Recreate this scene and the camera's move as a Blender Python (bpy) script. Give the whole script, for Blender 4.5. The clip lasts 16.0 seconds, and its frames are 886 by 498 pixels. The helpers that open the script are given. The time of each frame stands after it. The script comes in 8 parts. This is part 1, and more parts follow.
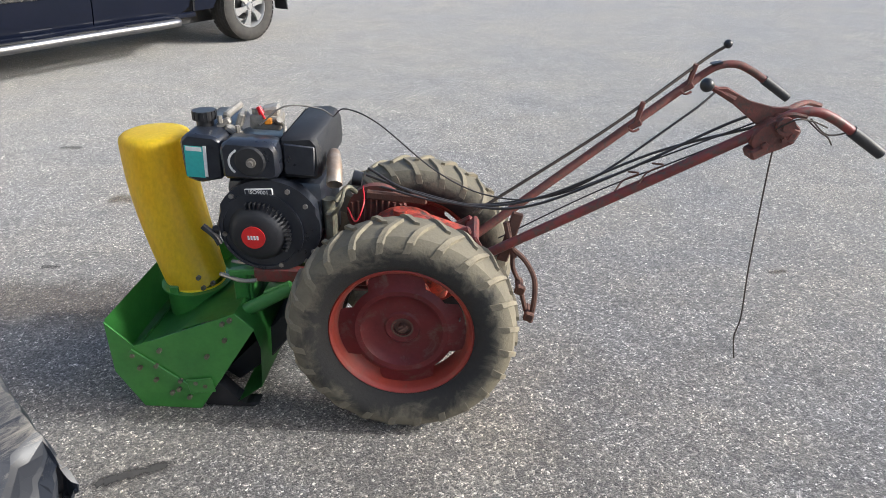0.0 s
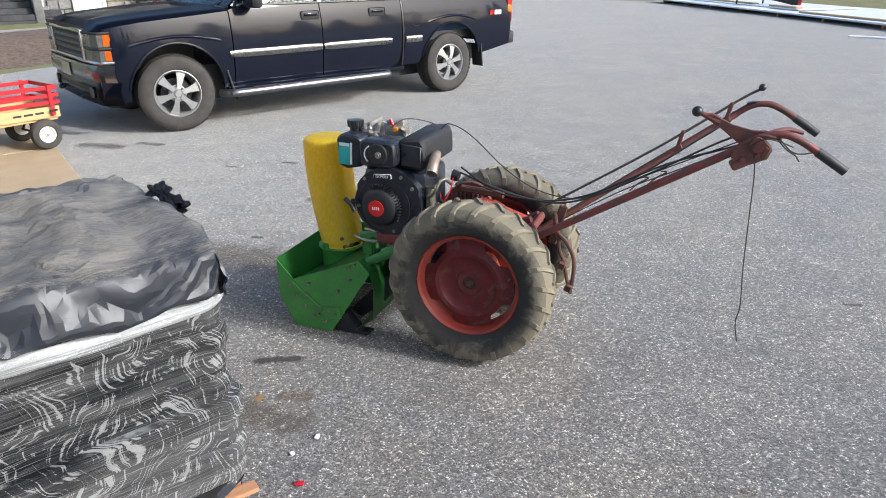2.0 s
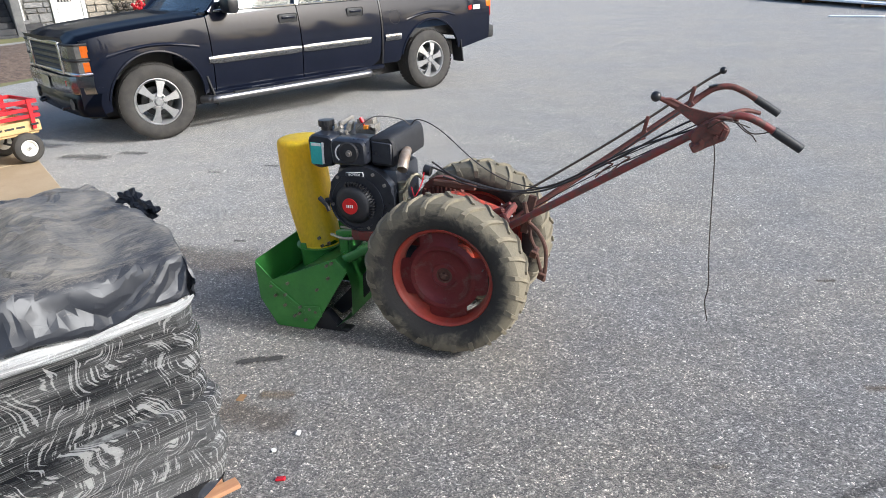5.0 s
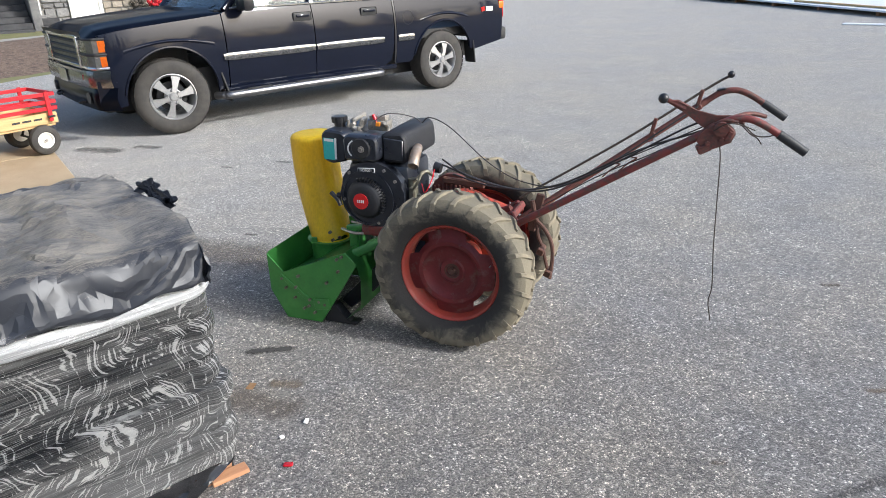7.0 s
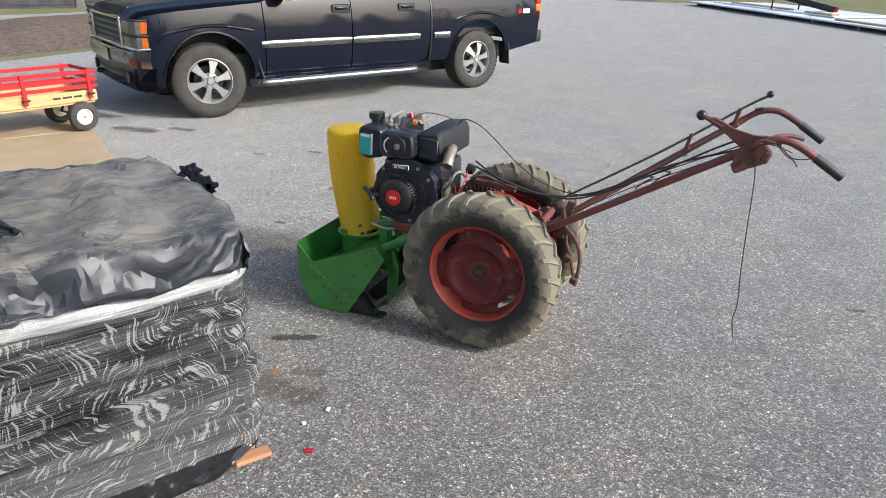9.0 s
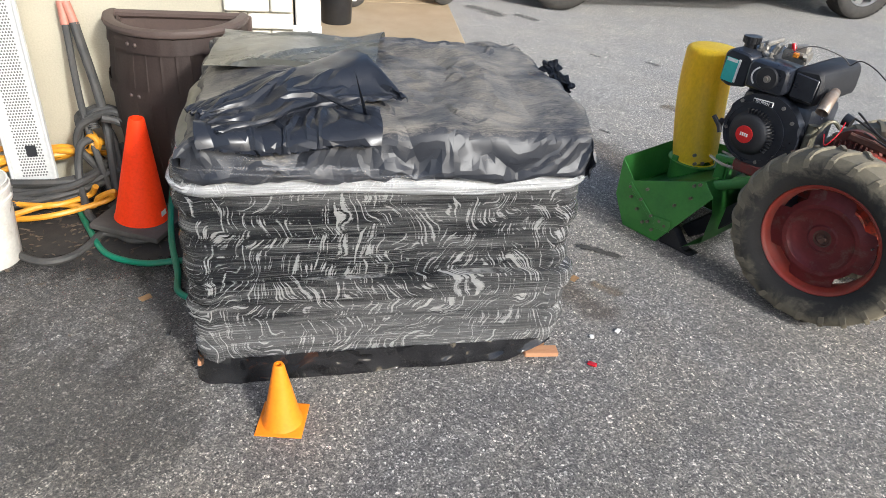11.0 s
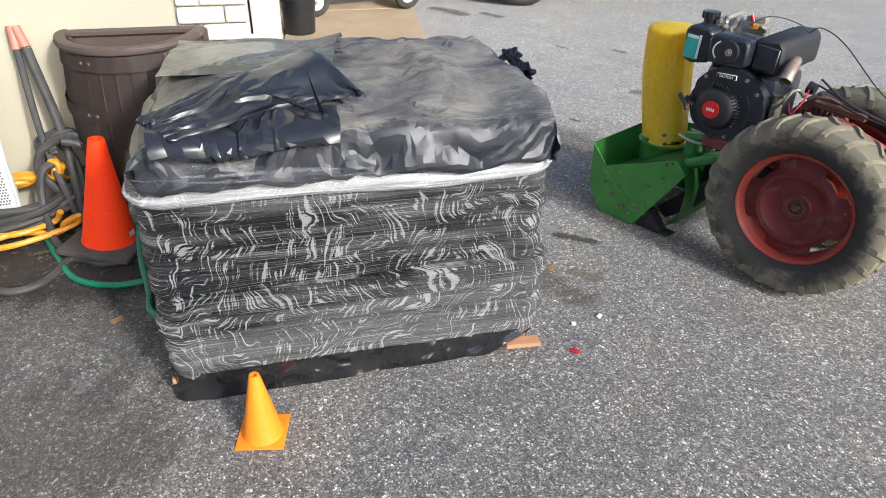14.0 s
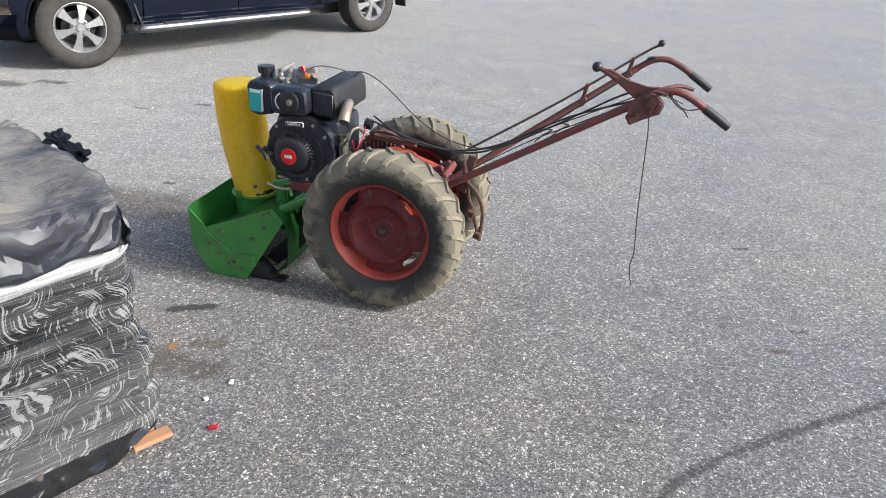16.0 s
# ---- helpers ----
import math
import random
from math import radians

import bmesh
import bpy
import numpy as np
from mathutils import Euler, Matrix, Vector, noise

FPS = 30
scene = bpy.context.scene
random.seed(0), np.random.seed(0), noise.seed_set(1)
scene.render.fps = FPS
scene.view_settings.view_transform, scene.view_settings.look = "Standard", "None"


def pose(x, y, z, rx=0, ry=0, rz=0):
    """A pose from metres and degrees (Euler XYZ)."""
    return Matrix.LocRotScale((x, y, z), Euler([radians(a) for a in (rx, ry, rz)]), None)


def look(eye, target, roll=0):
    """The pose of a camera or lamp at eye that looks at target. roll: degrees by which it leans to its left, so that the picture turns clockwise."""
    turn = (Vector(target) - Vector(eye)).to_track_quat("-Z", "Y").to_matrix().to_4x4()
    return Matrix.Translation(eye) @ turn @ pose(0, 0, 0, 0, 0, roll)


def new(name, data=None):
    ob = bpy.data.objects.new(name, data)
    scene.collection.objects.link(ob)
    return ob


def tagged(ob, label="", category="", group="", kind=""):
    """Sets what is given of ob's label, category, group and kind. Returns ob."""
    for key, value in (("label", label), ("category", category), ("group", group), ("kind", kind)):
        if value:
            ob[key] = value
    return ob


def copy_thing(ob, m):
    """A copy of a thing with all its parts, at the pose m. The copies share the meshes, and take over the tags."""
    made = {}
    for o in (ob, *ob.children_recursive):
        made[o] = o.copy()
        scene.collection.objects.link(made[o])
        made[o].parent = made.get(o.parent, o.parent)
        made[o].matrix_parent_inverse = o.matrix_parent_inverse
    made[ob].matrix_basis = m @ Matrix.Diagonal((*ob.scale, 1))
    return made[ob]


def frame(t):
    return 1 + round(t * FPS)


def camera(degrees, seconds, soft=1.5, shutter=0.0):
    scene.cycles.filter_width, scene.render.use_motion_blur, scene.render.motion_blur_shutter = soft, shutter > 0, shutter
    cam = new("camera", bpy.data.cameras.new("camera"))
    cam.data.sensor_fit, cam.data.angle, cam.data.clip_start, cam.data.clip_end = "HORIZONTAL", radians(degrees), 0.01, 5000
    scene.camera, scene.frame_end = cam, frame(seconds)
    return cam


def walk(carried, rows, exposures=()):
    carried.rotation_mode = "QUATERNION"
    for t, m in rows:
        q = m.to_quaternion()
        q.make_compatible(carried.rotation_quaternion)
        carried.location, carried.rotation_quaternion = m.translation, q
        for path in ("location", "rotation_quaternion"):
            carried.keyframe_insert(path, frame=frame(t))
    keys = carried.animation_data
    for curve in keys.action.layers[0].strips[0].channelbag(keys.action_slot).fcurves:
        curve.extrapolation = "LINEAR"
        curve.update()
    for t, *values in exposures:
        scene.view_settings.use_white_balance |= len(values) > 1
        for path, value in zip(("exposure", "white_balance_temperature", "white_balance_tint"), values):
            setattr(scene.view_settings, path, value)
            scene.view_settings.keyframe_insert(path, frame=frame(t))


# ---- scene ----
# ---------------------------------------------------------------- camera
cam = camera(66.0, 16.0, soft=0.9)
PATH = [
    (0, (0.426, 0.352, 1.513), (0.036, 2.089, 0.601), 1.0),
    (0.5, (0.537, 0.036, 1.544), (0.182, 1.782, 0.636), 0.5),
    (1, (0.619, -0.169, 1.558), (0.299, 1.605, 0.691), 0.3),
    (1.5, (0.923, -0.205, 1.503), (0.214, 1.518, 0.775), 3.1),
    (2, (1.14, -0.217, 1.555), (0.19, 1.369, 0.793), -0.4),
    (2.5, (1.218, -0.24, 1.563), (0.201, 1.299, 0.79), -1.9),
    (3, (1.237, -0.241, 1.562), (0.229, 1.317, 0.815), -2.7),
    (3.5, (1.244, -0.212, 1.559), (0.293, 1.376, 0.803), -3.0),
    (3.7, (1.241, -0.202, 1.555), (0.309, 1.393, 0.789), -3.0),
    (5.8, (1.239, -0.226, 1.554), (0.282, 1.351, 0.782), -2.1),
    (6, (1.243, -0.243, 1.549), (0.251, 1.321, 0.792), -1.3),
    (6.5, (1.273, -0.262, 1.571), (0.288, 1.312, 0.829), -1.4),
    (7, (1.266, -0.257, 1.553), (0.307, 1.322, 0.787), -1.9),
    (7.5, (1.258, -0.264, 1.549), (0.294, 1.297, 0.753), -1.4),
    (8, (1.251, -0.26, 1.566), (0.289, 1.299, 0.765), 2.3),
    (8.2, (1.252, -0.259, 1.564), (0.292, 1.316, 0.791), 1.6),
    (10.3, (1.174, -0.409, 1.609), (-0.097, 0.796, 0.643), 5.4),
    (10.5, (1.151, -0.403, 1.601), (-0.219, 0.652, 0.597), 5.5),
    (11, (1.12, -0.404, 1.587), (-0.327, 0.49, 0.535), 4.7),
    (11.5, (1.108, -0.403, 1.571), (-0.346, 0.471, 0.512), 3.4),
    (12, (1.102, -0.399, 1.564), (-0.342, 0.483, 0.499), 3.4),
    (12.5, (1.109, -0.399, 1.567), (-0.332, 0.493, 0.503), 3.2),
    (13, (1.116, -0.398, 1.566), (-0.315, 0.516, 0.508), 3.6),
    (13.5, (1.12, -0.406, 1.57), (-0.308, 0.502, 0.503), 3.4),
    (14, (1.137, -0.353, 1.543), (-0.3, 0.576, 0.507), 0.9),
    (14.5, (1.223, -0.266, 1.584), (0.208, 1.16, 0.617), 3.5),
    (15, (1.211, -0.239, 1.601), (0.447, 1.345, 0.647), 2.5),
    (15.5, (1.23, -0.24, 1.604), (0.505, 1.369, 0.663), 1.5),
    (16, (1.225, -0.237, 1.606), (0.495, 1.387, 0.695), 2.3),
]
walk(cam, [(t, look(eye, target, roll)) for t, eye, target, roll in PATH],
     exposures=[(0.0, 0.92, 5900, 8), (1.4, 0.86, 5750, 8), (2.2, 0.81, 5700, 8), (8.0, 0.81, 5750, 8), (10.3, 0.69, 5900, 8), (12.0, 0.80, 5800, 8), (13.8, 0.80, 5800, 8), (14.5, 0.92, 5750, 8), (16.0, 0.94, 5750, 8)])

# ---------------------------------------------------------------- light
SUN_AZ, SUN_EL = 9.5, 29.0        # degrees from +x towards +y, degrees up
world = bpy.data.worlds.new("sky")
scene.world = world
world.use_nodes = True
wn = world.node_tree
sky = wn.nodes.new("ShaderNodeTexSky")
sky.sky_type = "NISHITA"
sky.sun_disc = False
sky.sun_elevation = radians(SUN_EL)
sky.sun_rotation = radians(90.0 - SUN_AZ)
sky.dust_density = 4.5
wn.nodes["Background"].inputs["Strength"].default_value = 0.135
wn.links.new(sky.outputs["Color"], wn.nodes["Background"].inputs["Color"])
sun_data = bpy.data.lights.new("sun", "SUN")
sun_data.energy, sun_data.angle, sun_data.color = 2.35, radians(5.0), (1.0, 0.95, 0.87)
sun = new("sun", sun_data)
sd = Vector((math.cos(radians(SUN_EL)) * math.cos(radians(SUN_AZ)), math.cos(radians(SUN_EL)) * math.sin(radians(SUN_AZ)), math.sin(radians(SUN_EL))))
sun.matrix_world = look(sd * 40, (0, 0, 0))

# ---------------------------------------------------------------- materials
def node(nt, kind, **inputs):
    n = nt.nodes.new(kind)
    for k, v in inputs.items():
        n.inputs[k.replace("_", " ")].default_value = v
    return n


def rgb(c):
    return (c[0], c[1], c[2], 1.0)


def surf(name, base, second=None, rough=0.5, metal=0.0, scale=8.0, fine=90.0, bump=0.15, dirt=None, dirt_at=0.62,
         rough_var=0.15, coat=0.0, spec=0.5, stretch=(1, 1, 1), random_tint=0.0, bump_dist=0.004):
    """A worn surface: two colours mixed at a coarse scale, grain at a fine one, dirt in patches, relief from both."""
    m = bpy.data.materials.new(name)
    m.use_nodes = True
    nt = m.node_tree
    L = nt.links.new
    bs = nt.nodes["Principled BSDF"]
    second = second or tuple(v * 0.8 for v in base)
    tc = nt.nodes.new("ShaderNodeTexCoord")
    mp = node(nt, "ShaderNodeMapping", Scale=stretch)
    L(tc.outputs["Object"], mp.inputs["Vector"])
    n1 = node(nt, "ShaderNodeTexNoise", Scale=scale, Detail=6.0, Roughness=0.6)
    n2 = node(nt, "ShaderNodeTexNoise", Scale=fine, Detail=4.0, Roughness=0.6)
    for n in (n1, n2):
        L(mp.outputs["Vector"], n.inputs["Vector"])
    r1 = nt.nodes.new("ShaderNodeValToRGB")
    r1.color_ramp.elements[0].position, r1.color_ramp.elements[1].position = 0.35, 0.65
    r1.color_ramp.elements[0].color, r1.color_ramp.elements[1].color = rgb(base), rgb(second)
    L(n1.outputs["Fac"], r1.inputs["Fac"])
    grain = nt.nodes.new("ShaderNodeMix")
    grain.data_type, grain.blend_type = "RGBA", "MULTIPLY"
    grain.inputs[0].default_value = 0.35
    L(r1.outputs["Color"], grain.inputs[6])
    L(n2.outputs["Fac"], grain.inputs[7])
    out = grain.outputs[2]
    gain = nt.nodes.new("ShaderNodeMix")
    gain.data_type, gain.blend_type = "RGBA", "MULTIPLY"
    gain.inputs[0].default_value = 1.0
    gain.inputs[7].default_value = (1.18, 1.18, 1.18, 1)
    L(out, gain.inputs[6])
    out = gain.outputs[2]
    if random_tint:
        oi = nt.nodes.new("ShaderNodeObjectInfo")
        mr = node(nt, "ShaderNodeMapRange", To_Min=1.0 - random_tint, To_Max=1.0 + random_tint)
        L(oi.outputs["Random"], mr.inputs["Value"])
        tint = nt.nodes.new("ShaderNodeMix")
        tint.data_type, tint.blend_type = "RGBA", "MULTIPLY"
        tint.inputs[0].default_value = 1.0
        L(out, tint.inputs[6])
        L(mr.outputs["Result"], tint.inputs[7])
        out = tint.outputs[2]
    if dirt:
        n3 = node(nt, "ShaderNodeTexNoise", Scale=scale * 2.3, Detail=8.0, Roughness=0.7, Distortion=0.4)
        L(mp.outputs["Vector"], n3.inputs["Vector"])
        r3 = nt.nodes.new("ShaderNodeValToRGB")
        r3.color_ramp.elements[0].position, r3.color_ramp.elements[1].position = dirt_at - 0.06, dirt_at + 0.08
        L(n3.outputs["Fac"], r3.inputs["Fac"])
        md = nt.nodes.new("ShaderNodeMix")
        md.data_type = "RGBA"
        md.inputs[7].default_value = rgb(dirt)
        L(r3.outputs["Color"], md.inputs[0])
        L(out, md.inputs[6])
        out = md.outputs[2]
    L(out, bs.inputs["Base Color"])
    rr = node(nt, "ShaderNodeMapRange", To_Min=max(0.02, rough - rough_var), To_Max=min(1.0, rough + rough_var))
    L(n1.outputs["Fac"], rr.inputs["Value"])
    L(rr.outputs["Result"], bs.inputs["Roughness"])
    bs.inputs["Metallic"].default_value = metal
    bs.inputs["Coat Weight"].default_value = coat
    bs.inputs["Coat Roughness"].default_value = 0.05
    bs.inputs["Specular IOR Level"].default_value = spec
    if bump:
        b = node(nt, "ShaderNodeBump", Strength=bump, Distance=bump_dist)
        L(n2.outputs["Fac"], b.inputs["Height"])
        L(b.outputs["Normal"], bs.inputs["Normal"])
    return m


def muddy_rubber(name):
    """Dark worn rubber whose tread is caked in dried mud that thins out raggedly down the side."""
    m = bpy.data.materials.new(name)
    m.use_nodes = True
    nt = m.node_tree
    L = nt.links.new
    bs = nt.nodes["Principled BSDF"]
    tc = nt.nodes.new("ShaderNodeTexCoord")
    flat = nt.nodes.new("ShaderNodeVectorMath")
    flat.operation = "MULTIPLY"
    flat.inputs[1].default_value = (1, 1, 0)
    L(tc.outputs["Object"], flat.inputs[0])
    far = nt.nodes.new("ShaderNodeVectorMath")
    far.operation = "LENGTH"
    L(flat.outputs[0], far.inputs[0])
    n1 = node(nt, "ShaderNodeTexNoise", Scale=11.0, Detail=7.0, Roughness=0.65, Distortion=0.6)
    n2 = node(nt, "ShaderNodeTexNoise", Scale=90.0, Detail=4.0, Roughness=0.6)
    n3 = node(nt, "ShaderNodeTexNoise", Scale=5.0, Detail=4.0)
    for n in (n1, n2, n3):
        L(tc.outputs["Object"], n.inputs["Vector"])
    sm = node(nt, "ShaderNodeMath")
    sm.operation = "MULTIPLY_ADD"
    sm.inputs[1].default_value = 0.22
    L(n1.outputs["Fac"], sm.inputs[0])
    L(far.outputs["Value"], sm.inputs[2])
    cake = node(nt, "ShaderNodeMapRange", From_Min=0.36, From_Max=0.43, To_Min=0.08, To_Max=1.0)
    cake.interpolation_type = "SMOOTHSTEP"
    L(sm.outputs[0], cake.inputs["Value"])
    mud = nt.nodes.new("ShaderNodeMix")
    mud.data_type = "RGBA"
    mud.inputs[6].default_value, mud.inputs[7].default_value = rgb((0.125, 0.115, 0.09)), rgb((0.27, 0.235, 0.165))
    L(n3.outputs["Fac"], mud.inputs[0])
    mx = nt.nodes.new("ShaderNodeMix")
    mx.data_type = "RGBA"
    mx.inputs[6].default_value = rgb((0.032, 0.032, 0.033))
    L(cake.outputs["Result"], mx.inputs[0])
    L(mud.outputs[2], mx.inputs[7])
    gr = nt.nodes.new("ShaderNodeMix")
    gr.data_type, gr.blend_type = "RGBA", "MULTIPLY"
    gr.inputs[0].default_value = 0.3
    L(mx.outputs[2], gr.inputs[6])
    L(n2.outputs["Fac"], gr.inputs[7])
    L(gr.outputs[2], bs.inputs["Base Color"])
    bs.inputs["Roughness"].default_value = 0.8
    bs.inputs["Specular IOR Level"].default_value = 0.3
    b = node(nt, "ShaderNodeBump", Strength=0.4, Distance=0.004)
    L(n2.outputs["Fac"], b.inputs["Height"])
    L(b.outputs["Normal"], bs.inputs["Normal"])
    return m


def asphalt():
    """Weathered asphalt: pale and dark chippings in a grey binder, with broad brown stains and worn patches."""
    m = bpy.data.materials.new("asphalt")
    m.use_nodes = True
    nt = m.node_tree
    L = nt.links.new
    bs = nt.nodes["Principled BSDF"]
    tc = nt.nodes.new("ShaderNodeTexCoord")
    warp = node(nt, "ShaderNodeTexNoise", Scale=60.0, Detail=2.0)
    L(tc.outputs["Object"], warp.inputs["Vector"])
    wm = nt.nodes.new("ShaderNodeMix")
    wm.data_type, wm.blend_type = "RGBA", "LINEAR_LIGHT"
    wm.inputs[0].default_value = 0.006
    L(tc.outputs["Object"], wm.inputs[6])
    L(warp.outputs["Color"], wm.inputs[7])
    v1 = node(nt, "ShaderNodeTexVoronoi", Scale=185.0)
    v2 = node(nt, "ShaderNodeTexVoronoi", Scale=420.0)
    for v in (v1, v2):
        L(wm.outputs[2], v.inputs["Vector"])
    sep = nt.nodes.new("ShaderNodeSeparateColor")
    L(v1.outputs["Color"], sep.inputs["Color"])
    stone = nt.nodes.new("ShaderNodeValToRGB")
    cr = stone.color_ramp
    cr.elements[0].position, cr.elements[0].color = 0.0, rgb((0.066, 0.065, 0.064))
    cr.elements[1].position, cr.elements[1].color = 1.0, rgb((0.6, 0.58, 0.55))
    for p, c in ((0.3, (0.122, 0.119, 0.115)), (0.7, (0.166, 0.161, 0.154)), (0.9, (0.26, 0.252, 0.24))):
        e = cr.elements.new(p)
        e.color = rgb(c)
    L(sep.outputs["Red"], stone.inputs["Fac"])
    sep2 = nt.nodes.new("ShaderNodeSeparateColor")
    L(v2.outputs["Color"], sep2.inputs["Color"])
    fine = nt.nodes.new("ShaderNodeMix")
    fine.data_type, fine.blend_type = "RGBA", "OVERLAY"
    fine.inputs[0].default_value = 0.6
    L(stone.outputs["Color"], fine.inputs[6])
    L(sep2.outputs["Green"], fine.inputs[7])
    big = node(nt, "ShaderNodeTexNoise", Scale=0.7, Detail=9.0, Roughness=0.68)
    mid = node(nt, "ShaderNodeTexNoise", Scale=3.2, Detail=7.0, Roughness=0.65)
    L(tc.outputs["Object"], big.inputs["Vector"])
    L(tc.outputs["Object"], mid.inputs["Vector"])
    rb = nt.nodes.new("ShaderNodeValToRGB")
    rb.color_ramp.elements[0].position, rb.color_ramp.elements[0].color = 0.4, rgb((0.93, 0.925, 0.945))
    rb.color_ramp.elements[1].position, rb.color_ramp.elements[1].color = 0.6, rgb((1.17, 1.10, 0.99))
    L(big.outputs["Fac"], rb.inputs["Fac"])
    rm = nt.nodes.new("ShaderNodeValToRGB")
    rm.color_ramp.elements[0].position, rm.color_ramp.elements[0].color = 0.3, rgb((0.74, 0.74, 0.75))
    rm.color_ramp.elements[1].position, rm.color_ramp.elements[1].color = 0.64, rgb((1.1, 1.1, 1.09))
    L(mid.outputs["Fac"], rm.inputs["Fac"])
    grit = node(nt, "ShaderNodeTexNoise", Scale=34.0, Detail=4.0, Roughness=0.7)
    L(tc.outputs["Object"], grit.inputs["Vector"])
    rg = nt.nodes.new("ShaderNodeValToRGB")
    rg.color_ramp.elements[0].position, rg.color_ramp.elements[0].color = 0.35, rgb((0.86, 0.86, 0.87))
    rg.color_ramp.elements[1].position, rg.color_ramp.elements[1].color = 0.65, rgb((1.12, 1.12, 1.11))
    L(grit.outputs["Fac"], rg.inputs["Fac"])
    v3 = node(nt, "ShaderNodeTexVoronoi", Scale=78.0)
    L(wm.outputs[2], v3.inputs["Vector"])
    sep3 = nt.nodes.new("ShaderNodeSeparateColor")
    L(v3.outputs["Color"], sep3.inputs["Color"])
    coarse = nt.nodes.new("ShaderNodeValToRGB")
    k3 = coarse.color_ramp
    k3.elements[0].position, k3.elements[0].color = 0.0, rgb((0.70, 0.70, 0.70))
    k3.elements[1].position, k3.elements[1].color = 1.0, rgb((1.75, 1.72, 1.66))
    for p, c in ((0.45, (0.93, 0.925, 0.915)), (0.86, (1.08, 1.07, 1.045))):
        k3.elements.new(p).color = rgb(c)
    L(sep3.outputs["Blue"], coarse.inputs["Fac"])
    out = fine.outputs[2]
    for r in (rb, rm, rg, coarse):
        mx = nt.nodes.new("ShaderNodeMix")
        mx.data_type, mx.blend_type = "RGBA", "MULTIPLY"
        mx.inputs[0].default_value = 1.0
        L(out, mx.inputs[6])
        L(r.outputs["Color"], mx.inputs[7])
        out = mx.outputs[2]
    L(out, bs.inputs["Base Color"])
    bs.inputs["Roughness"].default_value = 0.82
    bs.inputs["Sheen Weight"].default_value = 0.3
    bs.inputs["Sheen Roughness"].default_value = 0.45
    bs.inputs["Specular IOR Level"].default_value = 0.35
    b = node(nt, "ShaderNodeBump", Strength=0.55, Distance=0.004)
    b.invert = True
    L(v1.outputs["Distance"], b.inputs["Height"])
    L(b.outputs["Normal"], bs.inputs["Normal"])
    return m


def film(name, base, haze, rough=0.25, bump=0.3, dist=0.01, scale=7.0, dust=None, dust_low=0.44, dust_sheen_max=0.7, dust_rough=0.6, crease=0.55, spec=0.7):
    """Thin dark plastic sheeting: glossy, faintly wrinkled, dusty in streaks."""
    m = bpy.data.materials.new(name)
    m.use_nodes = True
    nt = m.node_tree
    L = nt.links.new
    bs = nt.nodes["Principled BSDF"]
    tc = nt.nodes.new("ShaderNodeTexCoord")
    n1 = node(nt, "ShaderNodeTexNoise", Scale=scale, Detail=5.0, Roughness=0.55, Distortion=1.0)
    n1.noise_type = "RIDGED_MULTIFRACTAL"
    L(tc.outputs["Object"], n1.inputs["Vector"])
    n2 = node(nt, "ShaderNodeTexNoise", Scale=scale * 2, Detail=5.0, Roughness=0.6)
    L(tc.outputs["Object"], n2.inputs["Vector"])
    mx = nt.nodes.new("ShaderNodeMix")
    mx.data_type = "RGBA"
    mx.inputs[6].default_value, mx.inputs[7].default_value = rgb(base), rgb(haze)
    L(n2.outputs["Fac"], mx.inputs[0])
    out = mx.outputs[2]
    bs.inputs["Roughness"].default_value = rough
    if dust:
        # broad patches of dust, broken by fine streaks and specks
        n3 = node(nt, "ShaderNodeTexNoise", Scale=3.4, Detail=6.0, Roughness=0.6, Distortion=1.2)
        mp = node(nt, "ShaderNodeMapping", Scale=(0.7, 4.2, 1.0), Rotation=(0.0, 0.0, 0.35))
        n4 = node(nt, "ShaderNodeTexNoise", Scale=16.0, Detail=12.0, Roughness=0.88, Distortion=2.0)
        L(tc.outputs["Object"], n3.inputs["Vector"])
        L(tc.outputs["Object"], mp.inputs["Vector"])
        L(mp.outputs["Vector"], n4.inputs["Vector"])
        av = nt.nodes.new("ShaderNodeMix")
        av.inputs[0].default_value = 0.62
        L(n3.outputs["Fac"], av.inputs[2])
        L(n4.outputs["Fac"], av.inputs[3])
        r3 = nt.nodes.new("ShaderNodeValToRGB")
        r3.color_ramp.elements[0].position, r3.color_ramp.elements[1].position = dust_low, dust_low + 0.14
        r3.color_ramp.elements[1].color = (dust_sheen_max, dust_sheen_max, dust_sheen_max, 1)
        # dust where the sheet lies flat, also painting in the sky's sheen there
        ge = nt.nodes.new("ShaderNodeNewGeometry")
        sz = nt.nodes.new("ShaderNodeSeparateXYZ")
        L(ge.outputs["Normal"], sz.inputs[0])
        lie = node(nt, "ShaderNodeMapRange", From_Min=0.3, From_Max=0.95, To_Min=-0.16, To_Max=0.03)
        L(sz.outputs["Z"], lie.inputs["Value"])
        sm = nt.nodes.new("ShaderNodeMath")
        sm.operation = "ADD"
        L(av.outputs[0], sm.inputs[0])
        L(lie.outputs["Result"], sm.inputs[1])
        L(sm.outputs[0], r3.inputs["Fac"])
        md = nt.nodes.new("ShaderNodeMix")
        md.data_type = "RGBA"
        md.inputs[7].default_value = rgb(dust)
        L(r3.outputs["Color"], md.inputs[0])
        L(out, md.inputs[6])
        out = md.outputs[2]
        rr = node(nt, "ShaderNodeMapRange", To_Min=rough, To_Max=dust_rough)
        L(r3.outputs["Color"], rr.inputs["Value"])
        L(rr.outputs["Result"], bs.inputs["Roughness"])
    L(out, bs.inputs["Base Color"])
    bs.inputs["Specular IOR Level"].default_value = spec
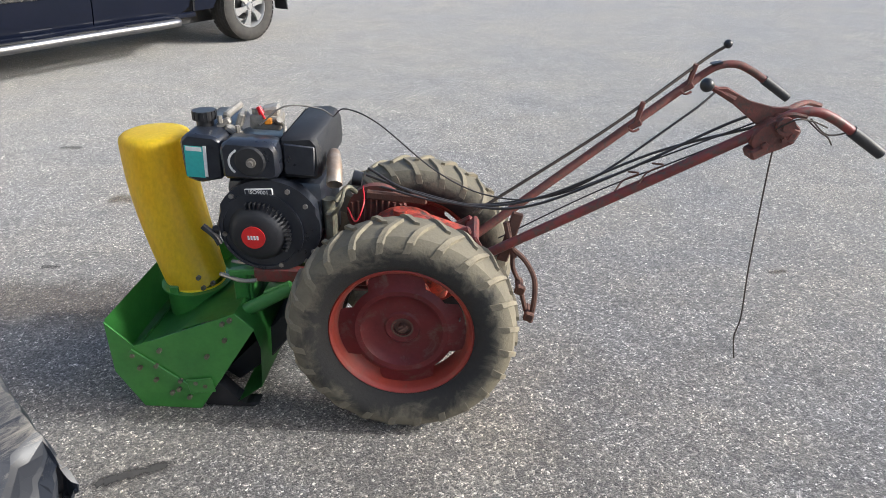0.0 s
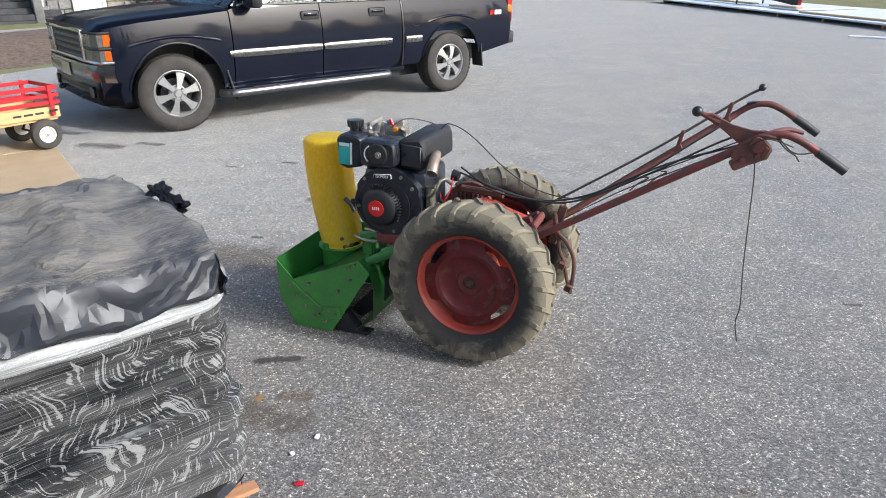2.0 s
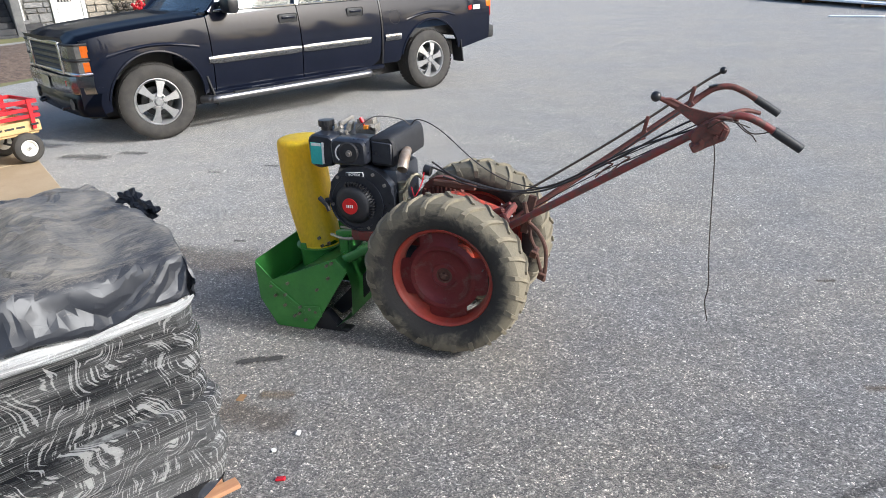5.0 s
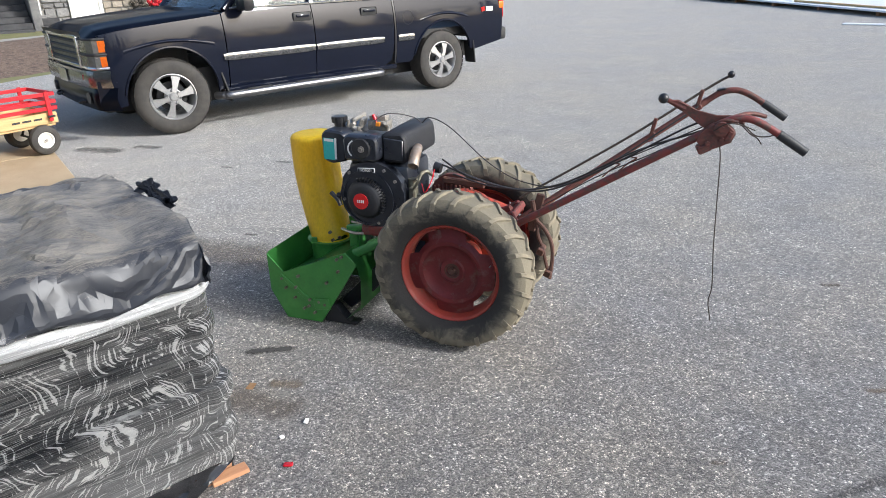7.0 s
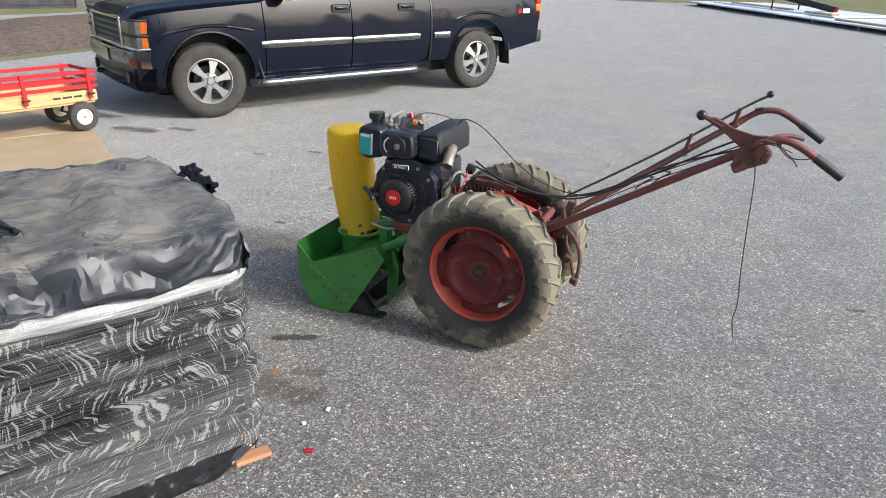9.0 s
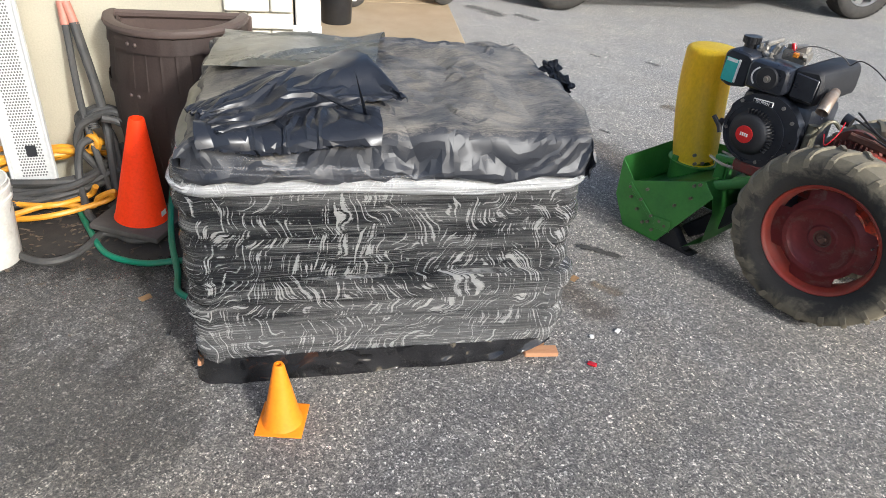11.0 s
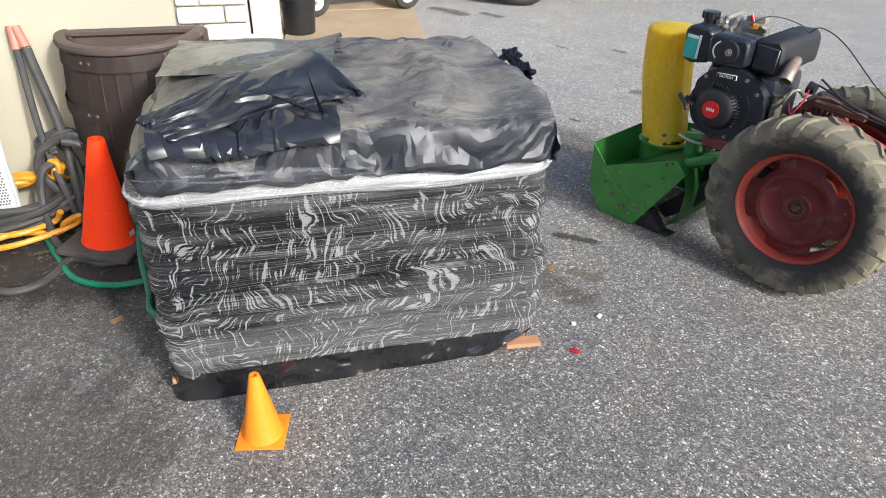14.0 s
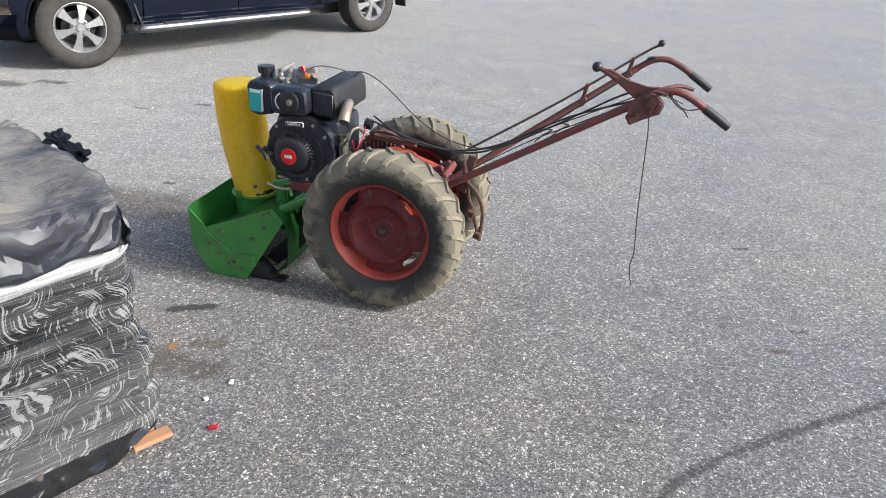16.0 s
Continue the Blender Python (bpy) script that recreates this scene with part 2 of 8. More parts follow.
    # stiff creased facets: each cell is a plane with a tilt of its own
    warp = node(nt, "ShaderNodeTexNoise", Scale=6.0, Detail=1.0)
    L(tc.outputs["Object"], warp.inputs["Vector"])
    wm = nt.nodes.new("ShaderNodeMix")
    wm.data_type, wm.blend_type = "RGBA", "LINEAR_LIGHT"
    wm.inputs[0].default_value = 0.03
    L(tc.outputs["Object"], wm.inputs[6])
    L(warp.outputs["Color"], wm.inputs[7])
    total = None
    for cells, tilt, stretch in ((9.0, crease, (1.0, 0.6, 1.0)), (25.0, crease * 0.55, (0.6, 1.0, 1.0))):
        mp2 = node(nt, "ShaderNodeMapping", Scale=stretch, Rotation=(0.0, 0.0, 0.4))
        L(wm.outputs[2], mp2.inputs["Vector"])
        vo = node(nt, "ShaderNodeTexVoronoi", Scale=cells)
        L(mp2.outputs["Vector"], vo.inputs["Vector"])
        off = nt.nodes.new("ShaderNodeVectorMath")
        off.operation = "SUBTRACT"
        L(mp2.outputs["Vector"], off.inputs[0])
        L(vo.outputs["Position"], off.inputs[1])
        way = nt.nodes.new("ShaderNodeVectorMath")
        way.operation = "SUBTRACT"
        way.inputs[1].default_value = (0.5, 0.5, 0.5)
        L(vo.outputs["Color"], way.inputs[0])
        dot = nt.nodes.new("ShaderNodeVectorMath")
        dot.operation = "DOT_PRODUCT"
        L(off.outputs[0], dot.inputs[0])
        L(way.outputs[0], dot.inputs[1])
        acc = nt.nodes.new("ShaderNodeMath")
        acc.operation = "MULTIPLY_ADD"
        acc.inputs[1].default_value = tilt
        L(dot.outputs["Value"], acc.inputs[0])
        if total is not None:
            L(total, acc.inputs[2])
        else:
            acc.inputs[2].default_value = 0.0
        total = acc.outputs[0]
    fb = node(nt, "ShaderNodeBump", Strength=1.0, Distance=1.0)
    L(total, fb.inputs["Height"])
    b = node(nt, "ShaderNodeBump", Strength=bump, Distance=dist)
    L(n1.outputs["Fac"], b.inputs["Height"])
    L(fb.outputs["Normal"], b.inputs["Normal"])
    L(b.outputs["Normal"], bs.inputs["Normal"])
    return m


def stretch_film(name, base, pale, cover=0.38, lines=0.75, milky=0.22, haze_glints=0.6):
    """Clear film stretched over black bags: pale trapped air with painted-in sky glints, fanning out in curved creases,
    fine level stretch lines, milky overlaps.
    """
    m = bpy.data.materials.new(name)
    m.use_nodes = True
    nt = m.node_tree
    L = nt.links.new
    bs = nt.nodes["Principled BSDF"]
    tc = nt.nodes.new("ShaderNodeTexCoord")
    co = tc.outputs["Object"]
    def noise_at(scale, detail=2.0, stretch=(1, 1, 1), turn=(0, 0, 0), shift=(0, 0, 0), rough=0.5, swirl=0.0):
        mp = node(nt, "ShaderNodeMapping", Scale=stretch, Rotation=turn, Location=shift)
        L(co, mp.inputs["Vector"])
        n = node(nt, "ShaderNodeTexNoise", Scale=scale, Detail=detail, Roughness=rough, Distortion=swirl)
        L(mp.outputs["Vector"], n.inputs["Vector"])
        return n.outputs["Fac"]
    def calc(op, a, b=None, c=None):
        n = nt.nodes.new("ShaderNodeMath")
        n.operation = op
        for k, v in enumerate((a, b, c)):
            if v is None:
                continue
            if isinstance(v, (int, float)):
                n.inputs[k].default_value = v
            else:
                L(v, n.inputs[k])
        return n.outputs[0]
    def ramp(v, lo, hi, top=1.0):
        n = node(nt, "ShaderNodeMapRange", From_Min=lo, From_Max=hi, To_Min=0.0, To_Max=top)
        n.interpolation_type = "SMOOTHSTEP"
        L(v, n.inputs["Value"])
        return n.outputs["Result"]
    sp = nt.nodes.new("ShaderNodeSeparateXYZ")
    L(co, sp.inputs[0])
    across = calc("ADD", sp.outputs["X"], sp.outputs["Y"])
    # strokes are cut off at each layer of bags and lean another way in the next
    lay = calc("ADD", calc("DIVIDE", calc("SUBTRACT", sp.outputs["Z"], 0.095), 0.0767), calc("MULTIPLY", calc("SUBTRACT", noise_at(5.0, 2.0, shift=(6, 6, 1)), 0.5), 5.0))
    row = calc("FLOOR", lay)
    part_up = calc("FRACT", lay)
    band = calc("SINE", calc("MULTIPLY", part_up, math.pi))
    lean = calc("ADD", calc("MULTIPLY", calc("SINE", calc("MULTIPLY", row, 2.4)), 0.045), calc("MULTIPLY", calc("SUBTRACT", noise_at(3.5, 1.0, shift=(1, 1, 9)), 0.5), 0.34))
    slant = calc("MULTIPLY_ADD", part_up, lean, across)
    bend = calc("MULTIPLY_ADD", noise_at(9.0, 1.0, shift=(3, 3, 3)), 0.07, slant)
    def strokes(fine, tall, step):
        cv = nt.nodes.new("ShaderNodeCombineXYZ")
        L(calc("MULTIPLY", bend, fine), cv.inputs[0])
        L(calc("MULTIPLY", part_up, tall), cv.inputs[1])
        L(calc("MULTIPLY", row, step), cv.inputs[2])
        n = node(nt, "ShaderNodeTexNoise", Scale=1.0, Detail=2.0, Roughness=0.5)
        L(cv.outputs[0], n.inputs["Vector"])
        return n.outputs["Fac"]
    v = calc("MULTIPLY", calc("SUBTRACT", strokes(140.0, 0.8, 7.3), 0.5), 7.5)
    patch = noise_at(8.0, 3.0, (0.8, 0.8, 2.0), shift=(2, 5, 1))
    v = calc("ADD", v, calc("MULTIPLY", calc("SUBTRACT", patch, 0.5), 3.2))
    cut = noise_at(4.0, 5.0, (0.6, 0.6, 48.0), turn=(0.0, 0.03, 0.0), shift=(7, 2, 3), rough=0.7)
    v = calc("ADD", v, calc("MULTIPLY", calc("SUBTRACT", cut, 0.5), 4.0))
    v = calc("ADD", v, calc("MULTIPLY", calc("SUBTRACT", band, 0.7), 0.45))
    # the film's pale haze and sky glints, both put into its colour
    haze_glint = ramp(v, 0.8 - cover, 1.35 - cover, haze_glints)
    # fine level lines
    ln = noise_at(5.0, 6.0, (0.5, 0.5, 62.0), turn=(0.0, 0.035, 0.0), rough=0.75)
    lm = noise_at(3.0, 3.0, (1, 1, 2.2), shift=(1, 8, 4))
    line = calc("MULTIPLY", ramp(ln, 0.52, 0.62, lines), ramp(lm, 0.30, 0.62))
    # milky overlaps, most near the foot; the rise along x paints in the sunlit end
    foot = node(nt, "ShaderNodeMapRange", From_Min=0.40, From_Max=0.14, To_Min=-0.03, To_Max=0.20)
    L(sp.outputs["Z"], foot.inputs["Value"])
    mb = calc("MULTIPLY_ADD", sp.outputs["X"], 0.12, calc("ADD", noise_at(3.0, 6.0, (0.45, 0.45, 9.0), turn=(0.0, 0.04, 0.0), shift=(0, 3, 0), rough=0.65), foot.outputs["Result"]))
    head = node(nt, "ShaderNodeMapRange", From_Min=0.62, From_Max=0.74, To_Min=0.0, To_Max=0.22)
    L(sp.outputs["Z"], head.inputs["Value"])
    milk_glare = ramp(calc("ADD", mb, head.outputs["Result"]), 0.47, 0.80, milky)
    tot = calc("MINIMUM", calc("ADD", calc("MAXIMUM", haze_glint, line), milk_glare), 1.0)
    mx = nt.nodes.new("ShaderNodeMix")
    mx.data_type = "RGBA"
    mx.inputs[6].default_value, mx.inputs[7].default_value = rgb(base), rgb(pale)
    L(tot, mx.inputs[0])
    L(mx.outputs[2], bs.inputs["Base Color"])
    bs.inputs["Roughness"].default_value = 0.17
    bs.inputs["Specular IOR Level"].default_value = 0.4
    b = node(nt, "ShaderNodeBump", Strength=0.85, Distance=0.008)
    L(calc("ADD", calc("MULTIPLY", haze_glint, 0.5), calc("ADD", calc("MULTIPLY", ln, 1.4), noise_at(18.0, 4.0, swirl=1.0))), b.inputs["Height"])
    L(b.outputs["Normal"], bs.inputs["Normal"])
    return m


def soft_veil(name):
    """Clear film that shows only as fine pale stretch lines and a glossy skin."""
    m = bpy.data.materials.new(name)
    m.use_nodes = True
    nt = m.node_tree
    L = nt.links.new
    bs = nt.nodes["Principled BSDF"]
    tc = nt.nodes.new("ShaderNodeTexCoord")
    mp = node(nt, "ShaderNodeMapping", Scale=(1.0, 1.0, 46.0), Rotation=(0.0, -0.16, 0.0))
    L(tc.outputs["Object"], mp.inputs["Vector"])
    n = node(nt, "ShaderNodeTexNoise", Scale=3.0, Detail=6.0, Roughness=0.7)
    L(mp.outputs["Vector"], n.inputs["Vector"])
    r = node(nt, "ShaderNodeMapRange", From_Min=0.50, From_Max=0.68, To_Min=0.04, To_Max=0.45)
    L(n.outputs["Fac"], r.inputs["Value"])
    L(r.outputs["Result"], bs.inputs["Alpha"])
    bs.inputs["Base Color"].default_value = (0.32, 0.32, 0.33, 1)
    bs.inputs["Roughness"].default_value = 0.2
    b = node(nt, "ShaderNodeBump", Strength=0.6, Distance=0.004)
    L(n.outputs["Fac"], b.inputs["Height"])
    L(b.outputs["Normal"], bs.inputs["Normal"])
    return m


def glass(name, tint=(0.75, 0.8, 0.8)):
    m = bpy.data.materials.new(name)
    m.use_nodes = True
    bs = m.node_tree.nodes["Principled BSDF"]
    bs.inputs["Base Color"].default_value = rgb(tint)
    bs.inputs["Transmission Weight"].default_value = 1.0
    bs.inputs["Roughness"].default_value = 0.02
    bs.inputs["IOR"].default_value = 1.45
    return m


def soft_patch(name, base, second, rough=0.85, scale=14.0, strength=0.85, bias=-1.05):
    """A stain or painted shade with a ragged edge: its mesh carries how firmly it covers the ground."""
    m = surf(name, base, second, rough=rough, scale=scale, fine=160, bump=0.3)
    nt = m.node_tree
    L = nt.links.new
    at = nt.nodes.new("ShaderNodeAttribute")
    at.attribute_name = "cover"
    tc = nt.nodes.new("ShaderNodeTexCoord")
    n = node(nt, "ShaderNodeTexNoise", Scale=scale * 2.5, Detail=8.0, Roughness=0.75)
    L(tc.outputs["Object"], n.inputs["Vector"])
    a = nt.nodes.new("ShaderNodeMath")
    a.operation = "MULTIPLY_ADD"
    a.inputs[1].default_value, a.inputs[2].default_value = 1.5, bias
    L(at.outputs["Fac"], a.inputs[0])
    b = nt.nodes.new("ShaderNodeMath")
    b.operation = "ADD"
    L(a.outputs[0], b.inputs[0])
    L(n.outputs["Fac"], b.inputs[1])
    r = node(nt, "ShaderNodeMapRange", From_Min=0.0, From_Max=0.5, To_Min=0.0, To_Max=strength)
    L(b.outputs[0], r.inputs["Value"])
    L(r.outputs["Result"], nt.nodes["Principled BSDF"].inputs["Alpha"])
    return m


M_asphalt = asphalt()
M_oil = soft_patch("oil_patch", (0.045, 0.042, 0.04), (0.075, 0.07, 0.065))
# shade put into the asphalt's colour beside the wall and the pallet
M_shade = soft_patch("shade_patch", (0.07, 0.066, 0.06), (0.1, 0.094, 0.085), scale=8.0, strength=0.42)
M_dark_faint = soft_patch("faint_dark_patch", (0.06, 0.056, 0.052), (0.09, 0.084, 0.078), strength=0.45)
M_mud = soft_patch("mud_patch", (0.25, 0.19, 0.12), (0.2, 0.15, 0.1), scale=24.0, strength=0.5, bias=-1.15)
M_mulch = soft_patch("wet_debris", (0.022, 0.020, 0.018), (0.042, 0.036, 0.031), scale=20.0, strength=0.95, bias=-0.75)
M_brown = soft_patch("brown_patch", (0.17, 0.135, 0.105), (0.14, 0.115, 0.09), scale=5.0, strength=0.42)
M_soil = surf("grass", (0.13, 0.15, 0.05), (0.22, 0.19, 0.085), rough=0.95, scale=1.2, fine=30, bump=0.6, dirt=(0.16, 0.12, 0.07), dirt_at=0.6)
M_earth = surf("bare_earth", (0.23, 0.165, 0.12), (0.12, 0.083, 0.06), rough=0.95, scale=9, fine=45, bump=1.0, bump_dist=0.03, dirt=(0.07, 0.052, 0.04), dirt_at=0.56)
M_concrete = surf("tan_concrete", (0.37, 0.28, 0.17), (0.43, 0.335, 0.215), rough=0.85, scale=3, fine=120, bump=0.2, dirt=(0.25, 0.19, 0.12), dirt_at=0.66)
M_path = surf("grey_concrete", (0.36, 0.35, 0.32), (0.28, 0.27, 0.25), rough=0.85, scale=2, fine=60, bump=0.3)
M_cream = surf("cream_stucco", (0.48, 0.445, 0.34), (0.435, 0.4, 0.31), rough=0.75, scale=2.2, fine=140, bump=0.15, dirt=(0.55, 0.5, 0.36), dirt_at=0.72)
M_white_brick = surf("painted_brick", (0.78, 0.75, 0.66), (0.7, 0.66, 0.56), rough=0.6, scale=9, fine=110, bump=0.3, random_tint=0.04)
M_mortar = surf("painted_mortar", (0.76, 0.73, 0.63), rough=0.8, scale=12, fine=90)
M_white = surf("white_paint", (0.8, 0.79, 0.76), (0.74, 0.73, 0.69), rough=0.4, scale=6, fine=80, bump=0.05)
M_panel_perf = surf("perforated_white", (0.6, 0.6, 0.58), (0.54, 0.54, 0.52), rough=0.5, scale=5, fine=60, bump=0.03)
M_panel_white = surf("white_sheet", (0.84, 0.86, 0.88), (0.78, 0.8, 0.83), rough=0.35, scale=1.0, fine=30, bump=0.03)
M_bucket = surf("bucket_plastic", (0.76, 0.75, 0.7), (0.66, 0.64, 0.58), rough=0.4, scale=10, fine=70, bump=0.05, dirt=(0.4, 0.36, 0.29), dirt_at=0.68)
M_black = surf("black_plastic", (0.014, 0.014, 0.016), (0.022, 0.022, 0.024), rough=0.35, scale=14, fine=160, bump=0.08)
M_engine = surf("engine_black", (0.014, 0.016, 0.023), (0.024, 0.027, 0.035), rough=0.32, scale=20, fine=150, bump=0.12, dirt=(0.06, 0.055, 0.05), dirt_at=0.7, coat=0.3)
M_grid = surf("engine_matt", (0.012, 0.012, 0.014), (0.02, 0.02, 0.023), rough=0.6, scale=20, fine=150, bump=0.2)
M_tyre = muddy_rubber("farm_tyre")
M_lug = surf("worn_lug", (0.26, 0.225, 0.155), (0.18, 0.158, 0.115), rough=0.9, scale=12, fine=120, bump=0.35, dirt=(0.09, 0.08, 0.065), dirt_at=0.6)
M_rim = surf("orange_red_rim", (0.36, 0.05, 0.028), (0.28, 0.04, 0.028), rough=0.45, scale=10, fine=90, bump=0.15, dirt=(0.2, 0.07, 0.045), dirt_at=0.62)
M_disc = surf("maroon_disc", (0.27, 0.045, 0.046), (0.20, 0.034, 0.036), rough=0.42, scale=7, fine=80, bump=0.15, dirt=(0.25, 0.125, 0.10), dirt_at=0.61)
M_red = surf("faded_red", (0.22, 0.036, 0.03), (0.15, 0.036, 0.03), rough=0.5, scale=16, fine=110, bump=0.3, dirt=(0.10, 0.058, 0.045), dirt_at=0.53)
M_orange = surf("orange_casting", (0.5, 0.07, 0.035), (0.3, 0.045, 0.03), rough=0.55, scale=14, fine=100, bump=0.3, dirt=(0.07, 0.04, 0.03), dirt_at=0.52)
M_rustred = surf("rusted_red_paint", (0.17, 0.045, 0.034), (0.11, 0.045, 0.034), rough=0.7, scale=24, fine=130, bump=0.35, dirt=(0.07, 0.045, 0.035), dirt_at=0.56)
M_rust = surf("rusted_steel", (0.13, 0.055, 0.035), (0.085, 0.045, 0.034), rough=0.8, scale=22, fine=140, bump=0.4)
M_cast = surf("pale_casting", (0.33, 0.305, 0.265), (0.2, 0.185, 0.16), rough=0.5, metal=0.25, scale=24, fine=120, bump=0.3, dirt=(0.12, 0.1, 0.08), dirt_at=0.62)
M_steel = surf("bare_steel", (0.42, 0.4, 0.37), (0.3, 0.28, 0.25), rough=0.42, metal=0.8, scale=20, fine=120, bump=0.15, dirt=(0.12, 0.1, 0.08), dirt_at=0.62)
M_exhaust = surf("heat_stained_steel", (0.4, 0.34, 0.28), (0.28, 0.19, 0.13), rough=0.5, metal=0.6, scale=16, fine=110, bump=0.25)
M_yellow = surf("yellow_paint", (0.95, 0.73, 0.035), (0.9, 0.67, 0.03), rough=0.36, scale=6, fine=90, bump=0.08, dirt=(0.5, 0.32, 0.03), dirt_at=0.74, stretch=(1, 1, 0.5))
M_green = surf("green_paint", (0.06, 0.24, 0.045), (0.045, 0.19, 0.04), rough=0.38, scale=8, fine=90, bump=0.1, dirt=(0.07, 0.06, 0.03), dirt_at=0.7)
M_bolt = surf("dull_bolt", (0.2, 0.2, 0.15), (0.13, 0.11, 0.08), rough=0.5, metal=0.5, scale=40, fine=200)
M_label_teal = surf("teal_label", (0.05, 0.42, 0.38), (0.05, 0.38, 0.36), rough=0.35, scale=12, fine=80, bump=0.02)
M_label_white = surf("white_label", (0.75, 0.75, 0.73), rough=0.4, scale=20, fine=90, bump=0.02)
M_label_red = surf("red_label", (0.62, 0.02, 0.02), (0.55, 0.02, 0.02), rough=0.35, scale=20, fine=90, bump=0.02)
M_redknob = surf("red_plastic", (0.55, 0.01, 0.02), rough=0.3, scale=20, fine=90, bump=0.02)
M_amberplastic = surf("orange_plastic", (0.7, 0.25, 0.02), rough=0.35, scale=20, fine=90, bump=0.02)
M_cable = surf("black_cable", (0.02, 0.018, 0.018), (0.035, 0.028, 0.025), rough=0.55, scale=40, fine=160)
M_wire = surf("thin_wire", (0.06, 0.045, 0.035), rough=0.6, metal=0.4, scale=40, fine=160)
M_grip = surf("grip_rubber", (0.018, 0.018, 0.019), (0.03, 0.03, 0.03), rough=0.55, scale=30, fine=160, bump=0.2)
M_paint = surf("black_car_paint", (0.004, 0.006, 0.014), (0.005, 0.007, 0.017), rough=0.36, scale=2, fine=20, bump=0.0, coat=0.5, rough_var=0.04, spec=0.08)
M_chrome = surf("chrome", (0.6, 0.6, 0.61), (0.52, 0.52, 0.53), rough=0.2, metal=1.0, scale=5, fine=60, bump=0.02, rough_var=0.05)
M_step_tube = surf("step_tube_metal", (0.26, 0.26, 0.27), (0.2, 0.2, 0.21), rough=0.34, metal=0.9, scale=6, fine=60, bump=0.03)
M_alloy = surf("alloy", (0.42, 0.42, 0.42), (0.35, 0.35, 0.35), rough=0.36, metal=0.6, scale=14, fine=100, bump=0.05)
M_cartyre = surf("car_tyre", (0.032, 0.030, 0.028), (0.058, 0.053, 0.047), rough=0.8, scale=9, fine=100, bump=0.25)
M_trim = surf("dark_trim", (0.018, 0.018, 0.019), (0.03, 0.03, 0.03), rough=0.6, scale=9, fine=120, bump=0.2)
M_glass = glass("window_glass", (0.35, 0.4, 0.4))
M_amber = surf("amber_lens", (0.85, 0.2, 0.01), (0.75, 0.16, 0.01), rough=0.12, scale=30, fine=80, bump=0.05, coat=0.8)
M_tail = surf("red_lens", (0.45, 0.008, 0.008), rough=0.12, scale=30, fine=80, bump=0.05, coat=0.8)
M_lamp_in = surf("lamp_reflector", (0.5, 0.5, 0.49), (0.34, 0.34, 0.33), rough=0.22, metal=0.6, coat=0.8, scale=30, fine=60)
M_cone_red = surf("traffic_cone_red", (1.0, 0.055, 0.004), (1.0, 0.05, 0.004), rough=0.6, spec=0.2, scale=8, fine=90, bump=0.05)
M_cone_orange = surf("cone_orange", (0.92, 0.26, 0.005), (0.88, 0.24, 0.005), rough=0.5, scale=8, fine=90, bump=0.05)
M_cone_base = surf("cone_base", (0.06, 0.055, 0.05), (0.09, 0.082, 0.073), rough=0.8, scale=12, fine=90, bump=0.2)
M_barrel = surf("brown_barrel", (0.075, 0.052, 0.044), (0.09, 0.063, 0.053), rough=0.55, scale=4, fine=120, bump=0.2, dirt=(0.09, 0.07, 0.058), dirt_at=0.72)
M_hose_g = surf("green_hose", (0.01, 0.2, 0.11), (0.012, 0.16, 0.09), rough=0.4, scale=20, fine=90, bump=0.1)
M_hose_k = surf("grey_hose", (0.042, 0.042, 0.041), (0.07, 0.066, 0.06), rough=0.65, scale=14, fine=110, bump=0.2)
M_hose_y = surf("yellow_hose", (0.72, 0.33, 0.02), (0.62, 0.27, 0.02), rough=0.45, scale=20, fine=90, bump=0.1)
M_copper = surf("pink_coupling", (0.5, 0.2, 0.14), rough=0.5, scale=20, fine=90)
M_wagon_red = surf("wagon_red", (0.55, 0.015, 0.025), (0.48, 0.015, 0.02), rough=0.35, scale=9, fine=80, bump=0.1)
M_pine = surf("varnished_pine", (0.6, 0.42, 0.2), (0.5, 0.33, 0.14), rough=0.45, scale=4, fine=60, bump=0.1, stretch=(1, 9, 9))
M_pallet = surf("pallet_wood", (0.42, 0.2, 0.1), (0.5, 0.27, 0.14), rough=0.8, scale=6, fine=80, bump=0.3, stretch=(1, 7, 7))
M_rimwhite = surf("white_rim", (0.78, 0.77, 0.72), (0.7, 0.69, 0.64), rough=0.45, scale=14, fine=90, bump=0.1, dirt=(0.4, 0.33, 0.24), dirt_at=0.68)
M_stone = surf("house_stone", (0.22, 0.215, 0.21), (0.14, 0.14, 0.14), rough=0.85, scale=4, fine=40, bump=0.4, random_tint=0.25)
M_stone_tan = surf("tan_stone", (0.38, 0.335, 0.27), (0.29, 0.25, 0.2), rough=0.85, scale=4, fine=40, bump=0.4, random_tint=0.18)
M_stone_mortar = surf("stone_mortar", (0.27, 0.26, 0.24), rough=0.9, scale=6, fine=60)
M_step = surf("step_stone", (0.062, 0.062, 0.064), (0.04, 0.04, 0.042), rough=0.85, scale=4, fine=40, bump=0.3)
M_roof = surf("roof_shingle", (0.09, 0.085, 0.08), (0.06, 0.06, 0.06), rough=0.9, scale=3, fine=30)
M_bark = surf("bark", (0.07, 0.055, 0.042), (0.045, 0.037, 0.03), rough=0.95, scale=6, fine=40, bump=0.8, bump_dist=0.02)
M_leaf = surf("dark_needles", (0.028, 0.033, 0.022), (0.05, 0.05, 0.034), rough=0.8, scale=1.5, fine=20)
M_twig = surf("bare_twigs", (0.09, 0.075, 0.06), (0.06, 0.05, 0.042), rough=0.9, scale=3, fine=30)
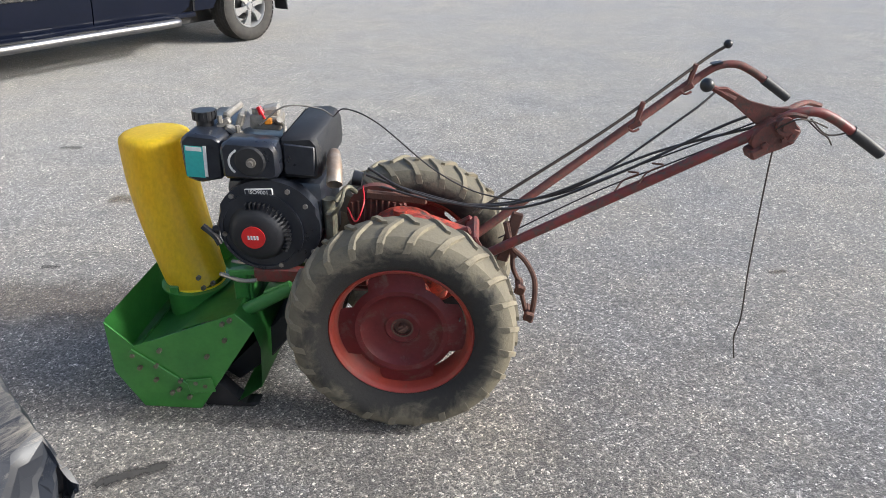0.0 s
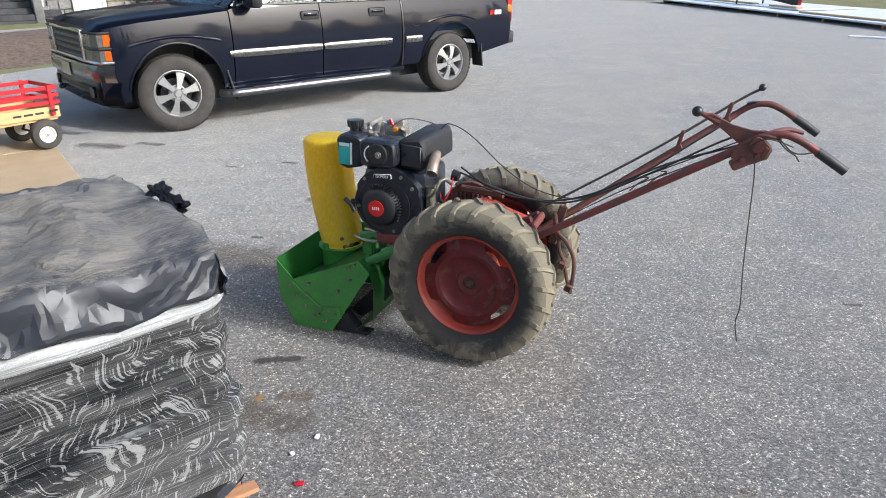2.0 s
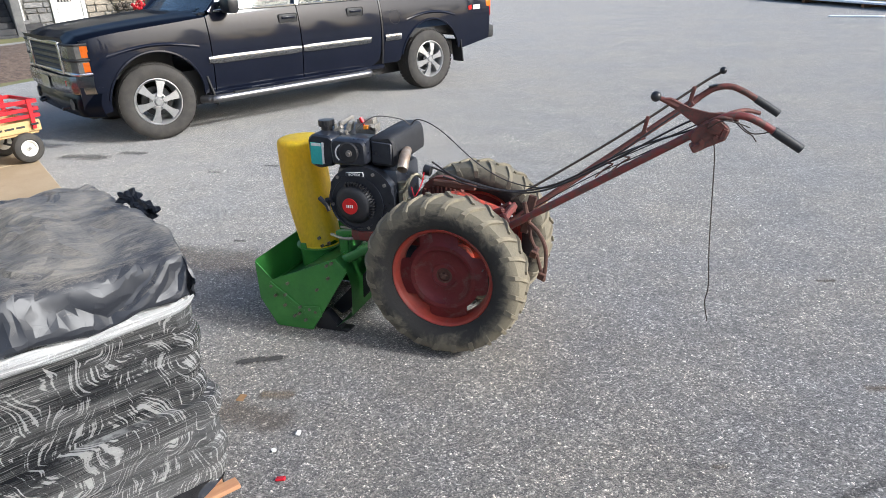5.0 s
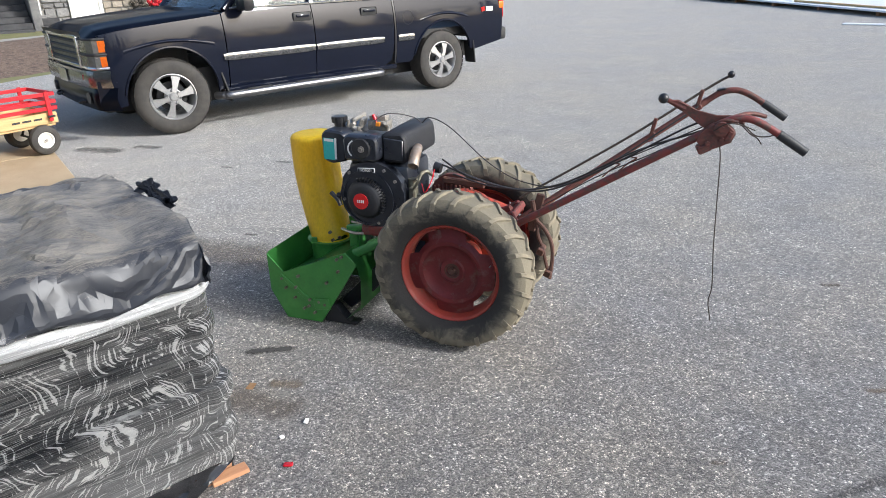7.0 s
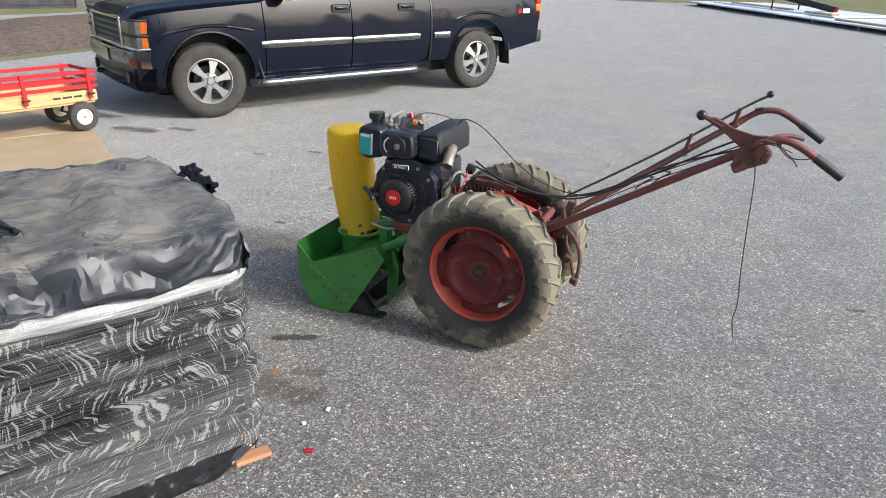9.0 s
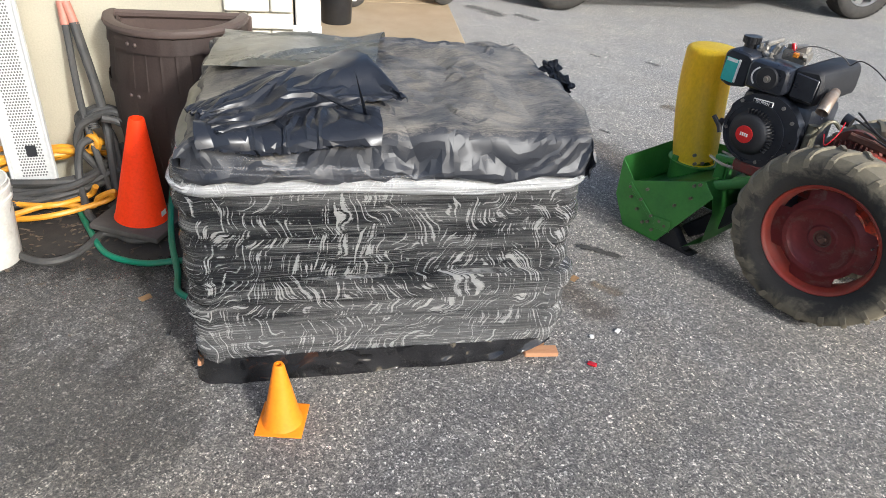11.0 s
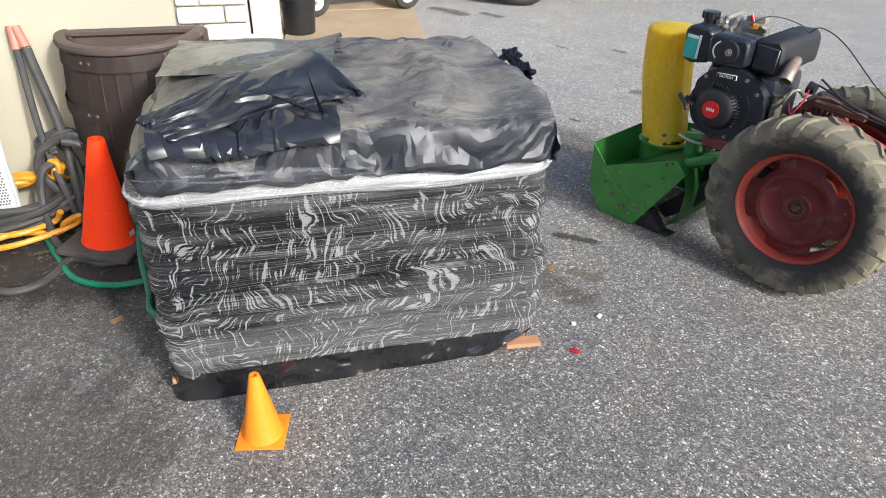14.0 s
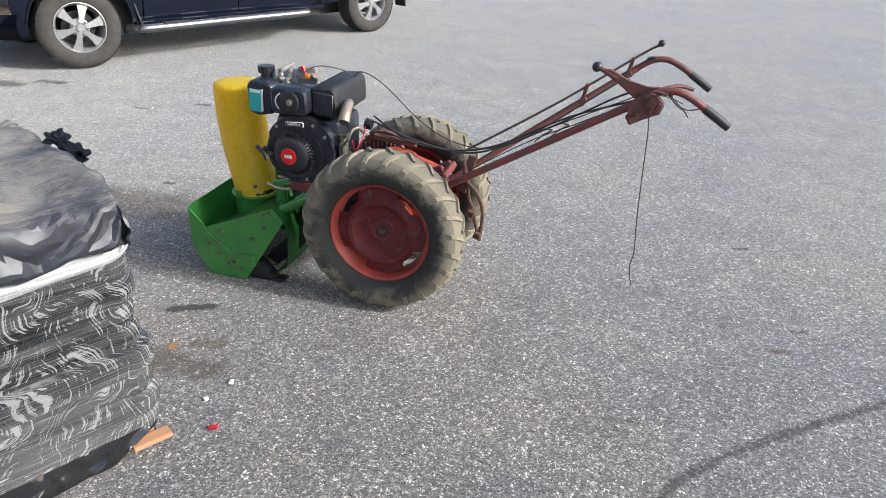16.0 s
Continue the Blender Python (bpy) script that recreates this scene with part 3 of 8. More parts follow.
M_flower = surf("red_petals", (0.5, 0.01, 0.02), rough=0.6, scale=20, fine=90)
M_paper = surf("dry_leaf", (0.33, 0.2, 0.09), (0.26, 0.14, 0.06), rough=0.8, scale=40, fine=160)
M_bagfilm = stretch_film("stretch_film", (0.008, 0.009, 0.011), (0.52, 0.52, 0.51), cover=0.30, lines=0.55, milky=0.20, haze_glints=0.62)
# edge whitened beyond its own haze to paint in the sun's glare
M_filmedge = stretch_film("film_edge", (0.10, 0.105, 0.11), (0.80, 0.81, 0.82), cover=0.0, lines=0.8, milky=0.72, haze_glints=0.3)
M_tarp = film("black_sheeting", (0.018, 0.020, 0.026), (0.03, 0.033, 0.041), rough=0.42, bump=0.2, dist=0.004, scale=14.0, dust=(0.40, 0.36, 0.295), dust_low=0.465, dust_sheen_max=0.55, dust_rough=0.55, crease=0.13, spec=0.42)
M_tarp_dull = film("dusty_sheeting", (0.06, 0.062, 0.055), (0.09, 0.09, 0.077), rough=0.27, bump=0.2, dist=0.004, scale=14.0, dust=(0.2, 0.19, 0.15), dust_low=0.46, dust_sheen_max=0.35, dust_rough=0.45, crease=0.14)
M_tarp_clean = film("shiny_sheeting", (0.012, 0.014, 0.020), (0.022, 0.025, 0.033), rough=0.30, bump=0.12, dist=0.003, scale=14.0, dust=(0.26, 0.25, 0.23), dust_low=0.56, dust_sheen_max=0.4, dust_rough=0.45, crease=0.14, spec=0.4)
M_foot = film("loose_film", (0.006, 0.006, 0.007), (0.02, 0.02, 0.022), rough=0.15, bump=0.9, dist=0.03, scale=8.0, dust=(0.3, 0.3, 0.3), dust_low=0.56, dust_sheen_max=0.4)
M_veil = soft_veil("clear_film_veil")
M_bag_pale = surf("pale_bag_plastic", (0.5, 0.47, 0.36), (0.4, 0.37, 0.28), rough=0.35, scale=9, fine=60, bump=0.2)
# ---------------------------------------------------------------- mesh helpers
def part(name, bm, material, parent=None, label="", smooth=True, sharp=35):
    """Links a bmesh as ONE mesh object, under a thing or a part."""
    me = bpy.data.meshes.new(name)
    bmesh.ops.recalc_face_normals(bm, faces=bm.faces)
    bm.to_mesh(me)
    bm.free()
    me.materials.append(material)
    if smooth:
        for p in me.polygons:
            p.use_smooth = True
        me.set_sharp_from_angle(angle=radians(sharp))
    ob = new(name, me)
    if parent is not None:
        ob.parent = parent
    if label:
        ob["label"] = label
    return ob


def thing(name, m, label, category, group="", kind=""):
    """A thing's Empty, at its base."""
    ob = new(name)
    ob.empty_display_size = 0.1
    ob.matrix_world = m
    return tagged(ob, label, category, group, kind)


def BM():
    return bmesh.new()


def box(bm, size, at=(0, 0, 0), rot=(0, 0, 0), bevel=0.0, seg=1):
    r = bmesh.ops.create_cube(bm, size=1.0)
    vs = r["verts"]
    m = pose(*at, *rot) @ Matrix.Diagonal((*size, 1))
    bmesh.ops.transform(bm, matrix=m, verts=vs)
    if bevel:
        es = list({e for v in vs for e in v.link_edges})
        bmesh.ops.bevel(bm, geom=es, offset=bevel, segments=seg, profile=0.5, affect="EDGES")
    return bm


def cyl(bm, p0, p1, r0, r1=None, seg=16, caps=True):
    p0, p1 = Vector(p0), Vector(p1)
    d = p1 - p0
    r = bmesh.ops.create_cone(bm, cap_ends=caps, segments=seg, radius1=r0, radius2=r0 if r1 is None else r1, depth=d.length)
    m = Matrix.Translation((p0 + p1) / 2) @ d.to_track_quat("Z", "Y").to_matrix().to_4x4()
    bmesh.ops.transform(bm, matrix=m, verts=r["verts"])
    return bm


def ball(bm, at, r, seg=12, scale=(1, 1, 1)):
    q = bmesh.ops.create_uvsphere(bm, u_segments=seg, v_segments=max(6, seg // 2), radius=r)
    bmesh.ops.transform(bm, matrix=Matrix.Translation(at) @ Matrix.Diagonal((*scale, 1)), verts=q["verts"])
    return bm


def curve_points(pts, n=8):
    """A smooth line through the points (Catmull-Rom)."""
    P = [Vector(p) for p in pts]
    if len(P) < 3:
        return P
    P = [2 * P[0] - P[1]] + P + [2 * P[-1] - P[-2]]
    out = []
    for i in range(1, len(P) - 2):
        for k in range(n):
            t = k / n
            a, b, c, d = P[i - 1], P[i], P[i + 1], P[i + 2]
            out.append(0.5 * (2 * b + (c - a) * t + (2 * a - 5 * b + 4 * c - d) * t * t + (3 * b - a - 3 * c + d) * t ** 3))
    out.append(P[-2])
    return out


def tube(bm, pts, r, seg=8, n=6, smooth=True, caps=True):
    """A round tube along a line; r is one radius or one per given point."""
    line = curve_points(pts, n) if smooth else [Vector(p) for p in pts]
    rs = [r] * len(line) if not isinstance(r, (list, tuple)) else [float(np.interp(i / max(1, len(line) - 1), np.linspace(0, 1, len(r)), r)) for i in range(len(line))]
    rings = []
    up = Vector((0, 0, 1))
    d0 = (line[1] - line[0]).normalized()
    side = d0.cross(up)
    side = side.normalized() if side.length > 1e-3 else Vector((1, 0, 0))
    for i, p in enumerate(line):
        d = (line[min(i + 1, len(line) - 1)] - line[max(i - 1, 0)]).normalized()
        side = (side - d * side.dot(d)).normalized()
        nrm = d.cross(side)
        rings.append([bm.verts.new(p + rs[i] * (math.cos(a) * side + math.sin(a) * nrm)) for a in (2 * math.pi * k / seg for k in range(seg))])
    for a, b in zip(rings, rings[1:]):
        for k in range(seg):
            bm.faces.new((a[k], a[(k + 1) % seg], b[(k + 1) % seg], b[k]))
    if caps:
        bm.faces.new(rings[0][::-1])
        bm.faces.new(rings[-1])
    return bm


def lathe(bm, profile, seg=48, m=None, start=0.0, sweep=2 * math.pi):
    """Turns (radius, height) pairs round z."""
    full = abs(sweep - 2 * math.pi) < 1e-6
    cols = []
    count = seg if full else seg + 1
    for k in range(count):
        a = start + sweep * k / seg
        cols.append([bm.verts.new((r * math.cos(a), r * math.sin(a), z)) for r, z in profile])
    for k in range(seg):
        a, b = cols[k], cols[(k + 1) % count]
        for i in range(len(profile) - 1):
            fs = [a[i], b[i], b[i + 1], a[i + 1]]
            try:
                bm.faces.new(fs)
            except ValueError:
                pass
    if m is not None:
        bmesh.ops.transform(bm, matrix=m, verts=[v for c in cols for v in c])
    bmesh.ops.remove_doubles(bm, verts=[v for c in cols for v in c if v.is_valid], dist=1e-6)
    return bm


def prism(bm, outline, thick, m=None, bevel=0.0):
    """An outline in x and y, made thick along z (0 to thick)."""
    a = [bm.verts.new((x, y, 0)) for x, y in outline]
    b = [bm.verts.new((x, y, thick)) for x, y in outline]
    bm.faces.new(a[::-1])
    bm.faces.new(b)
    n = len(outline)
    for i in range(n):
        bm.faces.new((a[i], a[(i + 1) % n], b[(i + 1) % n], b[i]))
    if bevel:
        es = list({e for v in a + b for e in v.link_edges})
        r = bmesh.ops.bevel(bm, geom=es, offset=bevel, segments=1, profile=0.5, affect="EDGES")
    if m is not None:
        vs = [v for v in bm.verts if v.is_valid] if bevel else a + b
        bmesh.ops.transform(bm, matrix=m, verts=vs)
    return bm


def sheet(bm, fn, nu, nv, thick=0.0):
    """A grid of fn(u, v) with u and v from 0 to 1, closed to a slab when thick."""
    g = [[bm.verts.new(fn(i / nu, j / nv)) for j in range(nv + 1)] for i in range(nu + 1)]
    fs = [bm.faces.new((g[i][j], g[i + 1][j], g[i + 1][j + 1], g[i][j + 1])) for i in range(nu) for j in range(nv)]
    if thick:
        bmesh.ops.solidify(bm, geom=fs, thickness=thick)
    return bm


XZ = Matrix(((1, 0, 0, 0), (0, 0, -1, 0), (0, 1, 0, 0), (0, 0, 0, 1)))   # outline x,y -> x,z; thickness towards -y


def text_mesh(words, size, depth=0.001):
    """Lettering as a bmesh, centred, in the x-y plane."""
    cu = bpy.data.curves.new("letters", "FONT")
    cu.body, cu.size, cu.extrude, cu.align_x, cu.align_y = words, size, depth, "CENTER", "CENTER"
    ob = bpy.data.objects.new("letters", cu)
    scene.collection.objects.link(ob)
    bpy.context.view_layer.update()
    me = bpy.data.meshes.new_from_object(ob.evaluated_get(bpy.context.evaluated_depsgraph_get()))
    bm = BM()
    bm.from_mesh(me)
    bpy.data.objects.remove(ob)
    bpy.data.curves.remove(cu)
    bpy.data.meshes.remove(me)
    return bm


def moved(bm, m):
    bmesh.ops.transform(bm, matrix=m, verts=bm.verts)
    return bm


# ---------------------------------------------------------------- the site
def rise(x, y):
    """The height of the land: level at the lot, climbing gently behind it."""
    d = max(0.0, (y - 30.0) * 0.9 + x * 0.55 - 1.0)
    e = max(0.0, -(x + 14.0))
    return min(d, 40.0) * 0.035 + min(e, 30) * 0.02 * min(1.0, max(0.0, (y + 4) / 12.0))


def ground():
    bm = BM()
    steps = [-600, -300, -150, -90, -60, -45, -36, -30, -26, -22, -18, -14, -10, -5, 0, 5, 10, 14, 18, 22, 26, 30, 36, 45, 60, 90, 150, 300, 600]
    g = [[bm.verts.new((x, y, rise(x, y) - 0.03)) for y in steps] for x in steps]
    for i in range(len(steps) - 1):
        for j in range(len(steps) - 1):
            bm.faces.new((g[i][j], g[i + 1][j], g[i + 1][j + 1], g[i][j + 1]))
    ob = part("ground", bm, M_soil)
    return tagged(ob, "thin winter grass with bare brown patches round the lot", "ground", kind="structure")


def lot():
    """The asphalt, one sheet with a ragged far edge."""
    edge = [(-14, -20), (22, -20), (22, 8), (12.0, 13.5), (4.7, 24.8), (3.0, 26.5), (-1.5, 31.5), (-7.0, 36.0), (-9.4, 35.2), (-17.0, 34.8), (-17.0, 25.0), (-12.2, 20), (-12.0, 12.0), (-11.0, 7.0), (-10.6, 4.0), (-10.9, 1.0), (-12, -6)]
    rnd = random.Random(4)
    pts = []
    for (a, b), (c, d) in zip(edge, edge[1:] + edge[:1]):
        n = max(2, int(math.hypot(c - a, d - b) / 0.6))
        for k in range(n):
            t = k / n
            pts.append((a + (c - a) * t + rnd.uniform(-0.05, 0.05), b + (d - b) * t + rnd.uniform(-0.05, 0.05)))
    bm = BM()
    top = [bm.verts.new((x, y, 0)) for x, y in pts]
    low = [bm.verts.new((x, y, -0.12)) for x, y in pts]
    f = bm.faces.new(top)
    for i in range(len(pts)):
        bm.faces.new((top[i], low[i], low[(i + 1) % len(pts)], top[(i + 1) % len(pts)]))
    bmesh.ops.triangulate(bm, faces=[f])
    ob = part("road", bm, M_asphalt, smooth=False)
    return tagged(ob, "weathered grey asphalt lot with pale chippings", "road", kind="structure")


def stain(name, pts, width, material, label, z=0.003, seed=1, cat="stain"):
    """A thin irregular patch along a line on the asphalt."""
    rnd = random.Random(seed)
    line = curve_points([(x, y, 0) for x, y in pts], 10)
    bm = BM()
    lay = bm.verts.layers.float.new("cover")
    rows = []
    last = len(line) - 1
    for i, p in enumerate(line):
        d = (line[min(i + 1, last)] - line[max(i - 1, 0)]).normalized()
        s = Vector((-d.y, d.x, 0))
        t = i / last
        w = width * rnd.uniform(0.85, 1.15)
        row = []
        for k in range(5):
            f = (k - 2) / 2
            v = bm.verts.new(p + s * w * 0.5 * f + Vector((0, 0, z)))
            v[lay] = (1 - abs(f)) * min(1.0, 5 * min(t, 1 - t)) * rnd.uniform(0.75, 1.0)
            row.append(v)
        rows.append(row)
    for q, r in zip(rows, rows[1:]):
        for k in range(4):
            bm.faces.new((q[k], q[k + 1], r[k + 1], r[k]))
    ob = part(name, bm, material)
    return tagged(ob, label, cat, kind="structure")


WALL = pose(-2.45, -0.75, 0, 0, 0, 70.1)       # x along the wall, y into it


def building():
    w = WALL
    def at(name, bm, mat, label, cat="wall", smooth=True):
        ob = part(name, bm, mat, smooth=smooth)
        ob.matrix_world = w
        return tagged(ob, label, cat, kind="structure")
    at("wall_south", box(BM(), (5.14, 0.2, 3.2), (-1.43, 0.1, 1.6)), M_cream, "cream painted stucco wall of the outbuilding")
    pier = at("wall_pier", box(BM(), (0.30, 0.22, 3.2), (1.29, 0.12, 1.6)), M_mortar, "white painted brick pier at the wall's corner")
    at("trim", box(BM(), (0.11, 0.3, 3.2), (1.505, 0.13, 1.6), bevel=0.006), M_white, "white painted corner board", "trim")
    # the return wall runs back from the corner
    ret = at("wall_return", box(BM(), (0.2, 2.0, 3.2), (1.45, 1.29, 1.6)), M_mortar, "white painted block wall beside the apron")
    at("wall_back", box(BM(), (5.5, 0.2, 3.2), (-1.25, 2.39, 1.6)), M_cream, "plain rear wall of the outbuilding")
    at("wall_end", box(BM(), (0.2, 2.09, 3.2), (-3.9, 1.245, 1.6)), M_cream, "plain end wall of the outbuilding")
    roof = at("roof", box(BM(), (6.2, 3.2, 0.16), (-1.2, 1.1, 3.28)), M_roof, "dark shingled low roof", "roof")
    at("backdrop_fascia", box(BM(), (6.2, 0.03, 0.2), (-1.2, -0.517, 3.26)), M_white, "white painted fascia board", "trim")
    # bricks of the pier
    base = BM()
    box(base, (1, 1, 1), bevel=0.06)
    me = bpy.data.meshes.new("brick")
    base.to_mesh(me)
    base.free()
    me.materials.append(M_white_brick)
    rnd = random.Random(3)
    def lay(parent, cx, cy, sx, sy, z, sz):
        ob = new("brick", me)
        ob.parent = parent
        ob.matrix_local = pose(cx + rnd.uniform(-0.001, 0.001), cy + rnd.uniform(-0.002, 0.002), z) @ Matrix.Diagonal((sx, sy, sz, 1))
    z = 0.0
    row = 0
    while z < 1.6:
        cut = 0.2 if row % 2 else 0.1
        lay(pier, 1.14 + cut / 2 - 0.001, 0.0, cut - 0.008, 0.05, z + 0.037, 0.066)
        lay(pier, 1.14 + cut + (0.30 - cut) / 2, 0.0, 0.30 - cut - 0.006, 0.05, z + 0.037, 0.066)
        z += 0.075
        row += 1
    z, row = 0.0, 0
    while z < 1.6:
        y0 = 0.30
        k = 0
        while y0 < 2.28:
            ln = 0.2 if (row % 2 and k == 0) else 0.4
            ln = min(ln, 2.29 - y0)
            if ln > 0.05:
                lay(ret, 1.55, y0 + ln / 2, 0.03, ln - 0.008, z + 0.1, 0.192)
            y0 += ln
            k += 1
        z += 0.2
        row += 1
    # a small white plate with a bar on the corner board
    pl = at("number_plate", box(BM(), (0.13, 0.006, 0.1), (1.50, -0.024, 0.725), bevel=0.002), M_white, "small white plate with a dark mark on the corner board", "plate")
    b = BM()
    box(b, (0.02, 0.004, 0.05), (1.51, -0.029, 0.725), bevel=0.001)
    part("mark", b, M_black, pl)


def apron():
    bm = BM()
    A, B = Vector((-3.88, 2.74, 0)), Vector((-5.2, 3.32, 0))
    d = Vector((-0.34, -0.94, 0)).normalized()
    back = (B - A).normalized()
    def slab(name, p, q, r, s, label):
        bm = BM()
        lo = [bm.verts.new(v + Vector((0, 0, -0.08))) for v in (p, q, r, s)]
        hi = [bm.verts.new(v + Vector((0, 0, 0.022))) for v in (p, q, r, s)]
        bm.faces.new(lo[::-1])
        bm.faces.new(hi)
        for i in range(4):
            bm.faces.new((lo[i], lo[(i + 1) % 4], hi[(i + 1) % 4], hi[i]))
        bmesh.ops.bevel(bm, geom=[e for e in bm.edges], offset=0.006, segments=1, affect="EDGES")
        ob = part(name, bm, M_concrete)
        return tagged(ob, label, "pavement", kind="structure")
    slab("pavement_1", A, B, B + d * 1.25, A + d * 1.25, "tan concrete apron slab with dusty stains")
    slab("pavement_2", A + d * 1.262, B + d * 1.262, B + d * 2.7, A + d * 2.7, "tan concrete apron slab beside the wall")
    C = B + back * 0.012
    slab("pavement_3", C, C + back * 1.9, C + back * 1.9 + d * 2.7, C + d * 2.7, "tan concrete apron slab under the wagon")


ground()
lot()
building()
apron()

# ---------------------------------------------------------------- the walking tractor with its snow blower
TR = pose(-0.069, 2.019, 0, 0, 0, 10.0)      # x towards the handles, y to the far side; near tyre's middle at y = 0


def farm_wheel(parent, y, flip):
    """A lugged tyre on a dished disc; flip = +1 when the dish faces -y."""
    w = new("wheel")
    w.parent = parent
    w.matrix_local = pose(0, y, 0.363, 90, 0, 0) if flip > 0 else pose(0, y, 0.363, -90, 0, 0)
    # local z is the wheel's outer side
    half = 0.082
    prof = [(0.208, 0.036), (0.220, 0.056), (0.245, 0.077), (0.285, 0.0868), (0.313, 0.0812), (0.3316, 0.067), (0.3396, 0.04), (0.343, 0.0)]
    prof = prof + [(r, -z) for r, z in prof[-2::-1]]
    tyre = part("tyre", lathe(BM(), prof, 72), M_tyre, w, "black rubber tyre with worn lugs caked in dried mud")
    n = 24
    for side in (1, -1):
        bm = BM()
        rings = []
        for i in range(8):
            t = i / 7
            z = side * (-0.008 + 0.094 * min(1, t * 1.12))
            a = 0.19 * t
            base = 0.337 - 0.020 * max(0, (abs(z) - 0.042) / 0.038) ** 1.6 - 0.026 * max(0, t - 0.85) / 0.15
            hgt = 0.0145 * (1 - 0.6 * t ** 2)
            da = 0.0085 * (1 + 0.6 * t) / 0.35
            rings.append([bm.verts.new((r * math.cos(q), r * math.sin(q), z)) for r, q in ((base, a - da), (base + hgt, a - da * 0.72), (base + hgt, a + da * 0.72), (base, a + da))])
        for p, q in zip(rings, rings[1:]):
            for j in range(3):
                bm.faces.new((p[j], p[j + 1], q[j + 1], q[j]))
        bm.faces.new(rings[0])
        bm.faces.new(rings[-1])
        lug = part("lug", bm, M_lug, tyre)
        for k in range(n):
            o = lug if k == 0 else new("lug", lug.data)
            o.parent = tyre
            o.matrix_local = Matrix.Rotation(2 * math.pi * (k + (0.5 if side < 0 else 0)) / n, 4, "Z")
    rim = lathe(BM(), [(0.214, 0.044), (0.219, 0.052), (0.214, 0.056), (0.206, 0.050), (0.201, 0.040), (0.198, 0.026), (0.193, 0.016), (0.190, -0.02), (0.198, -0.04), (0.212, -0.055), (0.217, -0.046)], 72)
    part("rim", rim, M_rim, w, "orange-red painted steel rim, chipped and rusty")
    # the dished disc, with gaps between it and the rim
    bm = BM()
    seg = 96
    radii = [0.026, 0.034, 0.05, 0.056, 0.085, 0.112, 0.124, 0.14, 0.152, 1.0]
    zs = [0.012, 0.016, 0.018, 0.012, 0.012, 0.022, 0.036, 0.039, 0.031, 0.024]
    rings = []
    for r, z in zip(radii, zs):
        ring = []
        for k in range(seg):
            a = 2 * math.pi * k / seg
            lobe = 0.5 + 0.5 * math.cos(4 * (a - 0.09))
            outer = 0.160 + 0.032 * min(1.0, max(0.0, (lobe - 0.22) * 6.0))
            rr = outer if r == 1.0 else r
            ring.append(bm.verts.new((rr * math.cos(a), rr * math.sin(a), z)))
        rings.append(ring)
    fs = []
    for p, q in zip(rings, rings[1:]):
        for k in range(seg):
            fs.append(bm.faces.new((p[k], p[(k + 1) % seg], q[(k + 1) % seg], q[k])))
    bmesh.ops.solidify(bm, geom=fs, thickness=0.006)
    disc = part("disc", bm, M_disc, w, "faded maroon dished steel disc with scratches")
    hub = cyl(BM(), (0, 0, -0.06), (0, 0, 0.006), 0.034, seg=20)
    cyl(hub, (0, 0, 0.0), (0, 0, 0.026), 0.013, seg=12)
    lathe(hub, [(0.026, 0.004), (0.028, 0.016), (0.034, 0.016), (0.036, 0.002)], 28)
    box(hub, (0.03, 0.012, 0.012), (0.004, 0.002, 0.024), (0, 0, 35), bevel=0.002)
    part("hub", hub, M_rust, disc, "greasy rusted axle end")
    for k in range(6):
        a = 2 * math.pi * (k + 0.5) / 6
        part("bolt", cyl(BM(), (0.069 * math.cos(a), 0.069 * math.sin(a), -0.004), (0.069 * math.cos(a), 0.069 * math.sin(a), 0.012), 0.008, seg=6), M_disc, disc)
    part("valve", cyl(BM(), (0.175, 0.05, 0.01), (0.172, 0.049, 0.04), 0.003, seg=6), M_steel, w)
    # axle stub to the gearbox
    part("axle", cyl(BM(), (0, 0, -0.17), (0, 0, -0.02), 0.03, seg=16), M_rust, w)
    return w


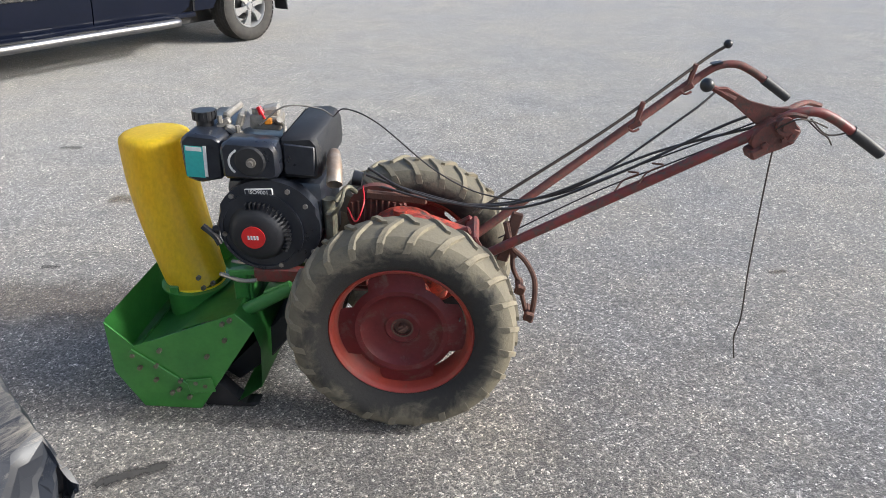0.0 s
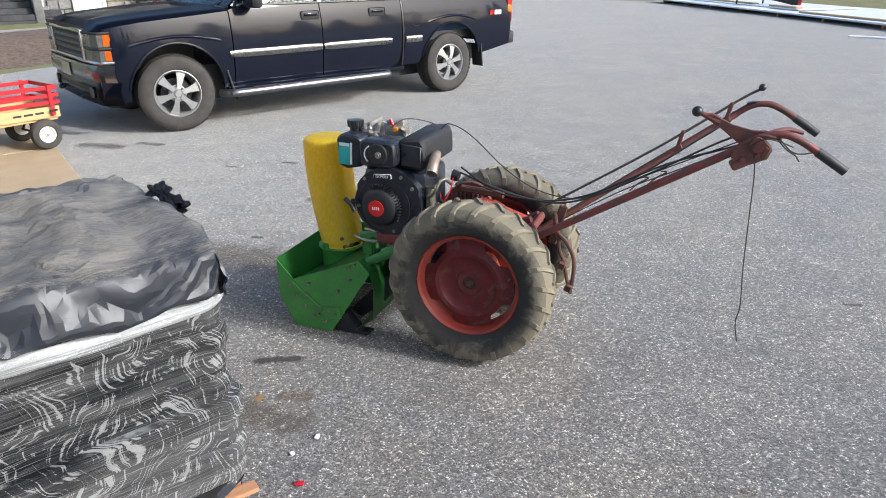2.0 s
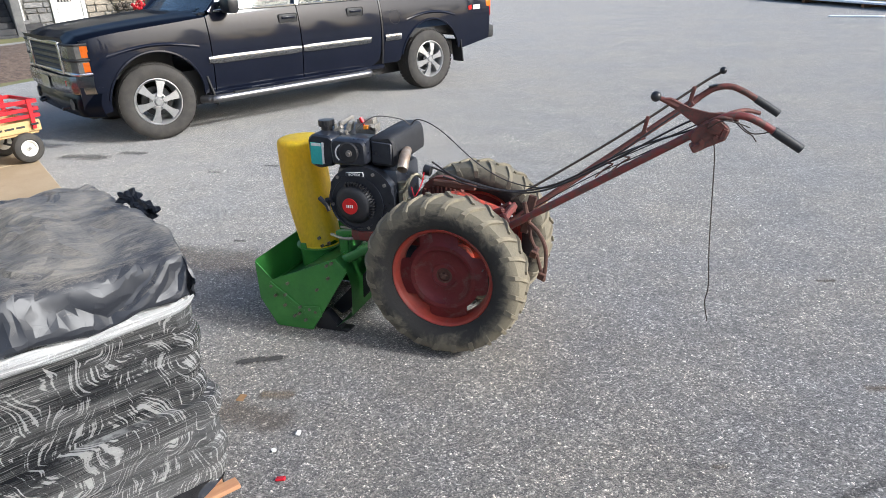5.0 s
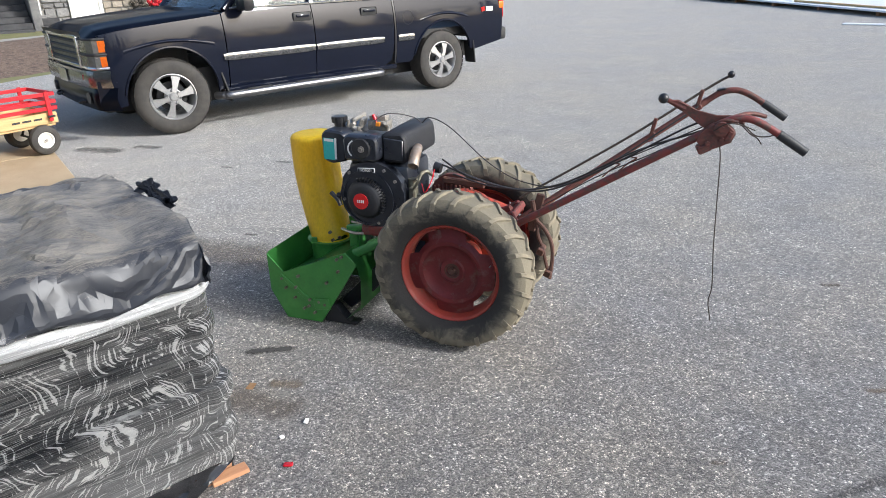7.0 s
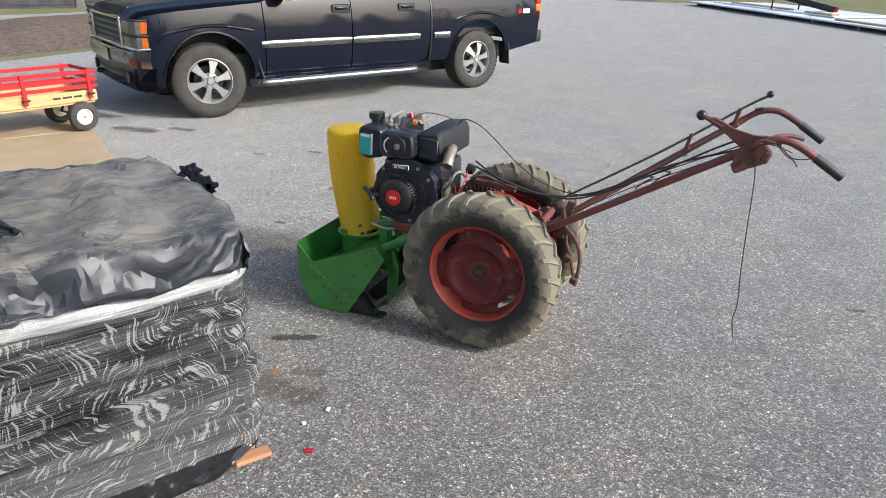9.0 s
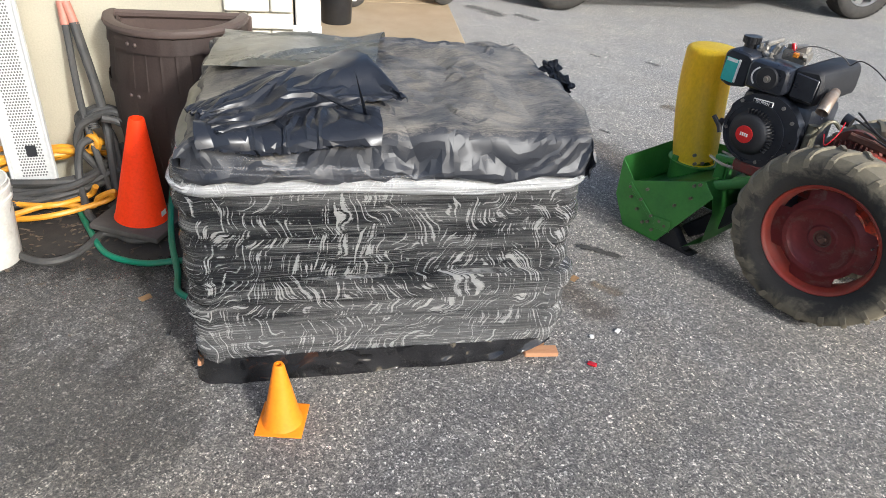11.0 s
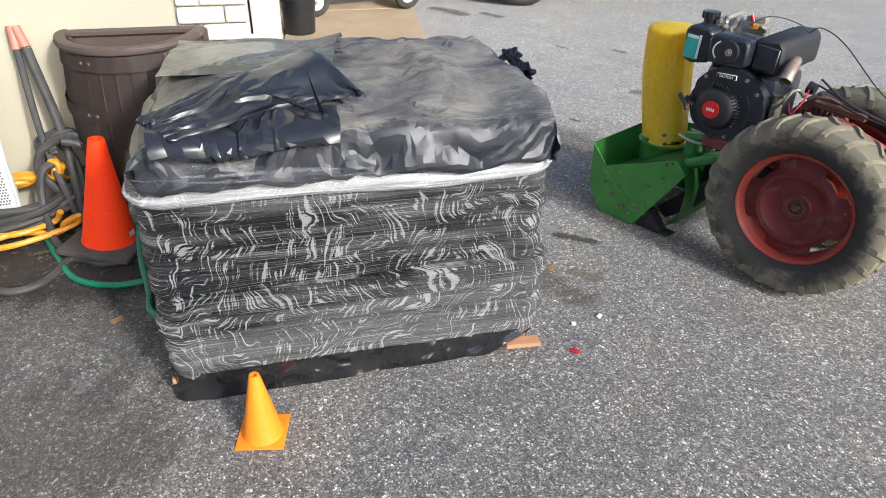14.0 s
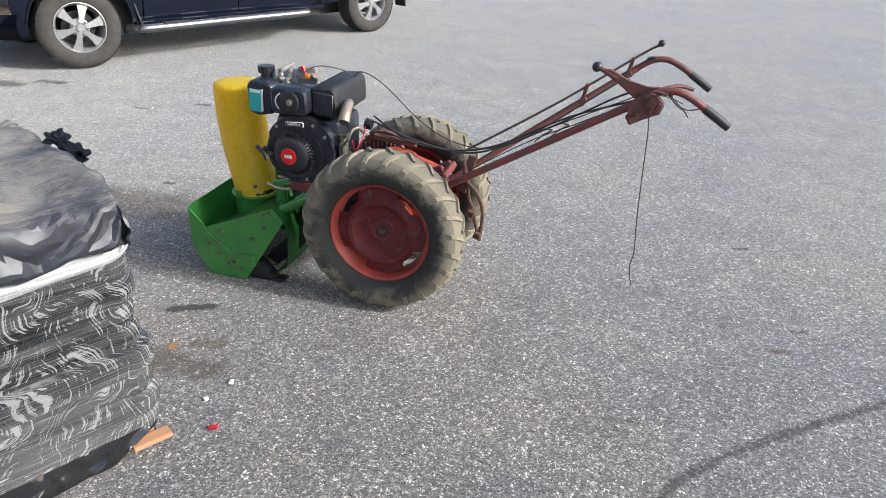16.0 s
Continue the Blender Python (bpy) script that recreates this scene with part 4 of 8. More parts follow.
def tractor():
    T = thing("walking_tractor", TR, "old two-wheel walking tractor with red handles and black engine", "tractor")
    farm_wheel(T, 0.0, 1)
    farm_wheel(T, 0.515, -1)
    # gearbox and axle housing
    bm = BM()
    cyl(bm, (0, 0.13, 0.36), (0, 0.39, 0.36), 0.075, seg=24)
    box(bm, (0.26, 0.17, 0.2), (0.0, 0.26, 0.44), bevel=0.03, seg=2)
    ball(bm, (-0.02, 0.26, 0.57), 0.085, 20, (1.25, 0.95, 0.75))
    box(bm, (0.2, 0.12, 0.06), (0.09, 0.25, 0.56), (0, 18, 0), bevel=0.015)
    part("gearbox", bm, M_orange, T, "bright orange-red gearbox casting with oily dirt")
    bm = BM()
    ball(bm, (0.02, 0.2, 0.60), 0.05, 16, (1.3, 1.0, 0.8))
    cyl(bm, (-0.03, 0.24, 0.62), (-0.03, 0.24, 0.64), 0.024, seg=12)
    cyl(bm, (0.07, 0.19, 0.60), (0.08, 0.18, 0.625), 0.014, seg=8)
    part("filler_cap", bm, M_orange, T)
    # belly frame under the engine
    bm = BM()
    box(bm, (0.36, 0.03, 0.05), (-0.30, 0.12, 0.455), bevel=0.006)
    box(bm, (0.36, 0.03, 0.05), (-0.30, 0.38, 0.455), bevel=0.006)
    box(bm, (0.05, 0.3, 0.04), (-0.17, 0.26, 0.45), bevel=0.006)
    box(bm, (0.2, 0.1, 0.12), (-0.12, 0.26, 0.40), bevel=0.02)
    part("chassis", bm, M_red, T, "dark red engine frame rails")
    # belt cover plate and pulleys behind the near tyre
    bm = BM()
    cyl(bm, (-0.12, 0.33, 0.58), (-0.12, 0.36, 0.58), 0.10, seg=28)
    cover = part("belt_cover", bm, M_rustred, T, "dark red belt cover")
    for k in range(9):
        part("rib", cyl(BM(), (-0.20 + 0.02 * k, 0.327, 0.50 + 0.03 * abs(k - 4) ** 0.5), (-0.20 + 0.02 * k, 0.327, 0.66 - 0.02 * abs(k - 4) ** 0.5), 0.006, seg=6), M_rustred, cover)
    part("shift_arm", box(BM(), (0.2, 0.02, 0.03), (-0.05, 0.30, 0.655), (0, 4, 0), bevel=0.006), M_rust, T)
    # ---- engine
    eng = new("engine")
    eng.parent = T
    eng.matrix_local = pose(-0.018, 0.034, -0.004)
    eng["label"] = "black single-cylinder diesel engine with dust and oil on it"
    bm = BM()
    box(bm, (0.30, 0.26, 0.27), (-0.385, 0.25, 0.625), bevel=0.03, seg=2)
    box(bm, (0.2, 0.2, 0.12), (-0.43, 0.24, 0.80), bevel=0.02, seg=2)
    part("crankcase", bm, M_engine, eng)
    # fan shroud: round below, shouldered above
    out = []
    for k in range(40):
        a = 2 * math.pi * k / 40
        x, z = 0.155 * math.cos(a), 0.15 * math.sin(a)
        if z > 0.03:
            x *= 1.04
            z = z * 1.0
        out.append((-0.395 + x, 0.628 + z))
    bm = prism(BM(), out, 0.05, Matrix.Translation((0, 0.125, 0)) @ XZ, bevel=0.01)
    shroud = part("fan_shroud", bm, M_engine, eng, "round black fan shroud")
    bm = BM()
    lathe(bm, [(0.0, 0.035), (0.035, 0.036), (0.062, 0.034), (0.078, 0.026), (0.088, 0.01), (0.094, 0.0), (0.10, -0.004)], 48, Matrix.Translation((-0.43, 0.078, 0.608)) @ Matrix.Rotation(radians(90), 4, "X"))
    starter = part("recoil_starter", bm, M_grid, eng)
    bm = BM()
    for k in range(44):
        a = 2 * math.pi * k / 44
        if -0.6 < math.atan2(math.sin(a), math.cos(a)) < 1.9:
            cx, cz = -0.43 + 0.093 * math.cos(a), 0.608 + 0.093 * math.sin(a)
            box(bm, (0.018, 0.03, 0.0035), (cx, 0.068, cz), (0, -math.degrees(a), 0))
    tagged(part("cooling_fins", bm, M_grid, starter), kind="stuff")
    bm = BM()
    lathe(bm, [(0.118, 0.0), (0.118, 0.008), (0.128, 0.008), (0.128, 0.0)], 48, Matrix.Translation((-0.42, 0.077, 0.612)) @ Matrix.Rotation(radians(90), 4, "X"))
    part("shroud_ring", bm, M_engine, starter)
    red = part("badge", cyl(BM(), (-0.437, 0.046, 0.606), (-0.437, 0.039, 0.606), 0.036, seg=32), M_label_red, starter, "round red badge with a worn white mark")
    bm = BM()
    for i, dx in enumerate((-0.014, -0.005, 0.004, 0.013)):
        box(bm, (0.0055, 0.002, 0.013), (-0.437 + dx, 0.0385, 0.606))
    part("badge_mark", bm, M_label_white, red)
    for x, z in ((-0.535, 0.60), (-0.50, 0.725), (-0.28, 0.70), (-0.265, 0.55), (-0.37, 0.50), (-0.33, 0.745)):
        part("bolt", cyl(BM(), (x, 0.082, z), (x, 0.068, z), 0.008, seg=6), M_steel, shroud)
    # lettering above the starter
    pl = part("plate", box(BM(), (0.085, 0.006, 0.022), (-0.415, 0.072, 0.742), (0, -3, 0), bevel=0.003), M_label_white, shroud, "small white plate lettered ISO9001")
    part("plate_field", box(BM(), (0.079, 0.004, 0.0165), (-0.415, 0.0695, 0.742), (0, -3, 0), bevel=0.001), M_engine, pl)
    t = text_mesh("ISO9001", 0.017, 0.0006)
    moved(t, Matrix.Translation((-0.415, 0.0668, 0.742)) @ pose(0, 0, 0, 90, 0, 0))
    part("lettering", t, M_label_white, pl, smooth=False)
    # pull handle
    bm = BM()
    tube(bm, [(-0.565, 0.075, 0.585), (-0.555, 0.06, 0.625)], 0.011, 10)
    tube(bm, [(-0.595, 0.06, 0.63), (-0.56, 0.055, 0.60), (-0.545, 0.05, 0.575)], 0.010, 8)
    box(bm, (0.05, 0.03, 0.04), (-0.535, 0.09, 0.62), (0, 20, 0), bevel=0.006)
    part("pull_handle", bm, M_black, eng)
    # fuel tank with its label
    bm = BM()
    prism(bm, [(-0.625, 0.775), (-0.585, 0.76), (-0.51, 0.775), (-0.505, 0.89), (-0.525, 0.905), (-0.605, 0.912), (-0.628, 0.89)], 0.30, Matrix.Translation((0, 0.37, 0)) @ XZ, bevel=0.008)
    moved(bm, Matrix.Translation((-0.016, 0.03, -0.008)))
    tank = part("fuel_tank", bm, M_engine, eng, "black fuel tank with a teal and white label")
    bm = box(BM(), (0.056, 0.003, 0.095), (-0.604, 0.097, 0.82), (0, 3, 0))
    lab = part("label", bm, M_label_teal, tank, "teal label with a white edge")
    part("label_edge", box(BM(), (0.009, 0.003, 0.095), (-0.572, 0.0965, 0.822), (0, 3, 0)), M_label_white, lab)
    part("label_band", box(BM(), (0.046, 0.003, 0.012), (-0.602, 0.0955, 0.86), (0, 3, 0)), M_label_white, lab)
    bm = BM()
    cyl(bm, (-0.600, 0.205, 0.893), (-0.600, 0.205, 0.918), 0.026, seg=20)
    cyl(bm, (-0.600, 0.205, 0.918), (-0.600, 0.205, 0.946), 0.034, seg=20)
    for k in range(14):
        a = 2 * math.pi * k / 14
        box(bm, (0.004, 0.006, 0.026), (-0.600 + 0.034 * math.cos(a), 0.205 + 0.034 * math.sin(a), 0.932), (0, 0, math.degrees(a)))
    part("filler_cap", bm, M_black, tank)
    # rocker housing with a dial
    bm = BM()
    prism(bm, [(-0.51, 0.785), (-0.36, 0.785), (-0.345, 0.80), (-0.345, 0.875), (-0.362, 0.895), (-0.495, 0.90), (-0.512, 0.88)], 0.09, Matrix.Translation((0, 0.145, 0)) @ XZ, bevel=0.01)
    cov = part("air_cover", bm, M_engine, eng, "black cover with a pale dial mark")
    bm = BM()
    lathe(bm, [(0.0, 0.006), (0.04, 0.006), (0.047, 0.0)], 36, Matrix.Translation((-0.425, 0.056, 0.842)) @ Matrix.Rotation(radians(90), 4, "X"))
    part("dial", bm, M_grid, cov)
    bm = BM()
    cyl(bm, (-0.42, 0.052, 0.84), (-0.42, 0.034, 0.84), 0.008, seg=8)
    cyl(bm, (-0.42, 0.05, 0.84), (-0.42, 0.044, 0.84), 0.014, seg=16)
    part("wing_nut", bm, M_steel, cov)
    bm = BM()
    for k in range(9):
        a = radians(130 + 11 * k)
        box(bm, (0.006, 0.002, 0.009), (-0.43 + 0.056 * math.cos(a), 0.0535, 0.838 + 0.044 * math.sin(a)), (0, -math.degrees(a), 0))
    part("dial_mark", bm, M_label_white, cov)
    # silencer box
    bm = BM()
    prism(bm, [(-0.335, 0.78), (-0.225, 0.775), (-0.215, 0.80), (-0.218, 0.885), (-0.24, 0.912), (-0.33, 0.905), (-0.34, 0.89)], 0.34, Matrix.Translation((0, 0.42, 0)) @ XZ, bevel=0.012)
    moved(bm, Matrix.Translation((-0.016, 0.03, -0.006)))
    sil = part("silencer", bm, M_grid, eng, "matt black silencer box with brown dust")
    bm = BM()
    prism(bm, [(-0.326, 0.795), (-0.236, 0.79), (-0.232, 0.88), (-0.322, 0.888)], 0.008, Matrix.Translation((0, 0.08, 0)) @ XZ, bevel=0.003)
    moved(bm, Matrix.Translation((-0.016, 0.03, -0.006)))
    part("silencer_face", bm, M_engine, sil)
    bm = BM()
    tube(bm, [(-0.196, 0.20, 0.83), (-0.186, 0.15, 0.822), (-0.178, 0.11, 0.803), (-0.174, 0.08, 0.778)], [0.019, 0.023, 0.023, 0.0235], 18, caps=False)
    tube(bm, [(-0.178, 0.105, 0.80), (-0.181, 0.125, 0.81)], 0.019, 18)
    moved(bm, Matrix.Translation((-0.012, -0.02, 0.0)))
    part("exhaust_pipe", bm, M_exhaust, eng, "heat-browned exhaust pipe stub")
    # metal bits on the head
    bm = BM()
    box(bm, (0.095, 0.08, 0.045), (-0.39, 0.2, 0.925), (0, 4, 6), bevel=0.008, seg=2)
    box(bm, (0.05, 0.06, 0.03), (-0.375, 0.2, 0.955), (0, -6, 10), bevel=0.006)
    cyl(bm, (-0.415, 0.18, 0.94), (-0.415, 0.18, 0.968), 0.015, seg=12)
    cyl(bm, (-0.35, 0.16, 0.93), (-0.335, 0.14, 0.945), 0.01, seg=8)
    # the bent bracket beside it
    for c, s, r in (((-0.51, 0.15, 0.925), (0.05, 0.03, 0.022), (0, -30, 10)), ((-0.478, 0.14, 0.905), (0.055, 0.03, 0.022), (0, 35, 0)), ((-0.495, 0.2, 0.952), (0.022, 0.1, 0.022), (8, 0, -10)), ((-0.465, 0.18, 0.935), (0.022, 0.07, 0.045), (0, 20, 12))):
        box(bm, s, c, r, bevel=0.006)
    for x, y, z in ((-0.515, 0.135, 0.94), (-0.46, 0.125, 0.915)):
        cyl(bm, (x, y, z - 0.01), (x, y, z + 0.012), 0.0075, seg=6)
    tube(bm, [(-0.34, 0.17, 0.925), (-0.325, 0.15, 0.92), (-0.32, 0.13, 0.905)], 0.006, 8)
    moved(bm, Matrix.Translation((-0.035, 0.06, -0.02)))
    part("cylinder_head", bm, M_cast, eng, "bare grey metal injector fittings")
    bm = BM()
    cyl(bm, (-0.372, 0.13, 0.93), (-0.384, 0.13, 0.958), 0.004, seg=8)
    cyl(bm, (-0.384, 0.13, 0.957), (-0.393, 0.13, 0.978), 0.009, 0.0075, seg=12)
    moved(bm, Matrix.Translation((-0.045, 0.09, -0.022)))
    part("lever_knob", bm, M_redknob, eng, "small red lever knob")
    part("fuel_tap", box(BM(), (0.022, 0.02, 0.018), (-0.405, 0.2, 0.918), (0, 0, 10), bevel=0.003), M_amberplastic, eng, "orange plastic cap")
    bm = BM()
    cyl(bm, (-0.225, 0.14, 0.60), (-0.225, 0.14, 0.70), 0.02, seg=12)
    tube(bm, [(-0.21, 0.10, 0.66), (-0.18, 0.09, 0.70), (-0.17, 0.12, 0.74)], 0.006, 8)
    tube(bm, [(-0.20, 0.12, 0.70), (-0.17, 0.16, 0.73), (-0.15, 0.2, 0.70)], 0.008, 8)
    box(bm, (0.03, 0.05, 0.1), (-0.215, 0.12, 0.62), bevel=0.006)
    part("fuel_pump", bm, M_bolt, eng, "dusty grey pump and fittings")
    # black cylinder by the exhaust
    part("air_filter", cyl(BM(), (-0.17, 0.27, 0.72), (-0.14, 0.27, 0.715), 0.026, 0.022, seg=20), M_black, eng)
    # ---- handles
    for y0, y1, dx, z0 in ((0.15, 0.03, 0.0, 0.445), (0.34, 0.595, -0.02, 0.40)):
        bm = BM()
        tube(bm, [(0.08, y0, z0), (0.95 + dx, y1, 1.0)], 0.0148, 12, smooth=False)
        part("handle_tube", bm, M_red if y1 < 0.1 else M_rustred, T, "faded red steel handle tube with rust")
        bm = BM()
        tube(bm, [(0.93 + dx, y1, 0.985), (1.0 + dx, y1, 1.035), (1.06 + dx, y1, 1.046), (1.11 + dx, y1, 1.03), (1.17 + dx, y1, 0.995), (1.245 + dx, y1, 0.945)], 0.0128, 12)
        bend = part("handle_bend", bm, M_red if y1 < 0.1 else M_rustred, T, "worn red bent handle end")
        bm = BM()
        tube(bm, [(1.165 + dx, y1, 0.998), (1.20 + dx, y1, 0.976), (1.255 + dx, y1, 0.94)], [0.0158, 0.0162, 0.0155], 14)
        part("grip", bm, M_grip, bend, "black rubber grip")
        if y1 < 0.1:
            bm = BM()
            tube(bm, [(0.985, y1 + 0.02, 1.022), (1.03, y1 + 0.06, 1.040), (1.08, y1 + 0.095, 1.045), (1.128, y1 + 0.118, 1.032)], [0.007, 0.0085, 0.008, 0.007], 8)
            part("brake_lever", bm, M_rustred, bend)
        else:
            part("slot", box(BM(), (0.035, 0.03, 0.006), (1.0 + dx, y1 - 0.002, 1.049), (0, -14, 0), bevel=0.002), M_black, bend)
    bm = BM()
    box(bm, (0.15, 0.02, 0.055), (0.16, 0.17, 0.53), (0, -30, 0), bevel=0.006)
    box(bm, (0.15, 0.02, 0.055), (0.14, 0.345, 0.52), (0, -30, 0), bevel=0.006)
    box(bm, (0.04, 0.2, 0.03), (0.2, 0.26, 0.555), (0, -30, 0), bevel=0.006)
    box(bm, (0.16, 0.02, 0.03), (0.12, 0.22, 0.555), (0, -22, 0), bevel=0.006)
    part("handle_bracket", bm, M_red, T, "red welded bracket between the handles")
    # control box on the near handle
    bm = BM()
    prism(bm, [(0.912, 0.985), (0.909, 0.963), (0.925, 0.945), (0.94, 0.93), (0.961, 0.938), (0.989, 0.95), (1.02, 0.966), (1.028, 1.005), (1.0, 1.03), (0.955, 1.025), (0.93, 1.005)], 0.04, Matrix.Translation((0, 0.05, 0)) @ XZ, bevel=0.003)
    cyl(bm, (0.945, 0.01, 0.96), (0.945, 0.0, 0.96), 0.009, seg=6)
    cyl(bm, (0.99, 0.01, 0.975), (0.99, 0.0, 0.975), 0.008, seg=6)
    box(bm, (0.05, 0.05, 0.03), (0.935, 0.03, 0.94), (0, -28, 8), bevel=0.006)
    box(bm, (0.03, 0.045, 0.05), (1.012, 0.03, 0.985), (0, 20, 0), bevel=0.008)
    cyl(bm, (0.985, -0.002, 1.012), (0.985, 0.06, 1.012), 0.024, seg=16)
    cyl(bm, (0.985, -0.006, 1.012), (0.985, 0.0, 1.012), 0.011, seg=6)
    part("control_box", bm, M_rustred, T, "rusty red lever bracket on the handle")
    for pts in ([(0.96, 0.0, 1.005), (1.0, -0.012, 1.035), (1.045, -0.004, 1.03), (1.09, 0.006, 1.012)], [(1.05, 0.02, 1.03), (1.09, 0.014, 0.995), (1.125, 0.02, 0.99), (1.17, 0.03, 1.0)], [(1.04, 0.03, 1.03), (1.075, 0.01, 1.0), (1.10, 0.012, 0.985), (1.115, 0.012, 0.965)]):
        part("loose_wire", tube(BM(), pts, 0.0022, 6, 6), M_wire, T)
    bm = BM()
    prism(bm, [(0.80, 1.096), (0.837, 1.070), (0.927, 1.003), (0.954, 0.996), (0.963, 1.02), (0.996, 1.036), (1.035, 1.032), (1.048, 1.016), (1.06, 1.026), (1.044, 1.045), (1.0, 1.052), (0.961, 1.045), (0.899, 1.060), (0.837, 1.098)], 0.014, Matrix.Translation((0, 0.06, 0)) @ XZ, bevel=0.004)
    tube(bm, [(0.955, 0.022, 1.0), (0.963, 0.02, 1.024), (0.995, 0.018, 1.04), (1.036, 0.018, 1.035)], 0.006, 8)
    tube(bm, [(0.785, 0.052, 1.101), (0.815, 0.054, 1.088), (0.86, 0.054, 1.066)], [0.007, 0.009, 0.012], 10)
    lev = part("clutch_lever", bm, M_rustred, T, "rusted lever arm")
    part("knob", ball(BM(), (0.785, 0.052, 1.101), 0.0185, 16), M_black, lev, "black ball knob")
    # far long rod with its knob and brackets
    bm = BM()
    tube(bm, [(0.20, 0.33, 0.595), (0.62, 0.46, 0.85), (0.93, 0.585, 1.055), (1.005, 0.61, 1.10)], 0.0055, 8)
    rod = part("control_rod", bm, M_wire, T, "long thin rusty control rod")
    bm = BM()
    ball(bm, (1.012, 0.612, 1.107), 0.015, 14)
    part("knob", bm, M_black, rod, "black ball knob")
    for x, y, z in ((0.73, 0.51, 0.895), (0.90, 0.585, 1.005)):
        bm = BM()
        box(bm, (0.016, 0.012, 0.09), (x, y - 0.012, z), (0, 12, 0), bevel=0.003)
        box(bm, (0.045, 0.014, 0.022), (x - 0.008, y - 0.012, z - 0.035), (0, -30, 0), bevel=0.003)
        tube(bm, [(x - 0.03, y - 0.025, z - 0.045), (x - 0.015, y - 0.03, z - 0.052), (x + 0.005, y - 0.025, z - 0.045)], 0.004, 6)
        part("rod_guide", bm, M_rustred, T)
    # cables
    cables = [
        ([(-0.13, 0.25, 0.77), (0.0, 0.2, 0.72), (0.2, 0.2, 0.675), (0.38, 0.17, 0.70), (0.62, 0.12, 0.835), (0.86, 0.08, 0.99), (0.95, 0.05, 1.04)], 0.004),
        ([(-0.14, 0.27, 0.74), (0.02, 0.24, 0.70), (0.22, 0.22, 0.67), (0.42, 0.2, 0.72), (0.70, 0.14, 0.885), (0.94, 0.05, 1.0)], 0.004),
        ([(-0.1, 0.3, 0.69), (0.1, 0.27, 0.655), (0.3, 0.25, 0.67), (0.52, 0.2, 0.76), (0.8, 0.25, 0.96), (0.9, 0.3, 1.03)], 0.0038),
        ([(-0.24, 0.3, 0.915), (-0.2, 0.3, 0.94), (-0.1, 0.29, 0.90), (0.08, 0.27, 0.76), (0.24, 0.26, 0.69), (0.42, 0.22, 0.705), (0.66, 0.12, 0.855), (0.93, 0.05, 1.01)], 0.0024),
        ([(0.28, 0.17, 0.585), (0.55, 0.11, 0.775), (0.74, 0.07, 0.885), (0.93, 0.035, 0.995)], 0.0022),
        ([(-0.42, 0.14, 0.93), (-0.36, 0.2, 0.97), (-0.28, 0.28, 0.945), (-0.24, 0.3, 0.915)], 0.0024),
    ]
    for pts, r in cables:
        part("cable", tube(BM(), pts, r, 6, 8), M_cable, T)
    bm = BM()
    for x, y, z in ((0.62, 0.085, 0.83), (0.68, 0.075, 0.86)):
        tube(bm, [(x - 0.03, y - 0.03, z - 0.03), (x - 0.005, y, z - 0.01), (x + 0.03, y - 0.02, z + 0.02), (x + 0.01, y + 0.015, z + 0.012)], 0.003, 6)
    part("wire_tie", bm, M_rust, T)
    part("red_wire", tube(BM(), [(-0.17, 0.1, 0.70), (-0.14, 0.06, 0.675), (-0.12, 0.09, 0.72), (-0.13, 0.15, 0.75)], 0.0025, 6, 6), M_redknob, T)
    # thin wire that trails to the ground
    part("hanging_wire", tube(BM(), [(0.985, 0.045, 0.955), (0.995, 0.066, 0.88), (1.002, 0.068, 0.72), (1.010, 0.066, 0.55), (1.022, 0.066, 0.40), (1.016, 0.066, 0.33), (1.032, 0.067, 0.25)], 0.0022, 6, 8), M_wire, T, "thin dark wire hanging from the handle")
    # hitch with its bent rods
    bm = BM()
    tube(bm, [(0.30, 0.15, 0.65), (0.315, 0.14, 0.59), (0.33, 0.13, 0.54)], 0.010, 8)
    box(bm, (0.035, 0.014, 0.17), (0.315, 0.16, 0.595), (0, 14, 0), bevel=0.004)
    part("stand_bracket", bm, M_rust, T)
    bm = BM()
    tube(bm, [(0.325, 0.13, 0.57), (0.365, 0.12, 0.535), (0.395, 0.11, 0.48), (0.40, 0.105, 0.41), (0.392, 0.10, 0.33)], 0.0085, 8)
    tube(bm, [(0.325, 0.14, 0.56), (0.33, 0.14, 0.50), (0.352, 0.135, 0.45), (0.365, 0.13, 0.40), (0.382, 0.12, 0.345)], 0.0075, 8)
    for x, z in ((0.352, 0.45), (0.385, 0.355)):
        cyl(bm, (x, 0.08, z), (x, 0.15, z), 0.013, seg=8)
        box(bm, (0.03, 0.02, 0.03), (x, 0.09, z), (0, 20, 0), bevel=0.004)
    part("stand", bm, M_rust, T, "rusty bent rod stand")
    # coupling between the blower and the tractor
    bm = BM()
    box(bm, (0.12, 0.03, 0.03), (-0.36, 0.14, 0.425), (0, -10, 0), bevel=0.005)
    tube(bm, [(-0.40, 0.2, 0.40), (-0.30, 0.2, 0.33), (-0.24, 0.2, 0.30)], 0.016, 10)
    tube(bm, [(-0.42, 0.3, 0.36), (-0.26, 0.3, 0.30)], 0.012, 8)
    box(bm, (0.08, 0.2, 0.07), (-0.25, 0.26, 0.31), (0, 15, 0), bevel=0.01)
    cyl(bm, (-0.29, 0.14, 0.28), (-0.29, 0.36, 0.28), 0.018, seg=10)
    part("coupling", bm, M_grid, T, "dirty steel coupling")
    return T


